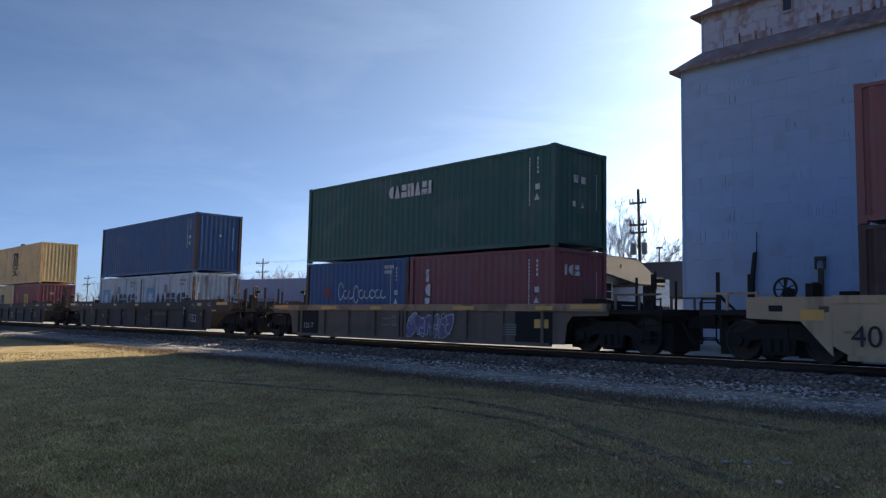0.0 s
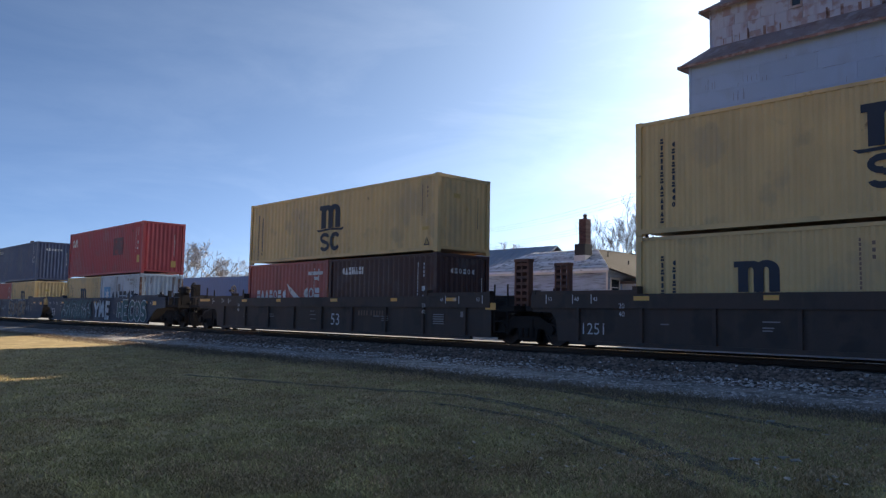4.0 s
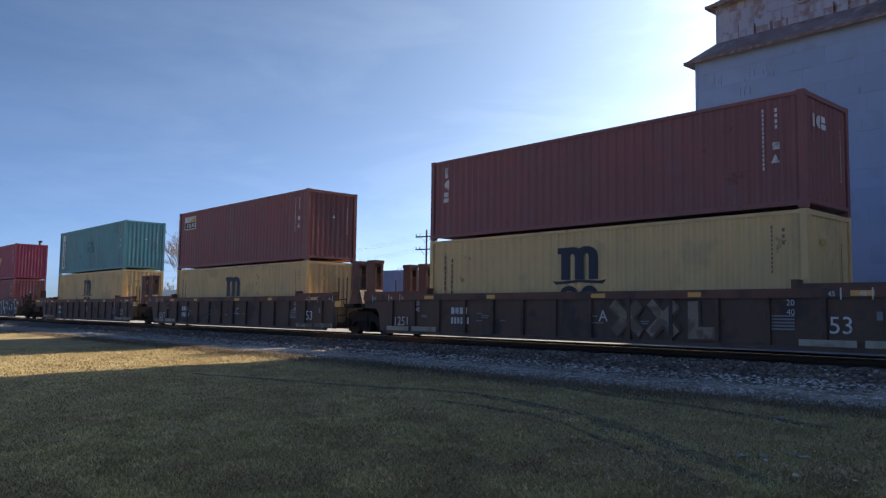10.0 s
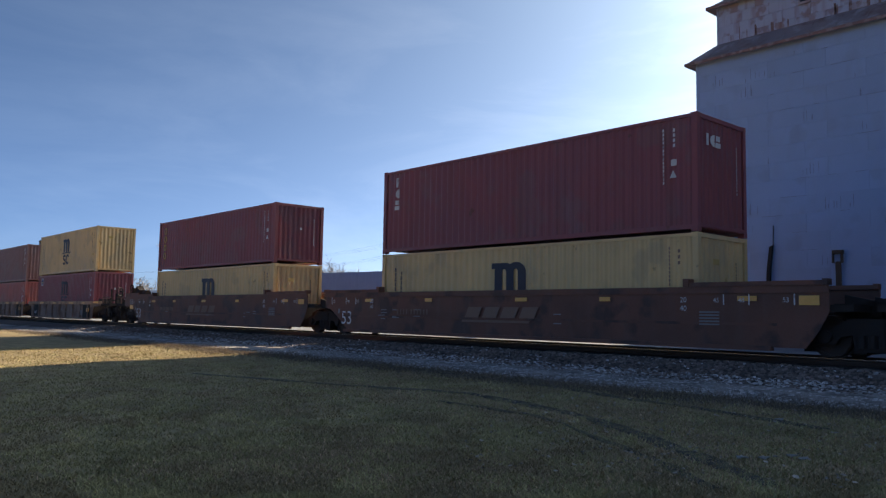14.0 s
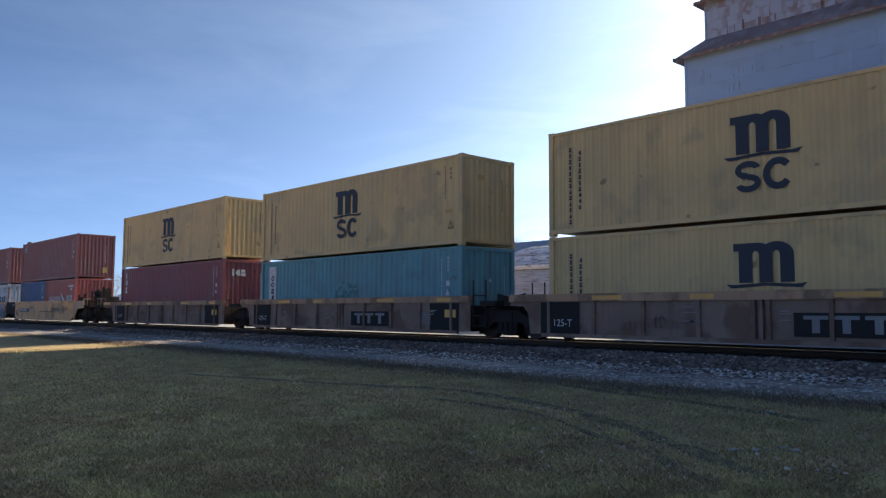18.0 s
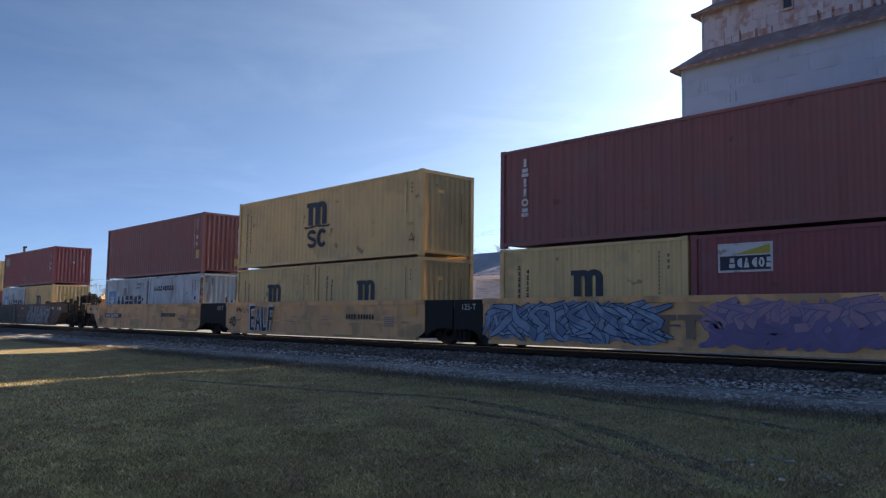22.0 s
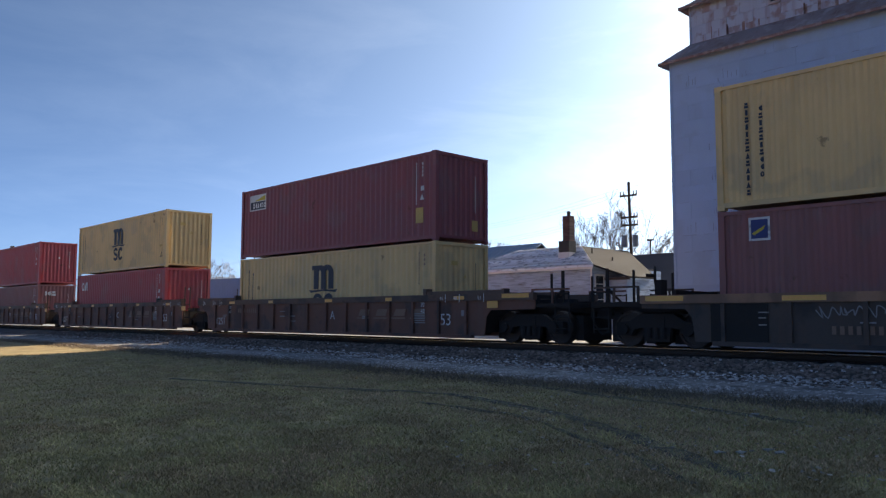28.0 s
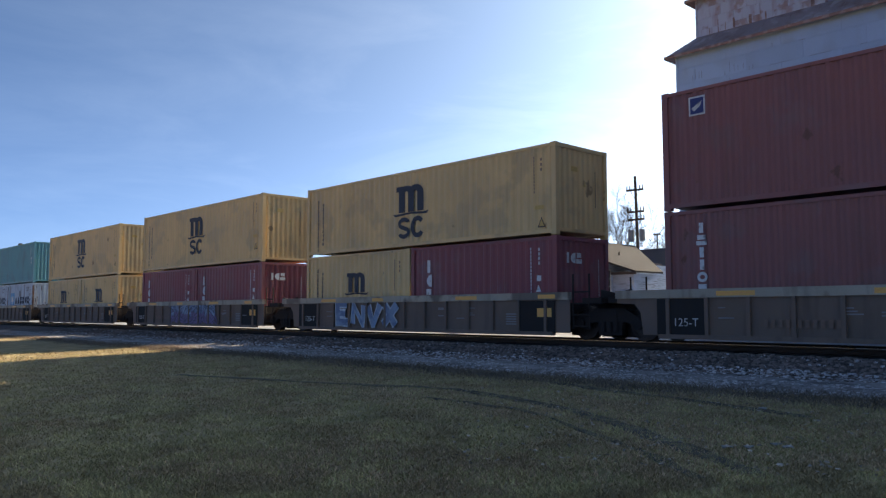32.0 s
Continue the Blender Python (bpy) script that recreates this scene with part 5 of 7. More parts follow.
def bogie(car, x):
    """A two-axle truck: cast side frames, bolster, springs, turning wheelsets."""
    def frames():
        bm = bmesh.new()
        for s in (-1, 1):
            y0, y1 = sorted((s * 0.93, s * 1.07))
            prism(bm, [(-1.15, 0.30), (-1.15, 0.62), (-0.75, 0.66), (-0.45, 0.84), (0.45, 0.84), (0.75, 0.66), (1.15, 0.62), (1.15, 0.30), (0.72, 0.30), (0.62, 0.46), (0.38, 0.5),
                       (0.34, 0.16), (-0.34, 0.16), (-0.38, 0.5), (-0.62, 0.46), (-0.72, 0.30)], "y", y0, y1)
            for k in (-0.2, 0.0, 0.2):
                tube(bm, (k, s * 1.09, 0.24), (k, s * 1.09, 0.5), 0.075, None, 8)
            for k in (-0.9, 0.9):
                tube(bm, (k, s * 1.0, 0.46), (k, s * 1.16, 0.46), 0.13, None, 10)
        box(bm, -0.22, 0.22, -1.1, 1.1, 0.5, 0.78)
        for q in (-1, 1):
            box(bm, q * 0.4 - 0.14, q * 0.4 + 0.14, -0.66, 0.66, 0.1, 0.72)
            box(bm, q * 1.42 - 0.12, q * 1.42 + 0.12, -0.66, 0.66, 0.12, 0.8)
        box(bm, -1.5, 1.5, -0.2, 0.2, 0.3, 0.95)
        return bm

    def pair():
        bm = bmesh.new()
        tube(bm, (0, -1.05, 0), (0, 1.05, 0), 0.08, None, 8)
        for s in (-1, 1):
            tube(bm, (0, s * 0.70, 0), (0, s * 0.82, 0), 0.46, 0.445, 24)
            tube(bm, (0, s * 0.68, 0), (0, s * 0.70, 0), 0.485, 0.485, 24)
            ring(bm, (0, s * 0.825, 0), (0, 1, 0), 0.40, 0.03, 24)
            tube(bm, (0, s * 0.82, 0), (0, s * 0.88, 0), 0.14, 0.12, 10)
        return bm

    b = part("bogie", shape(("bogie",), frames, M["underframe"]), None, car, "dark greasy cast steel truck", at=pose(x, 0, 0))
    for s in (-1, 1):
        w = part("wheelset", shape(("wheelset",), pair, M["wheel_steel"]), None, b, at=pose(s * 0.9, 0, 0.46))
        wheelsets.append((w, s * 0.9))


CAR = {"B53": (8.15, 9.35, 1.43, 9.81, 11.7), "A40": (6.35, 7.4, 1.28, 7.82, 9.75), "C40": (6.45, 6.55, 1.43, 7.82, 9.75), "A53": (8.15, 9.35, 1.43, 9.81, 11.7), "C53": (8.15, 9.35, 1.53, 9.81, 11.7)}


# how far the side sheet reaches: at a coupled end, at the front and at the rear of a shared truck
REACH = {"A53": (10.3, 8.57, 9.3), "B53": (10.2, 8.75, 9.3), "C53": (10.0, 9.15, 9.25), "A40": (8.0, 6.68, 7.35), "C40": (6.55, 6.55, 6.55)}


def sheet_end(kind, hb, reach, closed, front):
    """The lower edge of a side sheet over a truck, from its tip to the sill."""
    if kind[0] == "C":
        if front and not closed:
            return [(reach, 0.98), (reach - 0.2, 0.6), (reach - 0.5, 0.2)]
        return [(reach, 0.98), (hb + 0.75, 0.93), (hb + 0.3, 0.66), (hb - 0.35, 0.2)]
    if front and not closed:
        return [(reach, 0.2)]
    return [(reach, 0.97), (hb + 0.5, 0.95), (hb + 0.33, 0.75), (hb + 0.26, 0.2)]


def well_car(kind, body, trim, front_end, rear_end, label, fe_seed=0):
    """One unit of a well car; its origin on the rail top under its middle, the near side at -y."""
    hb, he, top, tx, ce = CAR[kind]
    top = 1.2 if body == "car_maroon" else top
    m = M[body]
    ribbed = kind[0] in "AB"
    coupled, shared_front, shared_rear = REACH[kind]
    hf, hr = coupled if front_end else shared_front, coupled if rear_end else shared_rear
    car = thing("well_car", label, "rail car", group="well cars of the train")
    W = 1.5

    def side():
        bm = bmesh.new()
        if kind == "C40":
            prism(bm, [(-he, top - 0.02), (he, top - 0.02), (he, 0.4), (hb - 0.25, 0.2), (-hb + 0.25, 0.2), (-he, 0.4)], "y", -0.03, 0.0)
            return bm
        low = sheet_end(kind, hb, hf, front_end, True) + [(-x, z) for x, z in sheet_end(kind, hb, hr, rear_end, False)[::-1]]
        prism(bm, [(-hr, top - 0.02), (hf, top - 0.02)] + low, "y", -0.03, 0.0)
        return bm

    for s in (-1, 1):
        wall = part("side_wall", shape(("car_side", kind, body, front_end, rear_end), side, m), None, car, at=pose(0, s * (W - 0.08) + (0.015 if s < 0 else 0.015), 0))
        deep = 0.17 if ribbed else 0.06
        chord = part("top_chord", shape(("top_chord", kind, trim, front_end, rear_end), lambda: boxes((-hr, hf, -deep / 2, deep / 2, top - {"A": 0.2, "B": 0.36, "C": 0.16}[kind[0]], top)), M[trim]), None, car,
                     at=pose(0, s * (W - 0.08 + (0.005 if ribbed else 0.02)), 0))
        part("bottom_chord", shape(("bottom_chord", kind, body), lambda: boxes((-hb + 0.2, hb - 0.2, -0.09, 0.05, 0.125, 0.225)), m), None, car, at=pose(0, s * (W - 0.07), 0))
        if ribbed:
            count = 12 if trim == "chord_grey" else {"A53": 13, "B53": 8, "A40": 8}[kind]
            for k in range(count + 1):
                x = -hb + 0.45 + (2 * hb - 0.9) * k / count
                part("rib", shape(("rib", kind, body, trim), lambda: boxes((-0.045, 0.045, -0.05, 0.05, 0.225, top - (0.36 if kind == "B53" else 0.2))), m), None, wall, at=pose(x, -0.06 if s < 0 else 0.06, 0))
        if not ribbed:
            part("belt_rail", shape(("belt_rail", kind, body), lambda: boxes((-hb + 0.1, hb - 0.1, -0.02, 0.02, 0.66, 0.72)), m), None, wall, at=pose(0, s * 0.025, 0))
        if kind == "A40" and trim != "chord_grey":
            for x in (-0.17, 0.17):
                part("rib", shape(("rib", kind, body, trim), None, m), None, wall, at=pose(x, -0.06 if s < 0 else 0.06, 0))
        if kind[1:] == "53":
            for q in (-1, 1):
                far = min(9.25, hf if q > 0 else hr)
                part("raised_rail", shape(("raised_rail", kind, trim, far), lambda: boxes((5.9, far, -0.1, 0.1, 0.0, 0.1), (5.86, 6.0, -0.13, 0.13, 0.0, 0.19), (far - 0.1, far, -0.12, 0.12, 0.0, 0.13)), M[trim]), None, car,
                     at=pose(0, s * (W - 0.1), top + 0.001, 0, 0, 0 if q > 0 else 180))
        if ribbed and not front_end:
            part("grab_iron", shape(("end_ladder", kind), lambda: side_ladder(hf + 0.06, hf + 0.58, 2.1 if kind == "A53" else 1.75), M["underframe"]), None, car, at=pose(0, s * 1.36, 0))
    for x in (-6.1, -4.0, -1.6, 1.2, 3.6, 5.7):
        part("cross_beam", shape(("cross_beam", x), lambda: boxes((x, x + 0.4, -1.4, 1.4, 0.19, 0.265)), M["underframe"]), None, car)
    for q in (-1, 1):
        closed = front_end if q > 0 else rear_end
        turn = 0 if q > 0 else 180
        part("bulkhead", shape(("bulkhead", kind), lambda: boxes((-0.03, 0.03, -1.4, 1.4, 0.3, 1.0)), M["underframe"]), None, car, at=pose(q * (hb - 0.02), 0, 0))
        part("end_platform", shape(("end_platform", kind, body, closed), lambda: platform(he, tx, ce, closed), M["underframe"]), None, car, at=pose(0, 0, 0, 0, 0, turn))
        if kind == "C40":
            for s in (-1, 1):
                plate = part("end_plate", shape(("end_plate", closed), lambda: end_plate(he, tx, closed), m if closed else M["end_black"]), None, car,
                             "black end plate" if not closed else "", at=pose(0, s * 1.38, 0, 0, 0, turn))
            if not closed and q < 0:
                part("capacity_number", lettering("125-T", 0.26), None, car, at=pose(-he - 0.95, -1.416, 1.1, 90, 0, 0))
        if kind == "A40":
            part("end_panel", shape(("end_panel",), lambda: boxes((-0.65, 0.65, -0.012, 0.0, 0.2, 1.06)), M["end_black"]), None, car, "black end panel", at=pose(q * 5.55, -1.462, 0))
            if q < 0 and body != "car_soot":
                part("capacity_number", lettering("125-T", 0.27), None, car, at=pose(-5.78, -1.476, 0.42, 90, 0, 0))
        if kind == "A53" and trim == "car_oxide":
            for s in (-1, 1):
                if closed and s < 0:
                    part("rack_frame", shape(("rack_frame",), rack_frame, M["car_oxide"]), None, car, "brown bracket frame with a ladder", at=pose(q * 10.95, s * 1.2, top + 0.05))
                elif not closed:
                    part("rack_post", shape(("rack_post",), rack_post, M["car_oxide"]), None, car, "brown steel rack post with a square hole", at=pose(q * (9.72 if q > 0 else 9.05), s * 1.2, top + 0.09))
        if kind == "B53" and q > 0 and fe_seed > 2:
            for y in ((-0.92,) if fe_seed == 3 else (-0.92, 0.92)):
                part("rack_frame", shape(("rack_tee",), rack_tee, M["car_oxide"]), None, car, "brown perforated bracket frame", at=pose(11.02 if fe_seed == 3 else 9.55, y, top + 0.1))
        if closed:
            end_gear(car, kind, body, q, tx, ce, he)
        if q < 0 or closed:
            bogie(car, q * tx)
    return car


def rack_post():
    """An upright box post, open along the car near its head."""
    bm = boxes((-0.22, 0.22, -0.19, -0.1, -0.4, 1.1), (-0.22, 0.22, 0.1, 0.19, -0.4, 1.1), (-0.21, 0.21, -0.1, 0.1, -0.4, 0.68), (-0.21, 0.21, -0.1, 0.1, 0.92, 1.09), (-0.24, 0.24, -0.21, 0.21, 1.02, 1.14))
    prism(bm, [(-0.42, -0.4), (0.42, -0.4), (0.22, 0.1), (-0.22, 0.1)], "y", -0.16, 0.16)
    return bm


def rack_frame():
    """Two uprights with rungs and bracing under a head with a hole along the car."""
    bm = boxes((-0.34, -0.26, -0.1, 0.1, -0.9, 0.95), (0.26, 0.34, -0.1, 0.1, -0.9, 0.95), (-0.36, 0.36, -0.14, 0.14, 0.9, 1.08), (-0.26, 0.26, -0.12, -0.08, 0.35, 0.9))
    for k in range(7):
        box(bm, -0.26, 0.26, -0.03, 0.03, -0.8 + 0.26 * k, -0.75 + 0.26 * k)
    for k in range(3):
        prism(bm, [(-0.26, -0.2 + 0.36 * k), (-0.26, -0.14 + 0.36 * k), (0.26, 0.16 + 0.36 * k), (0.26, 0.1 + 0.36 * k)], "y", 0.05, 0.09)
    return bm


def rack_tee():
    """Two perforated uprights side by side with rungs under a flat cap."""
    bm = boxes((-0.27, -0.2, -0.1, 0.1, -0.4, 0.88), (0.2, 0.27, -0.1, 0.1, -0.4, 0.88), (-0.03, 0.03, -0.1, 0.1, -0.4, 0.88), (-0.27, 0.28, -0.13, 0.13, 0.88, 0.97))
    for k in range(7):
        box(bm, -0.2, -0.03, -0.09, 0.09, -0.34 + 0.185 * k, -0.26 + 0.185 * k)
        box(bm, 0.03, 0.2, -0.09, 0.09, -0.34 + 0.185 * k, -0.26 + 0.185 * k)
    return bm


def side_ladder(x0, x1, top):
    bm = bmesh.new()
    for x in (x0, x1):
        tube(bm, (x, 0, 0.3), (x, 0, top), 0.024, None, 6)
    for z in (0.38, 0.68, 0.98, 1.28):
        tube(bm, (x0, 0, z), (x1, 0, z), 0.02, None, 6)
    return bm


def end_plate(he, tx, closed):
    """The plate over a truck at the end of a smooth unit, arched for the wheels."""
    bm = bmesh.new()
    far = tx + 0.55 if closed else tx - 0.012
    low = [(he + 0.02, 0.2), (he + 0.3, 0.5), (he + 0.65, 0.9)] if closed else [(he + 0.02, 0.25), (he + 0.3, 0.42), (he + 0.6, 0.52)]
    prism(bm, [(he + 0.005, 1.41), (far, 1.41), (far, 0.95 if closed else 0.52)] + low[::-1], "y", -0.03, 0.03)
    return bm


def platform(he, tx, ce, closed):
    """The deck and centre sill over the truck."""
    bm = bmesh.new()
    far = ce - 0.25 if closed else tx - 0.02
    box(bm, he - 0.5, far, -0.42, 0.42, 0.88, 1.16)
    box(bm, he - 0.35, he + 0.25, -1.38, 1.38, 0.98, 1.12)
    prism(bm, [(he - 0.1, 1.12), (he + 0.9, 1.12), (he - 0.1, 1.34)], "y", -0.9, -0.82)
    prism(bm, [(he - 0.1, 1.12), (he + 0.9, 1.12), (he - 0.1, 1.34)], "y", 0.82, 0.9)
    if closed:
        box(bm, ce - 0.55, ce - 0.25, -1.4, 1.4, 1.0, 1.14)
        for s in (-1, 1):
            y0, y1 = sorted((s * 1.3, s * 1.4))
            box(bm, he - 0.1, ce - 0.5, y0, y1, 1.02, 1.12)
    return bm


def tank(x0, x1, y, z, rad):
    """A lying air tank with domed ends and a pipe."""
    bm = tube(bmesh.new(), (x0 + 0.12, y, z), (x1 - 0.12, y, z), rad, None, 16, False)
    for s, x in ((1, x0), (-1, x1)):
        tube(bm, (x + s * 0.12, y, z), (x + s * 0.04, y, z), rad, rad * 0.8, 16, False)
        tube(bm, (x + s * 0.04, y, z), (x, y, z), rad * 0.8, rad * 0.45, 16)
    tube(bm, (x1 - 0.02, y, z + 0.06), (x1 + 0.7, y, z + 0.04), 0.03, None, 6)
    return bm


def brake_housing(tx):
    """A lumpy gear housing on a bracket beside the top of the side sheet."""
    bm = bmesh.new()
    prism(bm, [(tx - 0.95, 1.4), (tx - 0.3, 1.4), (tx - 0.36, 1.75), (tx - 0.42, 2.05), (tx - 0.62, 2.14), (tx - 0.78, 1.98), (tx - 0.98, 1.9)], "y", 0.75, 1.1)
    tube(bm, (tx - 0.6, 0.92, 2.0), (tx - 0.6, 0.92, 2.26), 0.05, None, 8)
    tube(bm, (tx - 0.92, 1.1, 1.6), (tx - 0.45, 1.1, 1.62), 0.1, None, 10)
    return bm


def end_gear(car, kind, body, q, tx, ce, he):
    """Coupler, hoses, grab irons, stanchions and the hand brake at a free end."""
    turn = pose(0, 0, 0, 0, 0, 0 if q > 0 else 180)
    m_body = M[body]

    def coupler():
        bm = boxes((ce - 0.3, ce + 0.05, -0.1, 0.1, 0.72, 0.98))
        prism(bm, [(ce + 0.0, -0.2), (ce + 0.24, -0.2), (ce + 0.28, -0.05), (ce + 0.1, 0.0), (ce + 0.26, 0.12), (ce + 0.22, 0.2), (ce + 0.0, 0.16)], "z", 0.7, 1.0)
        return bm

    part("coupler", shape(("coupler", kind), coupler, M["underframe"]), None, car, at=turn)

    def hose():
        bm = bmesh.new()
        last = Vector((ce - 0.25, -0.45, 0.85))
        for k in range(1, 8):
            f = k / 7
            p = Vector((ce - 0.25 + 0.5 * f, -0.45 + 0.15 * f, 0.85 - 0.55 * math.sin(math.pi * f * 0.75)))
            tube(bm, last, p, 0.03, None, 6, False)
            last = p
        bmesh.ops.remove_doubles(bm, verts=bm.verts[:], dist=0.014)
        return bm

    part("brake_hose", shape(("brake_hose", kind), hose, M["gasket_black"]), None, car, at=turn)
    for s in (-1, 1):
        def ladder():
            bm = bmesh.new()
            x0, x1 = ce - 0.75, ce - 0.3
            for x in (x0, x1):
                tube(bm, (x, 0, 0.35), (x, 0, 1.42), 0.022, None, 6)
            for z in (0.45, 0.75, 1.05, 1.38):
                tube(bm, (x0, 0, z), (x1, 0, z), 0.018, None, 6)
            return bm
        part("grab_iron", shape(("grab_iron", kind), ladder, M["underframe"]), None, car, at=pose(q * 0.0, s * 1.36, 0) @ turn)
        part("stanchion", shape(("stanchion", kind), lambda: boxes((tx + 0.67, tx + 0.72, -0.025, 0.025, 1.1, 1.95)), M["underframe"]), None, car, at=pose(0, s * 0.95, 0) @ turn)
        if s < 0:
            part("stanchion", shape(("braced_stanchion", kind), lambda: prism(boxes((ce - 0.65, ce - 0.58, -0.03, 0.03, 1.1, 2.0)), [(ce - 0.66, 1.4), (ce - 0.66, 1.5), (ce - 1.0, 1.12), (ce - 1.06, 1.12)], "y", -0.02, 0.02), M["underframe"]), None, car, at=pose(0, s * 1.2, 0) @ turn)
        part("handrail", shape(("handrail", kind, body), lambda: boxes((tx + 0.3, ce - 0.3, -0.02, 0.02, 1.48, 1.53), (tx + 0.3, tx + 0.36, -0.02, 0.02, 1.1, 1.5), (tx + 1.0, tx + 1.05, -0.02, 0.02, 1.1, 1.5)), m_body), None, car, at=pose(0, s * 1.34, 0) @ turn)
    if kind[0] == "C":
        if q > 0 and body != "car_maroon":
            part("brake_cylinder", shape(("brake_cylinder", kind), lambda: tank(tx - 0.72, tx + 0.02, -0.2, 1.9, 0.22), M["underframe"]), None, car, at=turn)
            for x in (tx - 0.5, tx - 0.2):
                part("cylinder_cradle", shape(("cylinder_cradle",), lambda: boxes((-0.05, 0.05, -0.4, 0.0, 1.1, 1.74)), M["underframe"]), None, car, at=turn @ pose(x, 0, 0))
        if q < 0 and body not in ("car_maroon", "car_tan"):
            part("brake_housing", shape(("brake_housing", kind), lambda: brake_housing(tx), M["underframe"] if kind == "C53" else m_body), None, car, at=pose(0, 0, -0.14 if kind == "C40" else 0.0, 0, 0, 180))
            part("valve_dome", shape(("valve_dome", kind), lambda: tube(bmesh.new(), (he - 1.3, 0.9, 1.72), (he - 0.85, 0.9, 1.72), 0.17, None, 12), M["underframe"]), None, car, at=turn)
            if kind == "C53":
                part("top_bar", shape(("top_bar", kind, body), lambda: boxes((he - 1.2, tx + 0.15, 1.36, 1.44, 1.5, 1.72)), m_body), None, car, at=turn)
        part("deck_boxes", shape(("deck_boxes", kind, body), lambda: boxes((tx - 0.9, tx - 0.55, -1.28, -0.95, 1.12, 1.62), (tx - 0.95, tx + 0.25, -1.32, -1.26, 1.4, 1.46), (tx - 0.5, tx - 0.1, -1.3, -0.9, 1.12, 1.5), (tx + 0.0, tx + 0.12, -1.25, -1.1, 1.12, 1.85),
                                                                          (tx - 1.0, tx - 0.92, -1.25, -1.15, 1.12, 1.78), (tx - 0.8, tx - 0.65, 0.7, 1.2, 1.12, 1.7)), M["underframe"]), None, car, "small boxes and brackets on the end deck", at=turn)
        if kind == "C53":
            part("end_apron", shape(("end_apron",), lambda: prism(bmesh.new(), [(tx + 0.55, 1.1), (tx + 1.25, 1.1), (tx + 1.25, 1.72), (tx + 0.8, 1.72)], "y", -1.25, -1.15), M["end_black"]), None, car, at=turn)
    part("valve_box", shape(("valve_box", kind), lambda: boxes((tx - 0.75, tx - 0.3, -1.25, -0.85, 1.12, 1.42), (tx - 0.2, tx + 0.15, -1.3, -0.8, 1.12, 1.32), (tx - 0.6, tx + 0.8, -0.1, 0.1, 1.14, 1.26), (tx - 0.62, tx - 0.5, -1.2, 1.2, 1.3, 1.4)), M["underframe"]), None, car, at=turn)
    if q < 0 or kind != "A53":
        # the hand wheel faces the side of the track on smooth cars
        if kind[0] == "C":
            low = 0.4 if body in ("car_maroon", "car_tan") else 0.14 if kind == "C40" else 0.0
            hub = (tx - 0.25, 1.25, 1.98 - low) if q < 0 else (ce - 0.2, -0.5, 1.6) if body == "car_maroon" else (ce - 0.55, -0.5, 2.02)
            stand = (tx - 0.35, tx - 0.15, 1.0, 1.18, 1.3, 2.0 - low) if q < 0 else (hub[0] - 0.42, hub[0] - 0.08, -0.46, -0.1, 1.1, hub[2] + 0.16)
            along, across = (0, 1, 0), (1.0, 0.0)
        else:
            hub, stand = (tx + 1.02, -0.6, 1.88), (tx + 0.75, tx + 0.95, -0.75, -0.45, 1.1, 1.75)
            along, across = (1, 0.7, 0), (-0.57, 0.82)
        part("brake_stand", shape(("brake_stand", kind, q, hub[2]), lambda: boxes(stand), M["underframe"]), None, car, at=turn)

        def wheel():
            bm = bmesh.new()
            ring(bm, hub, along, 0.24, 0.02, 20)
            tube(bm, hub, Vector(hub) + Vector(along) * (0.2 if hub[1] < 0 else -0.2), 0.05, None, 8)
            for k in range(7):
                a = k * 2 * math.pi / 7
                tube(bm, hub, (hub[0] + 0.24 * across[0] * math.cos(a), hub[1] + 0.24 * across[1] * math.cos(a), hub[2] + 0.24 * math.sin(a)), 0.014, None, 4, False)
            return bm
        part("hand_brake_wheel", shape(("hand_brake_wheel", kind, q, hub[2]), wheel, M["underframe"]), None, car, at=turn)


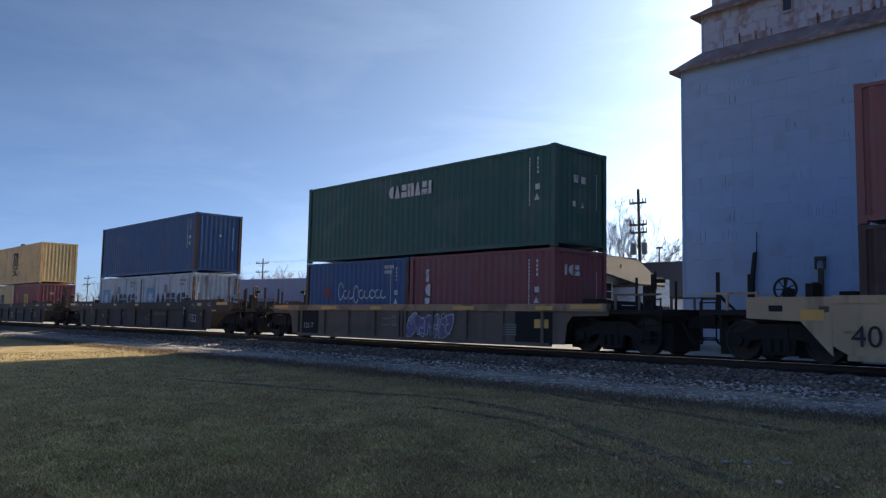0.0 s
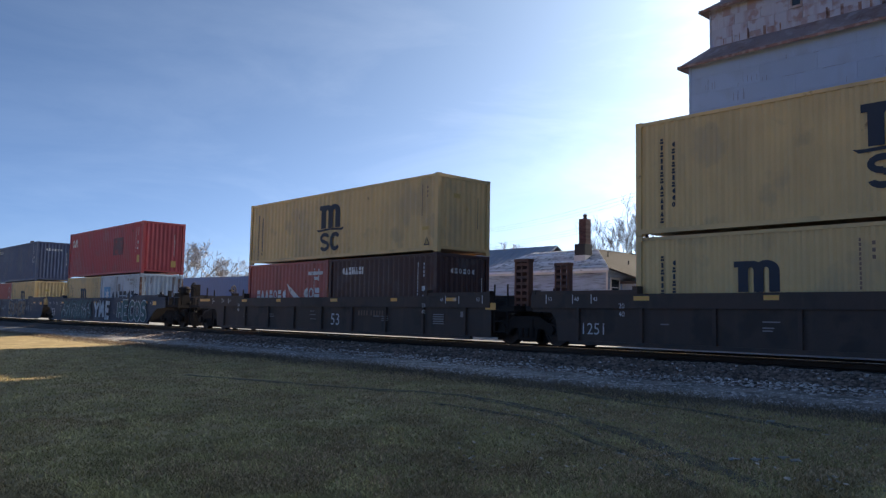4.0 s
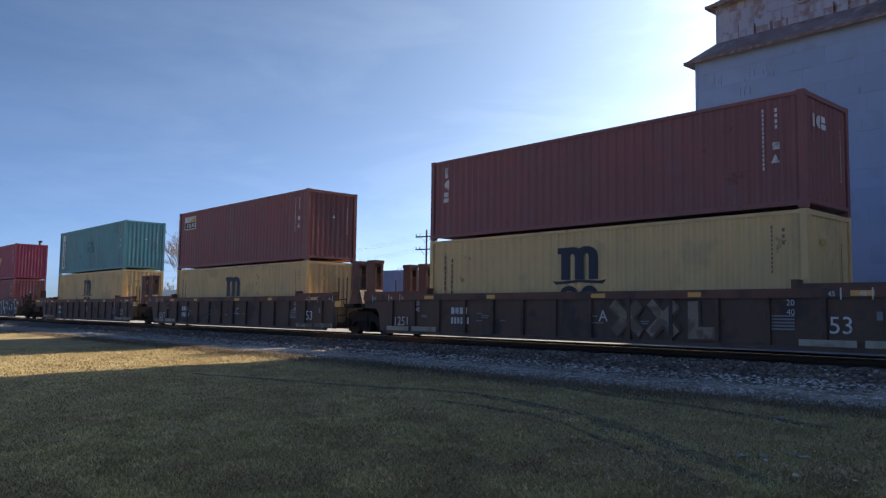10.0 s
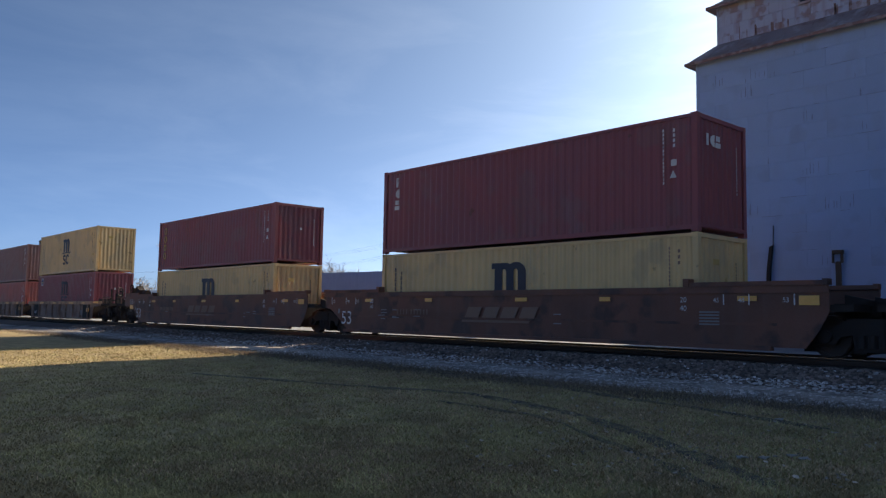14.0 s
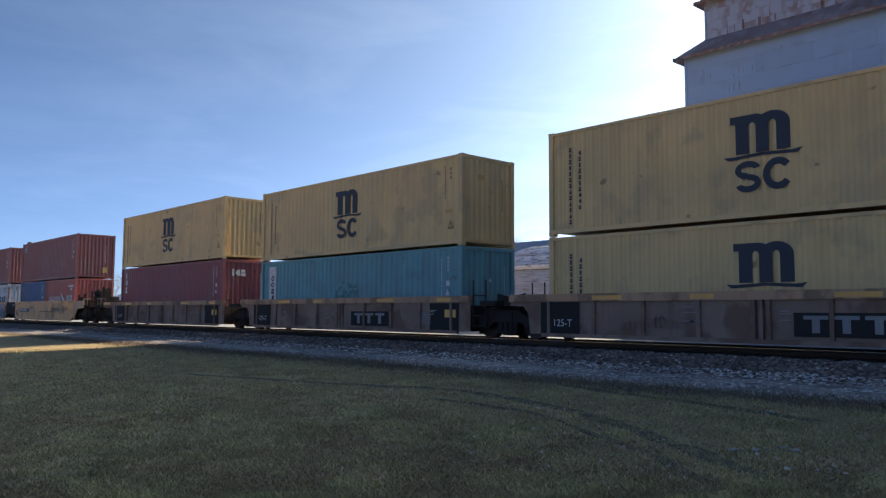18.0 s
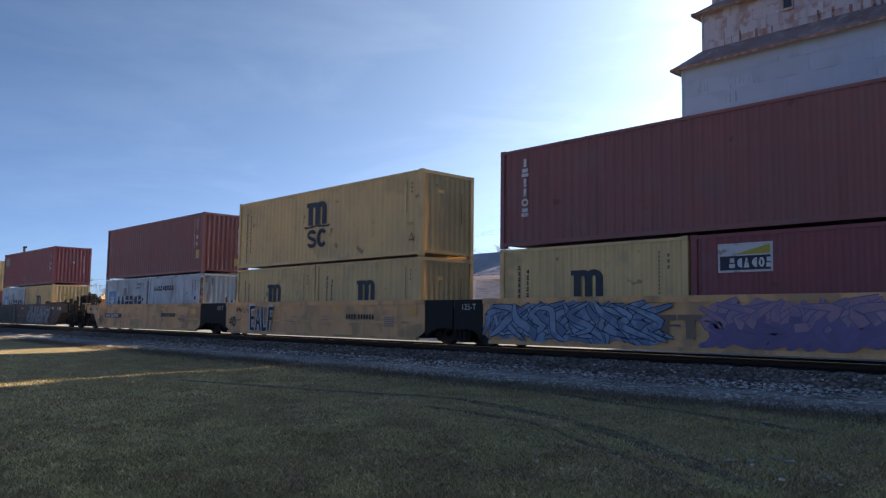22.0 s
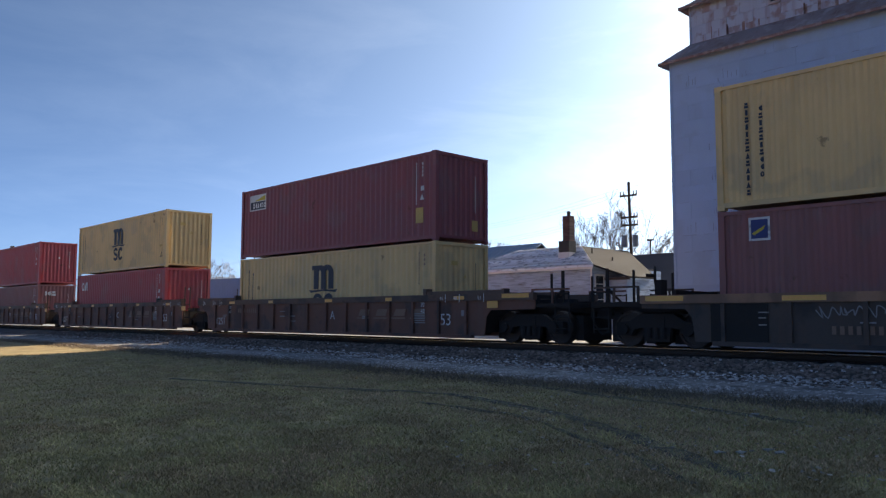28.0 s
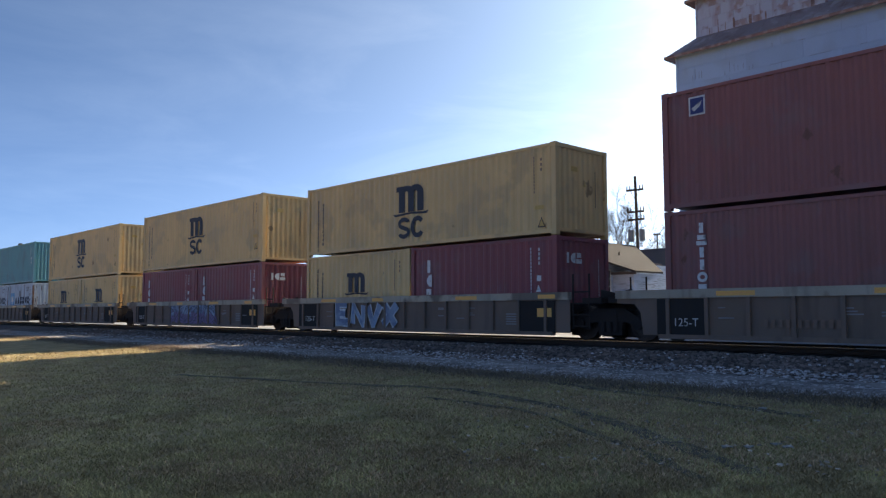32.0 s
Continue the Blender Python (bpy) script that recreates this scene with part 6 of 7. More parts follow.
def car_marks(car, kind, body, seed, spray, ends):
    """Numbers, reflectors, small stencils and spray paint on the near side."""
    hb, he, top, tx, ce = CAR[kind]
    top = 1.2 if body == "car_maroon" else top
    r = random.Random(seed)
    ribbed = kind[0] in "AB"
    face = -1.53 if ribbed else -1.485
    sheet = -1.478
    number = "53" if kind[1:] == "53" else "40"
    light = body in ("car_yellow", "car_tan", "car_brown", "car_umber", "car_soot")
    if kind in ("A53", "B53"):
        at_x, at_z, size = (0.6, 0.42, 0.6) if seed in (103, 104, 105) else (6.58, 0.5, 0.5)
    else:
        at_x, at_z, size = {"C53": (-8.15, 0.40, 0.68), "C40": (-6.2, 0.41, 0.6), "A40": (0.75 if seed % 2 else -2.75, 0.42, 0.42)}[kind]
        if body == "car_maroon":
            at_x, at_z, size = 6.6, 0.36, 0.55
    num = part("car_number", lettering(number, size), None, car, at=pose(at_x, sheet, at_z, 90, 0, 0))
    if light:
        num.material_slots[0].link = "OBJECT"
        num.material_slots[0].material = M["mark_stain"] if kind == "A40" else M["mark_dark"]
    if (kind == "A53" or seed in (103, 104, 105)) and not ends[1]:
        part("capacity_number", lettering("125T" if seed % 2 else "1251", 0.42), None, car, at=pose(-hb + 0.52, sheet, 0.40, 90, 0, 0))
    if kind[1:] == "53":
        face_y = -1.53 if ribbed else sheet - 0.001
        for x in (5.75, -6.4):
            part("well_mark", lettering("20", 0.18), None, car, at=pose(x, face_y, top - 0.36, 90, 0, 0))
            part("well_mark", lettering("40", 0.18), None, car, at=pose(x, face_y, top - 0.56, 90, 0, 0))
        for x, w in ((6.6, "45"), (7.2, "48"), (8.2, "53"), (-7.2, "45"), (-7.8, "48"), (-8.7, "53")):
            part("well_mark", lettering(w, 0.15), None, car, at=pose(x, -1.516 if ribbed else sheet - 0.001, top - 0.17 if ribbed else top - 0.36, 90, 0, 0))
            part("well_tick", shape(("well_tick",), lambda: flat([rect(0, 0, 0.03, 0.24)]), M["mark_white"]), None, car, at=pose(x - 0.07 if x < 0 else x + 0.24, -1.516 if ribbed else sheet - 0.001, top - 0.24 if ribbed else top - 0.42))
        part("data_card", shape(("data_card",), lambda: flat([rect(0, 0, 0.12, 0.17)]), M["mark_grey"]), None, car, "small pale data card", at=pose(-8.35 if kind == "C53" else 7.5, sheet - 0.002, 0.78))
    if kind == "C40" and ends[1]:
        part("reflector", shape(("end_reflector_plate",), lambda: flat([rect(0, 0, 0.48, 0.22)]), M["reflector_yellow"]), None, car, at=pose(-7.2, -1.416, 0.92))
        part("end_slot", flat([rect(-7.87, 1.1, 0.3, 0.13)]), M["end_black"], car, "dark slot in the end plate", at=pose(0, -1.416, 0))
        tagged(part("end_stain", flat([rect(-7.1 + 0.28 * j, 1.02 + 0.07 * (j % 3), 0.2, 0.12) for j in range(3)]), M["mark_stain"], car, at=pose(0, -1.414, 0)), kind="stuff")
    if kind == "C53" and ends[1]:
        part("reflector", shape(("end_reflector_plate",), lambda: flat([rect(0, 0, 0.48, 0.22)]), M["reflector_yellow"]), None, car, at=pose(-9.12, sheet - 0.003, 0.82))
        tagged(part("end_data_bar", flat([rect(-9.17, 1.34 - 0.055 * j, 0.44 - 0.05 * (j % 3), 0.028) for j in range(4)] + [rect(-9.17, 1.09, 0.4, 0.05), rect(-9.12, 0.7, 0.3, 0.03)]), M["mark_grey"], car, at=pose(0, sheet - 0.003, 0)), kind="stuff")
    if kind == "C40" and seed in (121, 125):
        pl = part("number_plate", flat([rect(-5.2, 0.70, 2.4, 0.22)]), M["spray_black"], car, "black number plate", at=pose(0, sheet - 0.001, 0))
        part("plate_bar", flat(word(-5.1, 0.74, 0.14, (0.8,) * 4 + (0.3,) + (0.8,) * 6, 0.45)), M["mark_white"], pl, at=pose(0, -0.002, 0))
    if kind == "C40":
        for k in range({122: 3, 123: 2}.get(seed, 0)):
            part("faded_logo", flat([[(-0.62 + 0.66 * k, 0.42), (-0.42 + 0.66 * k, 0.42), (-0.40 + 0.66 * k, 0.85), (-0.22 + 0.66 * k, 0.85), (-0.22 + 0.66 * k, 0.98), (-0.82 + 0.66 * k, 0.98), (-0.82 + 0.66 * k, 0.85), (-0.64 + 0.66 * k, 0.85)]]), M["mark_faded"], car, at=pose(0, sheet, 0))
    if body == "car_oxide" and kind == "C53":
        for k in range(4):
            part("faded_logo", flat([[(-1.6 + 0.74 * k, 0.72), (-1.02 + 0.74 * k, 0.72), (-0.86 + 0.74 * k, 1.04), (-1.44 + 0.74 * k, 1.04)]]), M["mark_faded"], car, at=pose(0, sheet, 0))
        part("faded_logo", flat([[(-1.75, 0.58), (1.0, 0.58), (1.05, 0.65), (-1.7, 0.65)]]), M["mark_faded"], car, at=pose(0, sheet, 0))
    if kind == "A53" and seed in (110, 111, 112):
        tagged(part("reporting_mark", flat(word(-4.75, 0.8, 0.2, (0.7,) * 4, 0.25) + word(-4.75, 0.5, 0.2, (0.45,) * 6, 0.25)), M["mark_white"], car, at=pose(0, sheet - 0.002, 0)), kind="stuff")
        for x in (6.0, -7.9):
            part("pale_strip", flat([rect(x, 0.23, 1.15, 0.14), rect(x + 1.3, 0.23, 1.2, 0.15)]), M["chord_grey"], car, "weathered pale strip along the sill", at=pose(0, -1.545, 0))
    if kind == "A53" and seed >= 130:
        for k in range(4):
            part("faded_logo", flat([[(2.5 + 0.93 * k, 0.78), (3.05 + 0.93 * k, 0.78), (3.13 + 0.93 * k, 1.0), (2.62 + 0.93 * k, 1.0)], rect(2.4 + 0.93 * k, 0.68, 0.7, 0.05)]), M["mark_faded"], car, at=pose(0, sheet, 0))
    for k in range(5 if kind[1:] == "53" else 4):
        x = -hb + 1.2 + (2 * hb - 2.8) * (k + 0.3 * r.random()) / (4 if kind[1:] == "53" else 3)
        z = top - 0.165 if ribbed else top - 0.33
        wide = (0.9, 0.6) if kind == "A40" else (0.45, 0.34)
        part("reflector", shape(("reflector", wide[k % 2]), lambda: flat([rect(0, 0, wide[k % 2], 0.11)]), M["reflector_yellow"]), None, car, at=pose(x, (-1.512 if ribbed else sheet), z))
    if kind[1:] == "53":
        part("reflector", shape(("small_reflector_plate",), lambda: flat([rect(0, 0, 0.42, 0.2)]), M["reflector_yellow"]), None, car, at=pose(hb + 0.4, sheet - 0.002, top - 0.42))
    else:
        part("reflector", shape(("reflector_plate",), lambda: flat([rect(0, 0, 0.5, 0.24)]), M["reflector_yellow"]), None, car, at=pose(hb - 0.75, sheet - 0.002, top - 0.5 if not ribbed else 0.62))
    if ribbed:
        for q, closed in ((1, ends[0]), (-1, ends[1])):
            if closed:
                part("reflector", shape(("long_reflector",), lambda: flat([rect(-0.5, 0, 1.0, 0.12)]), M["reflector_yellow"]), None, car, at=pose(q * (REACH[kind][0] - 0.65), -1.512, top - 0.14))
    bars = []
    for k in range(6):
        x = r.uniform(-hb + 0.8, hb - 1.2)
        for j in range(r.randint(1, 3)):
            bars.append(rect(x, 0.55 + 0.09 * j + r.uniform(0, 0.2), r.uniform(0.15, 0.4), 0.03))
    tagged(part("stencil_mark", flat(bars), M["mark_grey"], car, at=pose(0, sheet - 0.001, 0)), kind="stuff")
    px = {"A53": -5.7, "B53": 2.3, "C53": -4.9, "C40": 2.4, "A40": -3.6}[kind]
    if kind not in ("C40", "A53") or seed > 112:
        tagged(part("reporting_mark", flat(word(px, 0.9 if kind == "A53" else 0.42 if kind == "A40" else 0.78, 0.17, (0.5,) * 4 + (0.1,) + (0.5,) * 6, 0.42)), M["mark_dark"] if body in ("car_yellow", "car_tan") else M["mark_faded"], car, at=pose(0, sheet - 0.002, 0)), kind="stuff")
    part("end_data_bar", flat([rect(hb - (2.75 if kind == "A53" else 1.9), top - 0.6 - 0.07 * j, 0.5, 0.035) for j in range(5)]), M["mark_grey"], car, at=pose(0, sheet - 0.002, 0))
    if kind == "A53":
        part("unit_letter", lettering("ACB"[(seed - 110) % 3 if seed < 130 else (seed - 130) % 3], 0.42), None, car, at=pose(0.85, sheet - 0.002, 0.66, 90, 0, 0))
    if seed in (118, 119):
        plate = part("logo_plate", flat([rect(0.7, 0.3, 2.1, 0.5)]), M["end_black"], car, "black plate with worn pale blocks", at=pose(0, sheet - 0.001, 0))
        for k in range(3):
            part("logo_block", flat([[(0.9 + 0.6 * k, 0.66), (1.4 + 0.6 * k, 0.66), (1.4 + 0.6 * k, 0.74), (0.9 + 0.6 * k, 0.74)], rect(1.07 + 0.6 * k, 0.38, 0.16, 0.28)]), M["mark_grey"], plate, at=pose(0, -0.002, 0))
    for row in spray:
        x0, x1, fill, edge = row[:4]
        style = row[4] if len(row) > 4 else "bubble"
        z0, z1, y = 0.2, top - 0.22, sheet - 0.004
        if style == "wild":
            wild_spray(car, x0, x1, 0.18, top - 0.06, fill, edge, row[5], r, y)
        elif style == "fat":
            fat_spray(car, x0, x1, 0.2, top - 0.08, fill, edge, row[5], r, y)
        elif style == "scrawl":
            scrawl(car, x0, x1, row[5], row[6], edge, r, y)
        elif style == "rounded":
            rounded_spray(car, x0, x1, 0.27, top - 0.1, fill, edge, row[5], y)
        elif style == "angular":
            angular_spray(car, x0, x1, 0.22, top + 0.03, fill, edge, y)
        elif style == "bubble":
            spray_paint(car, x0, x1, z0, z1, fill, edge, r, y)
        else:
            sprayed_word(car, style, x0, x1, z0, z1 + 0.08, fill, edge, r, y, row[5] if len(row) > 5 else "")


def ribbon(points, widths):
    """Quads along a polyline, mitred, with a width at each point."""
    left, right = [], []
    n = len(points)
    for k in range(n):
        a, b = Vector(points[max(0, k - 1)]), Vector(points[min(n - 1, k + 1)])
        p = Vector(points[k])
        d0 = (p - a).normalized() if k else (b - p).normalized()
        d1 = (b - p).normalized() if k < n - 1 else d0
        mean = (d0 + d1)
        mean = mean.normalized() if mean.length > 0.1 else d0
        side = Vector((-mean.y, mean.x)) * (widths[k] / 2) / max(0.62, mean.dot(d0))
        left.append(tuple(p + side))
        right.append(tuple(p - side))
    return [[left[k], left[k + 1], right[k + 1], right[k]] for k in range(n - 1)]


def curve_through(points, steps=5):
    """Smooth points along a polyline."""
    out = []
    ps = [Vector(p) for p in points]
    for k in range(len(ps) - 1):
        a, b, c, d = ps[max(0, k - 1)], ps[k], ps[k + 1], ps[min(len(ps) - 1, k + 2)]
        for i in range(steps):
            f = i / steps
            out.append(tuple(0.5 * (2 * b + (c - a) * f + (2 * a - 5 * b + 4 * c - d) * f * f + (3 * b - a - 3 * c + d) * f ** 3)))
    return out + [tuple(ps[-1])]


STROKES = {"A": ("0 0 .5 1 1 0", ".22 .36 .8 .36"), "C": ("1 .82 .6 1 .2 .85 .05 .5 .2 .14 .6 0 1 .18",), "D": (".08 0 .08 1 .6 .95 .98 .5 .6 .05 .08 0",),
           "E": ("1 1 .1 1 .1 0 1 0", ".1 .5 .8 .5"), "H": (".1 0 .1 1", ".9 0 .9 1", ".1 .5 .9 .5"), "I": (".5 0 .5 1", ".15 1 .85 1", ".15 0 .85 0"), "K": (".1 0 .1 1", ".95 1 .15 .5 .95 0"),
           "L": (".15 1 .15 0 .95 .05",), "M": ("0 0 .12 1 .5 .45 .85 1 1 0",), "N": (".05 0 .1 1 .9 0 .95 1",), "O": (".5 1 .08 .75 .08 .25 .5 0 .92 .25 .92 .75 .5 1",),
           "P": (".1 0 .1 1 .8 .95 .85 .55 .1 .45",), "R": (".1 0 .1 1 .8 .95 .85 .58 .15 .48 .95 0",), "S": ("1 .85 .6 1 .12 .85 .2 .58 .8 .45 .92 .18 .5 0 .02 .14",),
           "U": (".05 1 .08 .2 .5 0 .92 .2 .95 1",), "V": ("0 1 .5 0 1 1",), "X": ("0 0 1 1", "0 1 1 0"), "F": ("1 1 .12 1 .12 0", ".12 .52 .8 .52"), "Y": ("0 1 .5 .5 1 1", ".5 .5 .45 0"), "B": (".1 0 .1 1 .75 .92 .75 .6 .15 .52 .85 .42 .85 .1 .1 0",), "!": (".35 1 .45 .38", ".5 .12 .52 0")}


def sprayed_word(car, text, x0, x1, z0, z1, fill, edge, r, y, halo=""):
    """Hand-painted block letters: outline below, fill above it."""
    pitch = (x1 - x0) / len(text)
    h = z1 - z0
    fat = min(0.24 * h, 0.30 * pitch)
    for i, ch in enumerate(text):
        w = pitch * 0.74 * r.uniform(0.92, 1.1)
        cx, cz, hh, shear = x0 + pitch * i + 0.13 * pitch, z0 + fat * 0.7 + r.uniform(-0.03, 0.05), h - fat * 1.3, r.uniform(-0.1, 0.14)
        lines = []
        for s in STROKES[ch]:
            v = [float(q) for q in s.split()]
            lines.append([(cx + v[k] * w + shear * v[k + 1] * hh + r.uniform(-0.02, 0.02), cz + v[k + 1] * hh + r.uniform(-0.02, 0.02)) for k in range(0, len(v), 2)])
        around, under, over = bmesh.new(), bmesh.new(), bmesh.new()
        for n, line in enumerate(lines):
            if len(line) > 4:
                line = curve_through(line, 3)
            for bm, wide in ((around, fat * 1.95), (under, fat * 1.45), (over, fat * r.uniform(0.85, 1.05))):
                for k, quad in enumerate(ribbon(line, [wide] * len(line))):
                    lift = [-0.0012 * n - 0.00012 * q for q in (k, k + 1, k + 1, k)]
                    bm.faces.new([bm.verts.new((x, y_in, z)) for (x, z), y_in in zip(quad, lift)])
        g = part("spray_letter", under, M[edge], car, at=pose(0, y - 0.006 - 0.002 * (i % 2), 0))
        part("spray_fill", over, M[fill], g, at=pose(0, -0.005, 0))
        if halo:
            part("spray_halo", around, M[halo], g, at=pose(0, 0.005, 0))
        else:
            around.free()


def wild_spray(car, x0, x1, z0, z1, fill, edge, low_fill, r, y):
    """Interlocked slanting forms with tapered tips: pale above, darker below, thin outlines."""
    h = z1 - z0
    n = max(3, int((x1 - x0) / (0.42 * h)))
    zm = z0 + 0.5 * h
    upper, lower = [(x0 - 0.1, zm)], [(x0 - 0.1, zm)]
    for k in range(2 * n + 1):
        x = x0 + (x1 - x0) * k / (2 * n)
        upper.append((x, z1 - h * r.uniform(0.0, 0.22)))
        lower.append((x, z0 + h * r.uniform(0.0, 0.2)))
    upper.append((x1 + 0.1, zm))
    lower.append((x1 + 0.1, zm))
    base = part("spray_paint", flat([upper]), M[fill], car, "interlocked wild spray-painted forms", at=pose(0, y, 0))
    part("spray_shade", flat([lower[::-1]]), M[low_fill], base)
    for k in range(n):
        cx = x0 + (x1 - x0) * (k + 0.5) / n
        for j in range(3):
            s = r.choice((-1, 1))
            lean = r.uniform(0.15, 0.6) * h * s
            a = (cx - lean + r.uniform(-0.15, 0.15), z0 + h * r.uniform(0.02, 0.25))
            d = (cx + lean + r.uniform(-0.1, 0.2), z1 - h * r.uniform(0.0, 0.2))
            b = (cx + r.uniform(-0.35, 0.35) * h, z0 + h * r.uniform(0.25, 0.5))
            c = (cx + r.uniform(-0.35, 0.35) * h, z0 + h * r.uniform(0.5, 0.78))
            line = curve_through([a, b, c, d], 4)
            m = len(line)
            fat = h * r.uniform(0.08, 0.15)
            wide = [fat * (0.25 + 1.1 * math.sin(math.pi * (q + 0.4) / m)) for q in range(m)]
            stroke = part("spray_stroke", flat(ribbon(line, [q + 0.045 for q in wide])), M[edge], base, at=pose(0, -0.003 - 0.0012 * ((3 * k + j) % 7), 0))
            cut = m // 2 + r.choice((-1, 0, 1))
            part("stroke_fill", flat(ribbon(line[:cut + 1], wide[:cut + 1])), M[low_fill], base, at=pose(0, -0.0036 - 0.0012 * ((3 * k + j) % 7), 0))
            part("stroke_fill", flat(ribbon(line[cut:], wide[cut:])), M[fill], base, at=pose(0, -0.0036 - 0.0012 * ((3 * k + j) % 7), 0))


def fat_spray(car, x0, x1, z0, z1, fill, edge, light, r, y):
    """Thick leaning rounded strokes in a row, dark outlined, with thin pale highlights."""
    h = z1 - z0
    n = max(3, int((x1 - x0) / (0.5 * h)))
    base = None
    for k in range(n):
        cx = x0 + (x1 - x0) * (k + 0.5) / n
        for j, off in enumerate((-0.17 * h, 0.13 * h, 0.0)):
            lean = 0.14 * h + r.uniform(-0.05, 0.05) * h
            bend = r.uniform(-0.2, 0.2) * h
            pts = [(cx + off - lean, z0 + 0.1 * h * r.random()), (cx + off - 0.3 * lean + bend, z0 + 0.33 * h), (cx + off + 0.3 * lean - bend, z0 + 0.66 * h), (cx + off + lean, z1 - 0.1 * h * r.random())]
            if j == 2:
                zc = z0 + h * r.uniform(0.3, 0.75)
                pts = [(cx - 0.26 * h, zc - 0.08 * h), (cx - 0.05 * h, zc + 0.07 * h), (cx + 0.12 * h, zc), (cx + 0.3 * h, zc + 0.1 * h)]
            line = curve_through(pts, 5)
            m = len(line)
            wide = [(0.15 if j == 2 else 0.27) * h * (0.75 + 0.3 * math.sin(math.pi * q / (m - 1))) for q in range(m)]
            deep = 0.0012 * ((3 * k + j) % 7)
            stroke = part("spray_stroke", flat(ribbon(line, [q + 0.1 for q in wide])), M[edge], car, "fat leaning spray-painted stroke" if base is None else "", at=pose(0, y - deep, 0))
            base = stroke
            part("stroke_fill", flat(ribbon(line, wide)), M[fill], stroke, at=pose(0, -0.0008, 0))
            glint = [(px - 0.3 * q, pz) for (px, pz), q in zip(line, wide)][2:m - 3]
            part("stroke_highlight", flat(ribbon(glint, [0.03] * len(glint))), M[light], stroke, at=pose(0, -0.002, 0))


# rounded strokes: width, then points along and up the painted field
ROUND_LETTERS = ("0.08 .02 .84 .10 .87 .15 .76 .11 .63 .06 .60", "0.13 -.04 .82 .03 .66 .06 .46 .075 .20", "0.115 .29 .84 .325 .55 .35 .22", "0.125 .27 .86 .235 .55 .235 .22", "0.04 .24 .48 .32 .48",
                 "0.085 .37 .92 .40 .62 .41 .40", "0.10 .44 .86 .475 .55 .49 .22", "0.09 .53 .88 .57 .80 .585 .55 .555 .24", "0.10 .70 .90 .745 .78 .755 .60", "0.125 .665 .84 .665 .50 .65 .16", "0.10 .79 .16 .80 .34 .78 .50",
                 "0.12 .86 .84 .88 .55 .925 .18", "0.07 .84 .64 .94 .72 1.06 .68", "0.06 -.17 .70 -.10 .74 -.05 .66")


def rounded_spray(car, x0, x1, z0, z1, fill, edge, halo, y):
    """Swelling rounded letters side by side, a pale mist round a dark outline round a silver fill."""
    for k, text in enumerate(ROUND_LETTERS):
        v = [float(q) for q in text.split()]
        line = curve_through([(x0 + v[i] * (x1 - x0), z0 + v[i + 1] * (z1 - z0)) for i in range(1, len(v), 2)], 5)
        m = len(line)
        fat = v[0] * (x1 - x0)
        # full in the middle, round at both tips
        wide = [fat * (0.45 + 0.55 * min(1.0, 4.0 * min(q, m - 1 - q) / (m - 1)) ** 0.5) * (1.18 - 0.3 * (p[1] - z0) / (z1 - z0)) for q, p in enumerate(line)]
        a, b = Vector(line[0]), Vector(line[-1])
        grow = [tuple(a + (a - Vector(line[1])).normalized() * 0.05)] + line[1:-1] + [tuple(b + (b - Vector(line[-2])).normalized() * 0.05)]
        deep = 0.0012 * (k % 6)
        letter = part("spray_letter", flat(ribbon(grow, [q + 0.075 for q in wide])), M[edge], car, at=pose(0, y - 0.003 - deep, 0))
        part("spray_fill", flat(ribbon(line, wide)), M[fill], letter, at=pose(0, -0.0006, 0))
        part("spray_halo", flat(ribbon(grow, [q + 0.2 for q in wide])), M[halo], letter, at=pose(0, 0.0025 + deep, 0))


# pale edges of the angular letters, as points along and up the painted field
ANGULAR_EDGES = (".00 .87 .03 .88 .06 .47 .04 .47", ".01 .53 .03 .50 .08 .09 .055 .10", ".11 .90 .145 .91 .195 .50 .235 .50 .29 .05 .25 .06 .21 .36 .165 .29 .135 .55", ".32 .76 .345 .83 .435 .87 .43 .82 .355 .76",
                 ".34 .72 .46 .69 .425 .60 .39 .65", ".35 .55 .43 .50 .415 .24 .39 .34", ".54 .62 .59 .29 .53 .36 .495 .33", ".60 .69 .70 .66 .725 .55 .68 .26 .67 .41 .685 .55", ".51 .04 .545 .14 .61 .03 .545 .09",
                 ".79 .36 .825 .53 .835 .43")
ANGULAR_LINES = (".145 .91 .245 .83 .265 .71 .345 .74 .46 .69", ".03 .88 .115 .83", ".26 .68 .32 .31 .355 .28 .315 .21 .355 .17", ".435 .82 .53 .95 .685 .86 .66 .80 .81 .74 .83 .55", ".54 .95 .54 .72", ".845 .38 .85 .01")


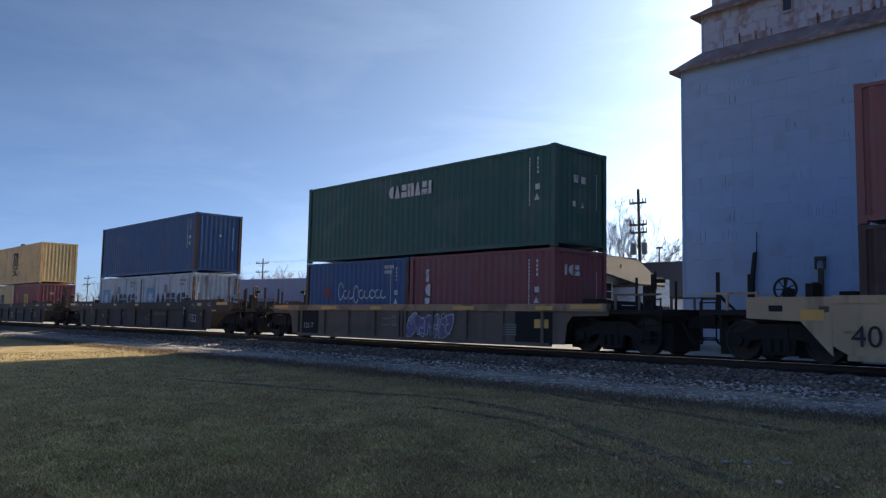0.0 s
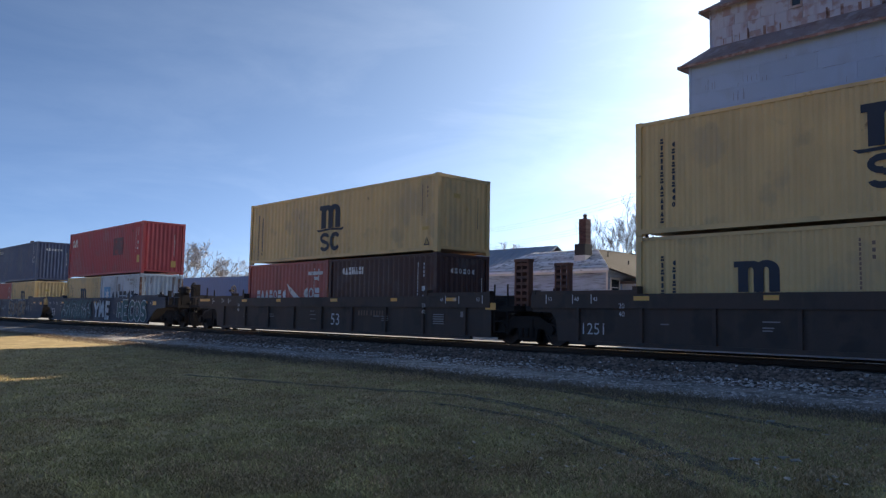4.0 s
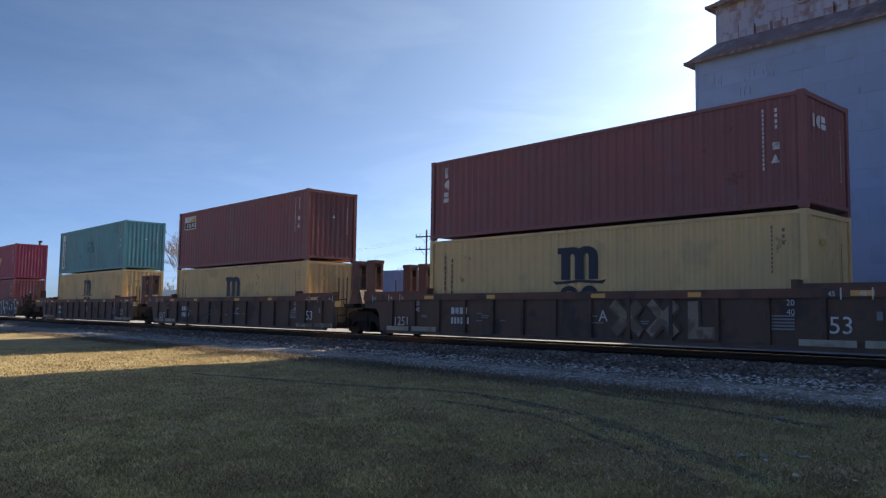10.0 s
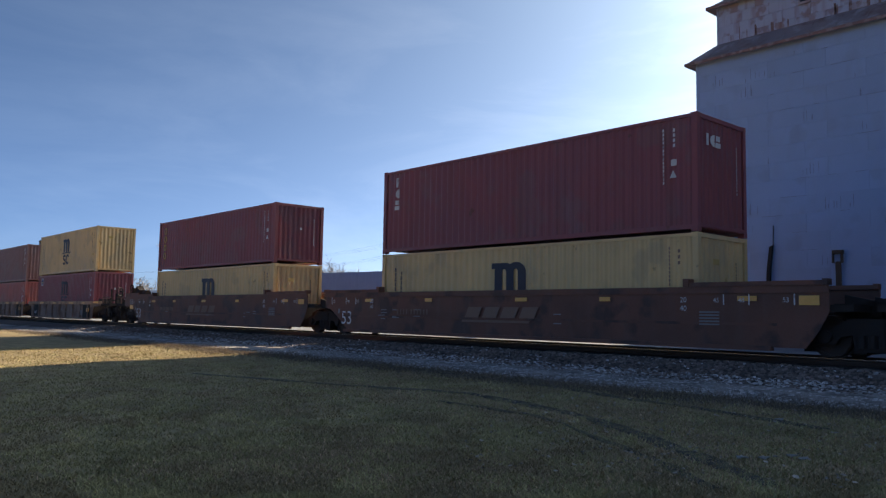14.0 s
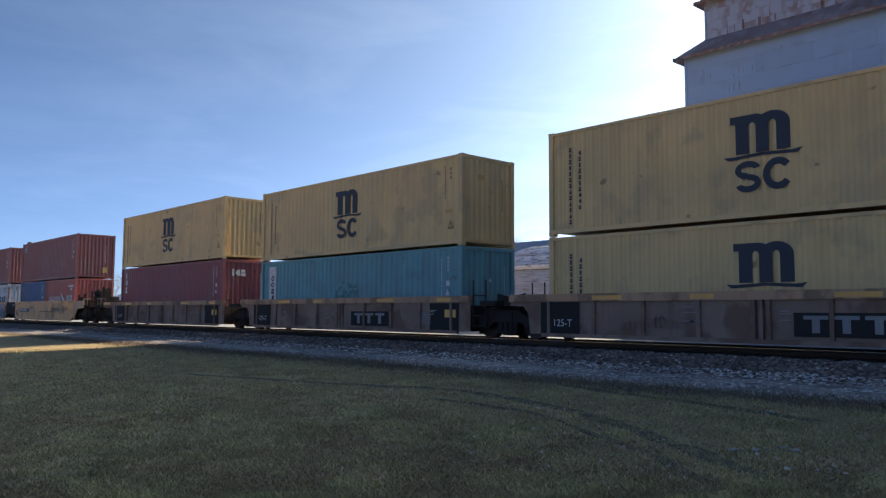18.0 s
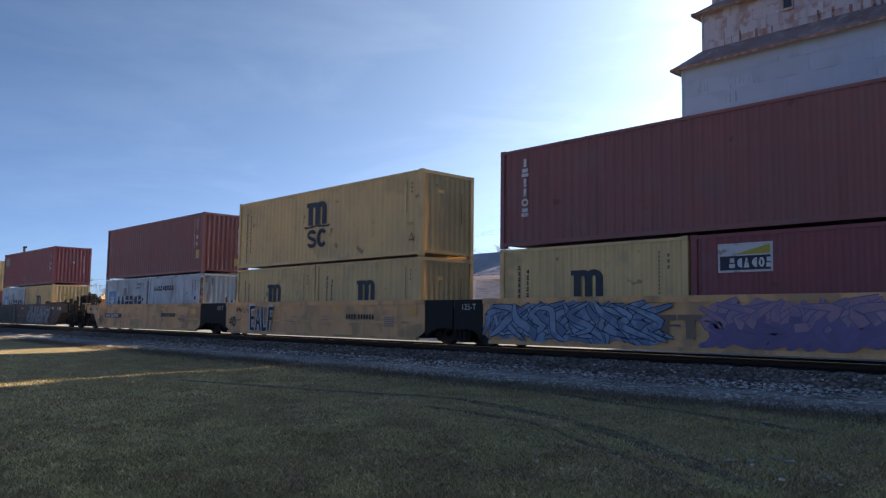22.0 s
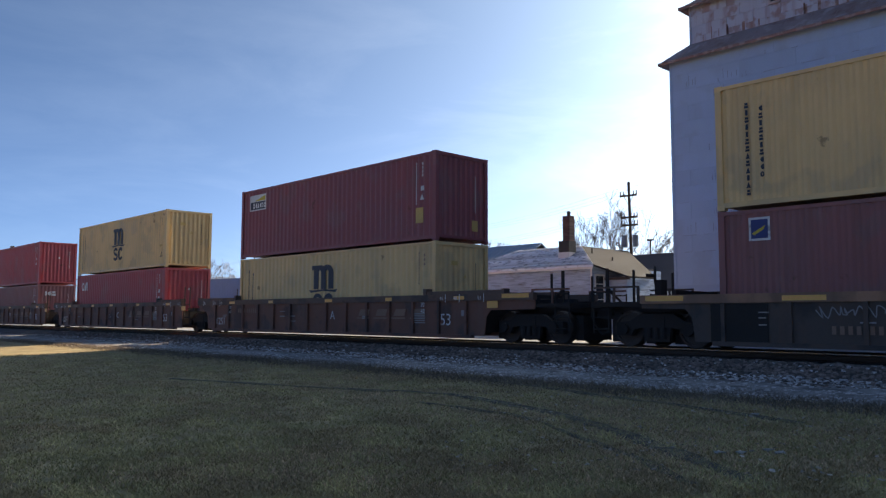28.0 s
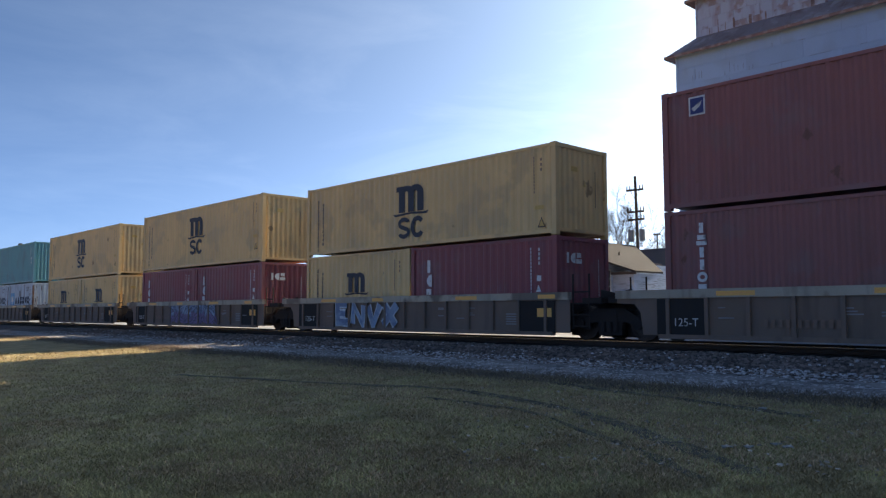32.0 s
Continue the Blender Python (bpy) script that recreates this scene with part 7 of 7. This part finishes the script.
def angular_spray(car, x0, x1, z0, z1, fill, edge, y):
    """Jagged black letters with broad pale edges, closed by an exclamation mark."""
    def field(text):
        v = [float(q) for q in text.split()]
        return [(x0 + v[i] * (x1 - x0), z0 + v[i + 1] * (z1 - z0)) for i in range(0, len(v), 2)]

    base = part("spray_paint", flat([field(".03 .88 .115 .83 .145 .91 .245 .83 .265 .71 .345 .74 .435 .82 .53 .95 .685 .86 .66 .80 .81 .74 .83 .55 .85 .02 .06 .08 .02 .50")]), M[fill], car, "jagged black spray-painted letters with pale edges", at=pose(0, y, 0))
    for text in ANGULAR_EDGES:
        part("spray_edge", flat([field(text)]), M[edge], base, at=pose(0, -0.002, 0))
    for text in ANGULAR_LINES:
        line = field(text)
        part("spray_line", flat(ribbon(line, [0.04] * len(line))), M[edge], base, at=pose(0, -0.003, 0))
    mark = part("spray_paint", flat([field(".795 .96 .83 1.0 .945 .92 .94 .57 .965 .50 .955 .43 .85 .39")]), M[edge], car, at=pose(0, y - 0.004, 0))
    part("spray_fill", flat([field(".832 .93 .935 .88 .94 .51 .86 .46")]), M[fill], mark, at=pose(0, -0.002, 0))
    part("spray_dot", flat(band(x0 + 0.94 * (x1 - x0), z0 + 0.26 * (z1 - z0), 0.29, 0.21, 0.09, 0, 360, 20)), M[edge], mark, at=pose(0, -0.003, 0))


def scrawl(car, x0, x1, z0, z1, ink, r, y):
    """A quick thin marker scribble."""
    zc, tall = (z0 + z1) / 2, (z1 - z0) / 2
    pts, x, up = [], x0, 1
    while x < x1:
        pts.append((x, zc + up * tall * r.uniform(0.2, 1.1)))
        x += r.choice((-0.05, 0.03, 0.09, 0.13))
        up = -up if r.random() < 0.75 else up
    pts.append((x1, zc - 0.3 * tall))
    line = curve_through(pts, 4)
    part("marker_scrawl", flat(ribbon(line, [0.024] * len(line))), M[ink], car, "quick thin marker scribble", at=pose(0, y, 0))


def spray_paint(car, x0, x1, z0, z1, fill, edge, r, y):
    """Fat rounded spray-painted forms, outline below, fill above it, inner strokes on top."""
    h = z1 - z0
    x = x0
    while x < x1 - 0.3:
        w = h * r.uniform(0.55, 0.85)
        cx, cz = x + w / 2, (z0 + z1) / 2 + r.uniform(-0.04, 0.04)
        lobes, ph = r.choice((2, 3, 4)), r.uniform(0, 6.28)
        pts = []
        for k in range(26):
            a = 2 * math.pi * k / 26
            rad = 0.80 + 0.2 * math.sin(lobes * a + ph) + r.uniform(-0.05, 0.05)
            sq = 1 / max(abs(math.cos(a)), abs(math.sin(a))) ** 0.75
            pts.append((rad * sq * math.cos(a), rad * sq * math.sin(a)))
        outer = [(cx + u * w * 0.56, max(z0 - 0.03, min(z1 + 0.03, cz + v * h * 0.5))) for u, v in pts]
        inner = [(cx + u * w * 0.48, max(z0, min(z1, cz + v * h * 0.44))) for u, v in pts]
        strokes = []
        for _ in range(3):
            sx, sz = cx + r.uniform(-0.22, 0.22) * w, cz + r.uniform(-0.25, 0.25) * h
            a0 = r.uniform(0, 360)
            strokes += band(sx, sz, r.uniform(0.08, 0.2) * w + 0.05, r.uniform(0.1, 0.25) * h + 0.05, 0.035, a0, a0 + r.uniform(120, 300), 7)
        g = part("spray_paint", flat([outer]), M[edge], car, "fat rounded spray-painted form", at=pose(0, y, 0))
        part("spray_fill", flat([inner]), M[fill], g, at=pose(0, -0.002, 0))
        part("spray_strokes", flat(strokes), M[edge], g, at=pose(0, -0.004, 0))
        x += w * 0.93


# ---- the train: place along it, car, ends, load, spray paint ----
Y1, Y2 = "yellow", "maroon"
TRAIN = [
    (6.27, "C40", "car_tan", "car_tan", 1, 1, ("rust", HI, "none", "plain"), [("dark_brown", SHORT, STD, "none"), ("dark_brown", SHORT, STD, "none")], []),
    (-13.70, "A40", "car_umber", "chord_tan", 1, 1, ("green", HI, "word_long", "squares"), [("blue", SHORT, STD, "script"), ("maroon", SHORT, STD, "tall3", "tex")], [(0.2, 2.6, "spray_violet", "spray_pale")]),
    (-35.50, "B53", "car_black", "car_black", 1, 1, ("blue", HI, "none", "plain"), [("white", SHORT, STD, "star_word"), ("white", SHORT, STD, "star_word")], []),
    (-59.25, "B53", "car_black", "car_black", 1, 0, (Y1, HI, "arched", "plain"), [(Y1, SHORT, STD, "arched"), ("maroon", SHORT, STD, "arched")], []),
    (-78.97, "B53", "car_black", "car_black", 0, 0, (Y1, HI, "arched", "plain"), [(Y1, SHORT, STD, "arched"), (Y1, SHORT, STD, "arched")], []),
    (-98.62, "B53", "car_black", "car_black", 0, 1, (Y1, STD, "arched", "plain"), [("orange", SHORT, STD, "wave_word"), ("dark_brown", SHORT, STD, "word_long", "wordy")], []),
    (-122.72, "C53", "car_blue", "car_blue", 1, 0, ("red", HI, "patched", "yellow_tag"), [(Y1, SHORT, STD, "arched"), ("white", SHORT, STD, "star_word")],
     [(-5.9, -0.7, "spray_teal", "spray_black", "fat", "spray_pale"), (-0.15, 2.55, "spray_pale", "spray_black", "YME"), (3.6, 7.8, "spray_teal", "spray_pale", "HECOS")]),
    (-142.24, "C53", "car_blue", "car_blue", 0, 0, ("navy", HI, "beast", "wordy"), [("orange", SHORT, STD, "none"), (Y1, SHORT, STD, "arched")],
     [(-6.75, -1.95, "spray_silver", "spray_black", "DEKOR", "spray_blue"), (0.5, 5.1, "spray_tan", "spray_black", "SUNER", "spray_silver"), (-1.7, -0.4, "", "spray_silver", "scrawl", 0.6, 1.1), (5.1, 6.0, "", "spray_silver", "scrawl", 0.6, 1.1)]),
    (-161.84, "C53", "car_blue", "car_blue", 0, 1, ("rust", HI, "vertical6", "plain"), [("sky_blue", LONG, HI, "none", "none")],
     [(-7.15, -3.85, "spray_silver", "spray_black", "rounded", "spray_teal"), (-2.9, 0.7, "spray_black", "spray_silver", "XDSR", "spray_black"), (2.1, 6.05, "spray_silver", "spray_black", "ROACH"), (6.9, 8.0, "", "spray_silver", "scrawl", 0.85, 1.15)]),
    (-185.67, "C53", "car_maroon", "car_maroon", 1, 1, (Y1, STD, "arched", "plain"), [(Y1, LONG, HI, "arched")], []),
    (-209.21, "A53", "car_dark", "car_oxide", 1, 0, ("rust", STD, "vertical3", "tex"), [(Y1, LONG, HI, "arched")], [(1.2, 4.3, "spray_tan", "car_dark", "XXL")]),
    (-228.89, "A53", "car_dark", "car_oxide", 0, 0, ("rust", HI, "sign", "plain"), [(Y1, LONG, STD, "arched")], []),
    (-248.63, "A53", "car_dark", "car_oxide", 0, 1, ("teal", HI, "banner", "plain"), [(Y1, LONG, HI, "arched")], []),
    (-272.54, "C53", "car_oxide", "car_oxide", 1, 0, ("magenta", HI, "globe", "none"), [("maroon", LONG, HI, "sign")], [(3.71, 8.64, "spray_black", "spray_pale", "angular")]),
    (-292.18, "C53", "car_oxide", "car_oxide", 0, 0, ("maroon", HI, "vertical3", "tex"), [(Y1, LONG, STD, "arched")], []),
    (-311.85, "C53", "car_oxide", "car_oxide", 0, 1, ("maroon", STD, "vertical4", "plain"), [(Y1, LONG, STD, "arched")], []),
    (-333.87, "A40", "car_brown", "chord_tan", 1, 0, (Y1, HI, "arched", "plain"), [("maroon", LONG, HI, "ghost", "plain")], []),
    (-349.56, "A40", "car_brown", "chord_tan", 0, 0, ("brown", HI, "tall3", "plain"), [("orange", LONG, STD, "three_blocks")], []),
    (-365.30, "A40", "car_brown", "chord_tan", 0, 0, (Y1, HI, "arched", "plain"), [(Y1, LONG, STD, "arched")], []),
    (-380.97, "A40", "car_brown", "chord_tan", 0, 0, (Y1, HI, "arched", "plain"), [("teal", LONG, STD, "banner")], []),
    (-396.59, "A40", "car_brown", "chord_tan", 0, 1, (Y1, HI, "arched", "plain"), [("maroon", LONG, HI, "vertical3", "tex")], []),
    (-416.60, "C40", "car_yellow", "car_yellow", 1, 0, ("rust", HI, "small_logo", "yellow_tag"), [("blue", SHORT, STD, "none"), ("orange", SHORT, STD, "wave_word")], [(-2.55, -1.65, "", "spray_black", "scrawl", 0.8, 1.1), (-0.3, 3.4, "", "spray_black", "scrawl", 0.68, 0.74), (4.45, 5.65, "", "spray_black", "scrawl", 0.7, 1.1)]),
    (-432.29, "C40", "car_yellow", "car_yellow", 0, 0, ("rust", HI, "vertical6", "plain"), [("blue", SHORT, STD, "script"), ("white", SHORT, STD, "star_word")],
     [(-6.1, -1.0, "spray_pink", "spray_pale", "wild", "spray_black"), (1.45, 6.4, "spray_pink", "spray_pale", "wild", "spray_black")]),
    (-447.87, "C40", "car_yellow", "car_yellow", 0, 0, ("rust", HI, "vertical6", "plain"), [(Y1, SHORT, STD, "arched"), ("maroon", SHORT, STD, "sign")],
     [(-6.2, -0.7, "spray_blue", "spray_black", "wild", "spray_blue"), (0.65, 6.0, "spray_pink", "spray_violet", "wild", "spray_violet")]),
    (-463.56, "C40", "car_yellow", "car_yellow", 0, 0, (Y1, HI, "arched", "plain"), [(Y1, SHORT, STD, "arched"), (Y1, SHORT, STD, "arched")], [(-4.4, -2.5, "spray_black", "mark_white", "EALF", "mark_white"), (-5.5, -4.5, "", "spray_black", "scrawl", 1.0, 1.2)]),
    (-479.16, "C40", "car_yellow", "car_yellow", 0, 1, ("rust", HI, "tagged", "yellow_tag"), [("white", SHORT, STD, "star_word"), ("white", SHORT, STD, "small_word")], []),
    (-501.06, "C53", "car_dark", "car_dark", 1, 0, ("maroon", STD, "plate", "plain"), [("white", SHORT, STD, "star_word"), (Y1, SHORT, STD, "arched")], [(-5.8, -1.2, "spray_green", "car_dark", "DENES"), (2.0, 6.6, "mark_grey", "spray_black", "fat", "spray_silver")]),
    (-520.68, "C53", "car_dark", "car_dark", 0, 0, (Y1, STD, "arched", "plain"), [("white", SHORT, STD, "star_word"), ("orange", SHORT, STD, "wave_word")], [(-5.1, -1.6, "spray_green", "car_dark", "BR"), (-1.2, 3.95, "spray_silver", "car_dark", "UANI"), (5.4, 6.2, "", "mark_grey", "scrawl", 0.5, 1.0)]),
    (-540.29, "C53", "car_dark", "car_dark", 0, 1, (Y1, HI, "arched", "plain"), [("white", SHORT, STD, "star_word"), ("brown", SHORT, STD, "tall3", "tex")], [(-5.0, 4.0, "spray_green", "spray_pale", "wild", "spray_teal")]),
    (-562.15, "A40", "car_soot", "chord_rust", 1, 1, (Y1, HI, "arched", "plain"), [("rust", LONG, HI, "ghost", "yellow_tag")], [(-3.9, -2.6, "", "mark_grey", "scrawl", 0.75, 1.0)]),
    (-583.79, "A53", "car_oxide", "car_dark", 1, 0, ("maroon", HI, "sign_tag", "yellow_tag"), [(Y1, LONG, HI, "arched")], []),
    (-603.35, "A53", "car_oxide", "car_dark", 0, 0, (Y1, HI, "arched", "plain"), [("red", LONG, HI, "three_blocks", "plain")], []),
    (-622.99, "A53", "car_oxide", "car_dark", 0, 1, ("red", HI, "three_blocks", "plain"), [("rust", LONG, STD, "vertical3", "tex")], [(-6.2, -5.3, "", "mark_white", "scrawl", 0.4, 1.0)]),
    (-644.55, "A40", "car_umber", "chord_grey", 1, 0, ("rust", HI, "small_logo", "yellow_tag"), [("rust", LONG, HI, "vertical6", "plain")], [(3.2, 4.0, "", "mark_grey", "scrawl", 0.65, 0.95), (4.2, 4.9, "", "mark_grey", "scrawl", 0.65, 0.95)]),
    (-660.06, "A40", "car_umber", "chord_grey", 0, 0, (Y1, STD, "arched", "plain"), [(Y1, SHORT, STD, "arched"), ("maroon", SHORT, STD, "tall3", "tex")], [(-3.8, -0.3, "spray_blue", "spray_pale", "ENVX")]),
    (-675.61, "A40", "car_umber", "chord_grey", 0, 0, (Y1, HI, "arched", "plain"), [("maroon", SHORT, STD, "tall3", "tex"), ("maroon", SHORT, STD, "tall3", "tex")], [(-2.0, 2.5, "spray_blue", "spray_black", "wild", "spray_violet")]),
    (-691.18, "A40", "car_umber", "chord_grey", 0, 0, (Y1, HI, "arched", "plain"), [(Y1, SHORT, STD, "arched"), (Y1, SHORT, STD, "arched")], []),
    (-706.78, "A40", "car_umber", "chord_grey", 0, 1, ("teal", HI, "none", "plain"), [("white", SHORT, STD, "star_word"), ("white", SHORT, STD, "star_word")], []),
]
CAR_WORDS = {"car_umber": "grimy umber", "car_soot": "soot-black", "car_brown": "weathered brown", "car_dark": "sooty dark brown", "car_black": "sooty blackish brown", "car_oxide": "oxide brown", "car_maroon": "maroon", "car_blue": "dark blue", "car_yellow": "yellow-tan", "car_tan": "tan"}
moving = []
for number, (off, kind, body, trim, fe, re, top_load, low, spray) in enumerate(TRAIN):
    label = "%s %s steel well car%s carrying stacked containers" % (CAR_WORDS[body], "ribbed" if kind[0] in "AB" else "smooth-sided", " with graffiti" if spray else "")
    x = off - LONG / 2
    car = well_car(kind, body, trim, fe, re, label, number)
    car_marks(car, kind, body, 100 + number, spray, (fe, re))
    moving.append((car, x, RAIL_Z))
    z = RAIL_Z + 0.27
    for k, spec in enumerate(low):
        color, length, high, style = spec[:4]
        ends = spec[4] if len(spec) > 4 else "plain"
        c = container(length, high, color, style, ends)
        moving.append((c, x + (0 if length > 7 else (-3.067 if k == 0 else 3.067)), z))
    color, high, style, ends = top_load
    moving.append((container(LONG, high, color, style, ends), x, z + low[0][2] + 0.02))


# seconds and metres that the train has gone
RUN = [(0, 0.19), (1, 20.36), (2, 40.53), (3, 59.94), (5.5, 110.71), (6, 120.82), (7, 141.53), (8, 161.73), 
       (9, 181.94), (10, 202.13), (11, 222.31), (12, 242.50), (13, 262.27), (14, 282.54), (15, 302.80), (17.5, 353.47), 
       (18, 363.60), (19, 383.78), (20, 404.06), (21, 424.26), (22, 444.45), (23, 464.60), (24, 484.79), (25, 505.08), 
       (27.5, 555.73), (28, 565.83), (29, 586.04), (30, 606.24), (31, 626.41), (32, 646.68)]


def run_of_train(t):
    return float(np.interp(t, [r[0] for r in RUN], [r[1] for r in RUN]))


def motions():
    for ob, x, z in moving:
        walk(ob, [(t, pose(x + run_of_train(t), TRACK_Y, z)) for t, _s in RUN])
    first = {}
    for w, x in wheelsets:
        if x not in first:
            walk(w, [(k / FPS, pose(x, 0, 0.46, 0, math.degrees(run_of_train(k / FPS) / 0.46), 0)) for k in range(32 * FPS + 1)])
            first[x] = w.animation_data
        else:
            w.rotation_mode = "QUATERNION"
            w.animation_data_create()
            w.animation_data.action = first[x].action
            w.animation_data.action_slot = first[x].action_slot


motions()
